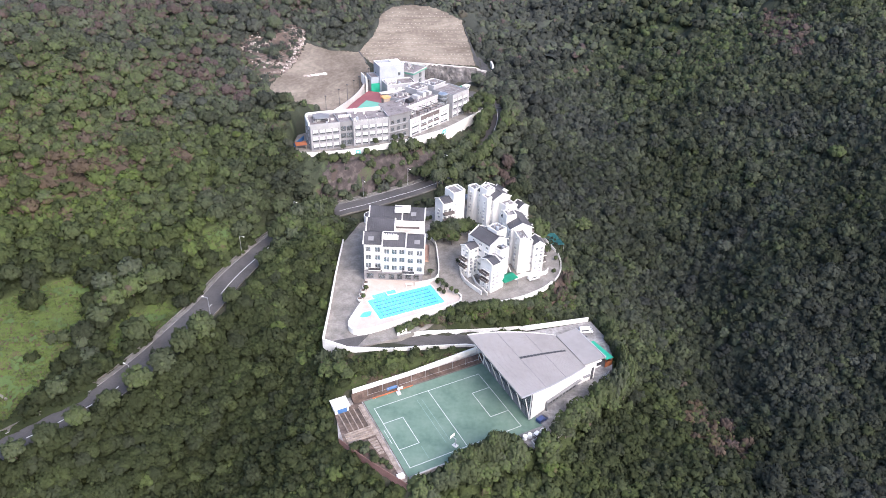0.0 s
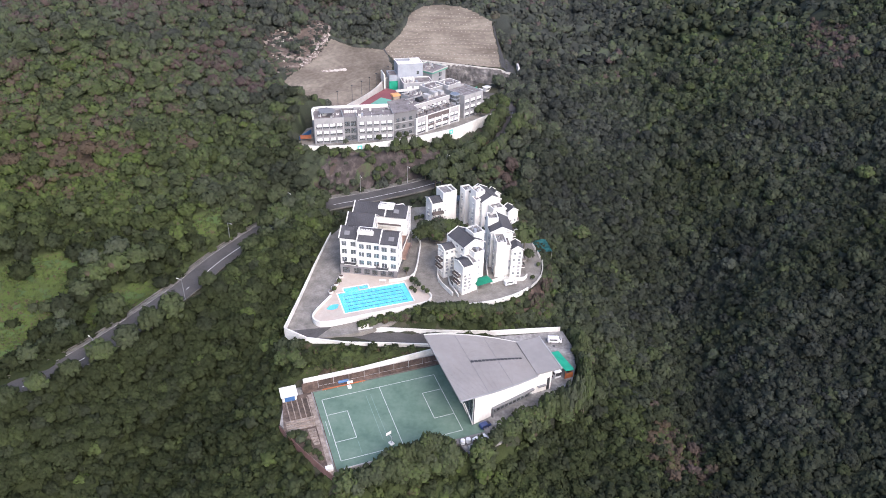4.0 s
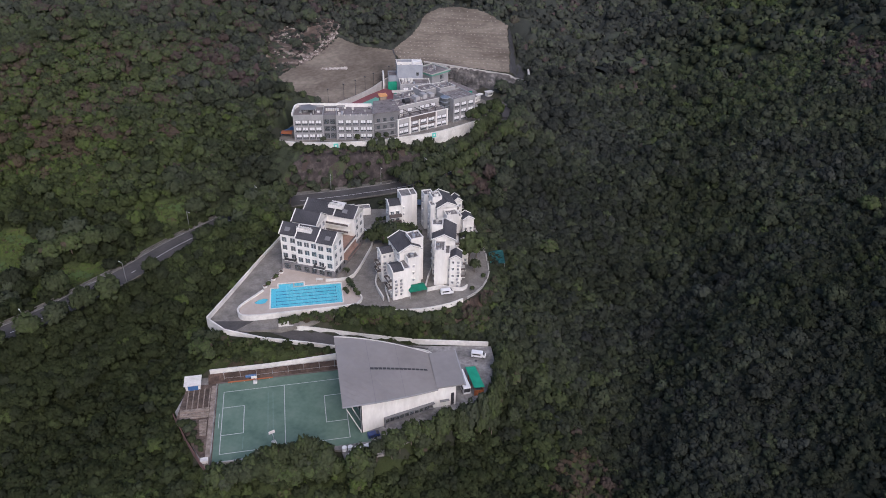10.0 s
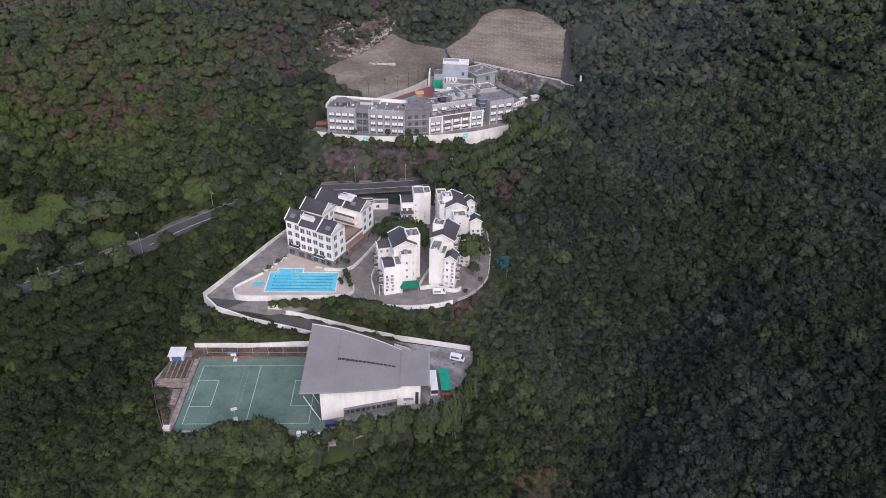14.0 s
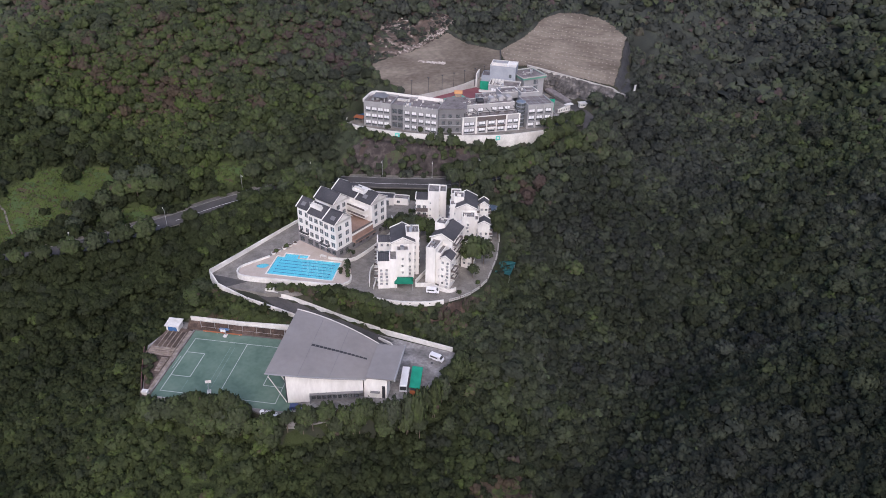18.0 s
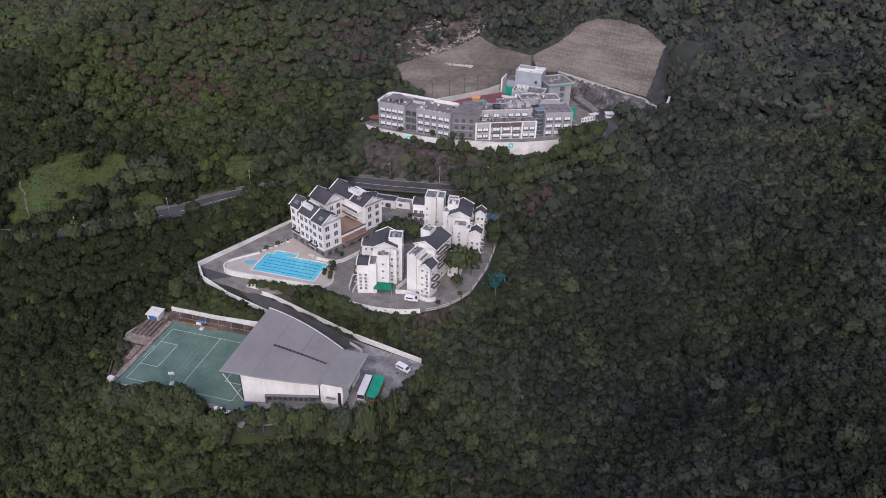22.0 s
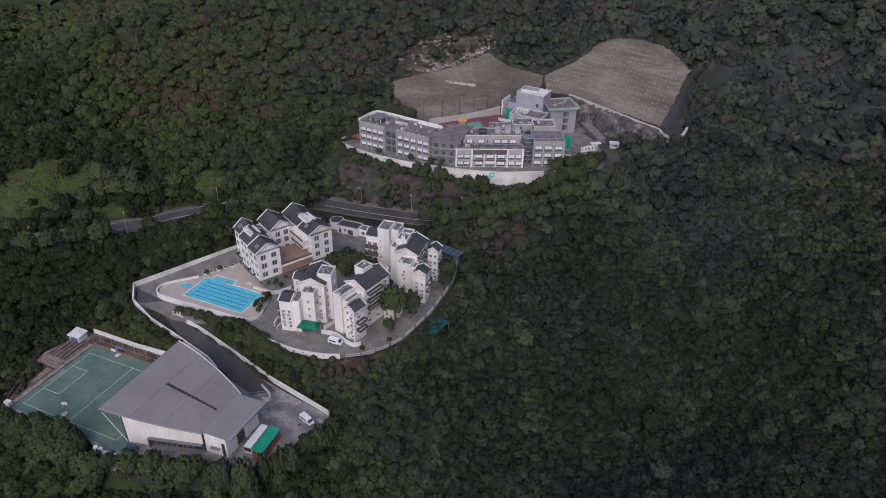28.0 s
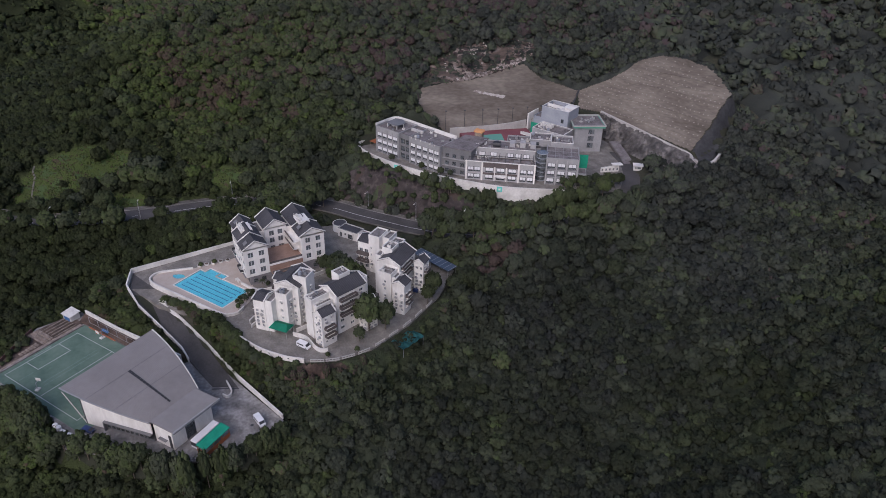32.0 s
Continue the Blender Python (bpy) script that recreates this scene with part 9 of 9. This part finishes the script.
for k in range(15):
    t = k / 14
    x, y = 46 + 12 * t, 164.5 + 18.5 * t
    part("post", box(x - 0.05, x + 0.05, y - 0.05, y + 0.05, 0, 1.1), STEEL, yr)
for z in (0.55, 1.05):
    part("rail", strip([np.array((46, 164.5, z)), np.array((52, 173.75, z)), np.array((58, 183, z))], 0.04, -0.04, 0.06, 0.0), STEEL, yr)

for k in range(120):
    x, y = rng.uniform(-54, -5), rng.uniform(272, 314)
    if inside(ROCK_SLOPE, np.array(x), np.array(y)) and edge_distance(ROAD_XY, np.array(x), np.array(y), False) > 8.6:
        tree(x, y, float(land(np.array([x]), np.array([y]))[0]), rng.uniform(0.7, 2.1), "scraggy shrub on the rocky slope", "shrubs on the rocky slope")
x, y = scatter(-113, -77, 335, 404, 1.7)
ok = inside(SCAR_AREA, x, y) & (soft_noise(x, y, 5.2, 1.0) + 0.5 * soft_noise(x, y, 2.1, 2.0) > -0.12)
x, y = x[ok], y[ok]
r = rng.uniform(0.5, 1.5, len(x))
forest("landslip_scrub", np.stack([x, y, r, r * rng.uniform(0.8, 1.6, len(x)), np.where(rng.random(len(x)) < 0.25, 1.0, tree_tint(x, y) - 0.05)], 1), SMALL, "dark scrub and rust-brown weeds growing over the landslip")
V, F, n = [], [], 0
for k in range(420):
    t = rng.random()
    if k % 3:
        x, y = -84.5 + 4.5 * t + rng.normal(0, 0.7), 350 + 48 * t + rng.normal(0, 1.0)
    elif k % 2:
        x, y = -104 + rng.normal(0, 2.2), 372 + rng.normal(0, 6)
    else:
        x, y = rng.uniform(-110, -80), rng.uniform(340, 400)
    if not inside(SCAR_AREA, np.array(x), np.array(y)):
        continue
    z = float(land(np.array([x]), np.array([y]))[0]) + 0.5
    V.append(ICO_V * rng.uniform(0.6, 1.3, (12, 3)) * rng.uniform(0.25, 0.8) + np.array((x, y, z)))
    F.append(ICO_F + n)
    n += 12
me = raw_mesh("boulders", np.concatenate(V), np.concatenate(F))
me.materials.append(RUBBLE)
tagged(new("boulders", me), "pale tumbled boulders lying on the landslip", "boulders", kind="stuff")
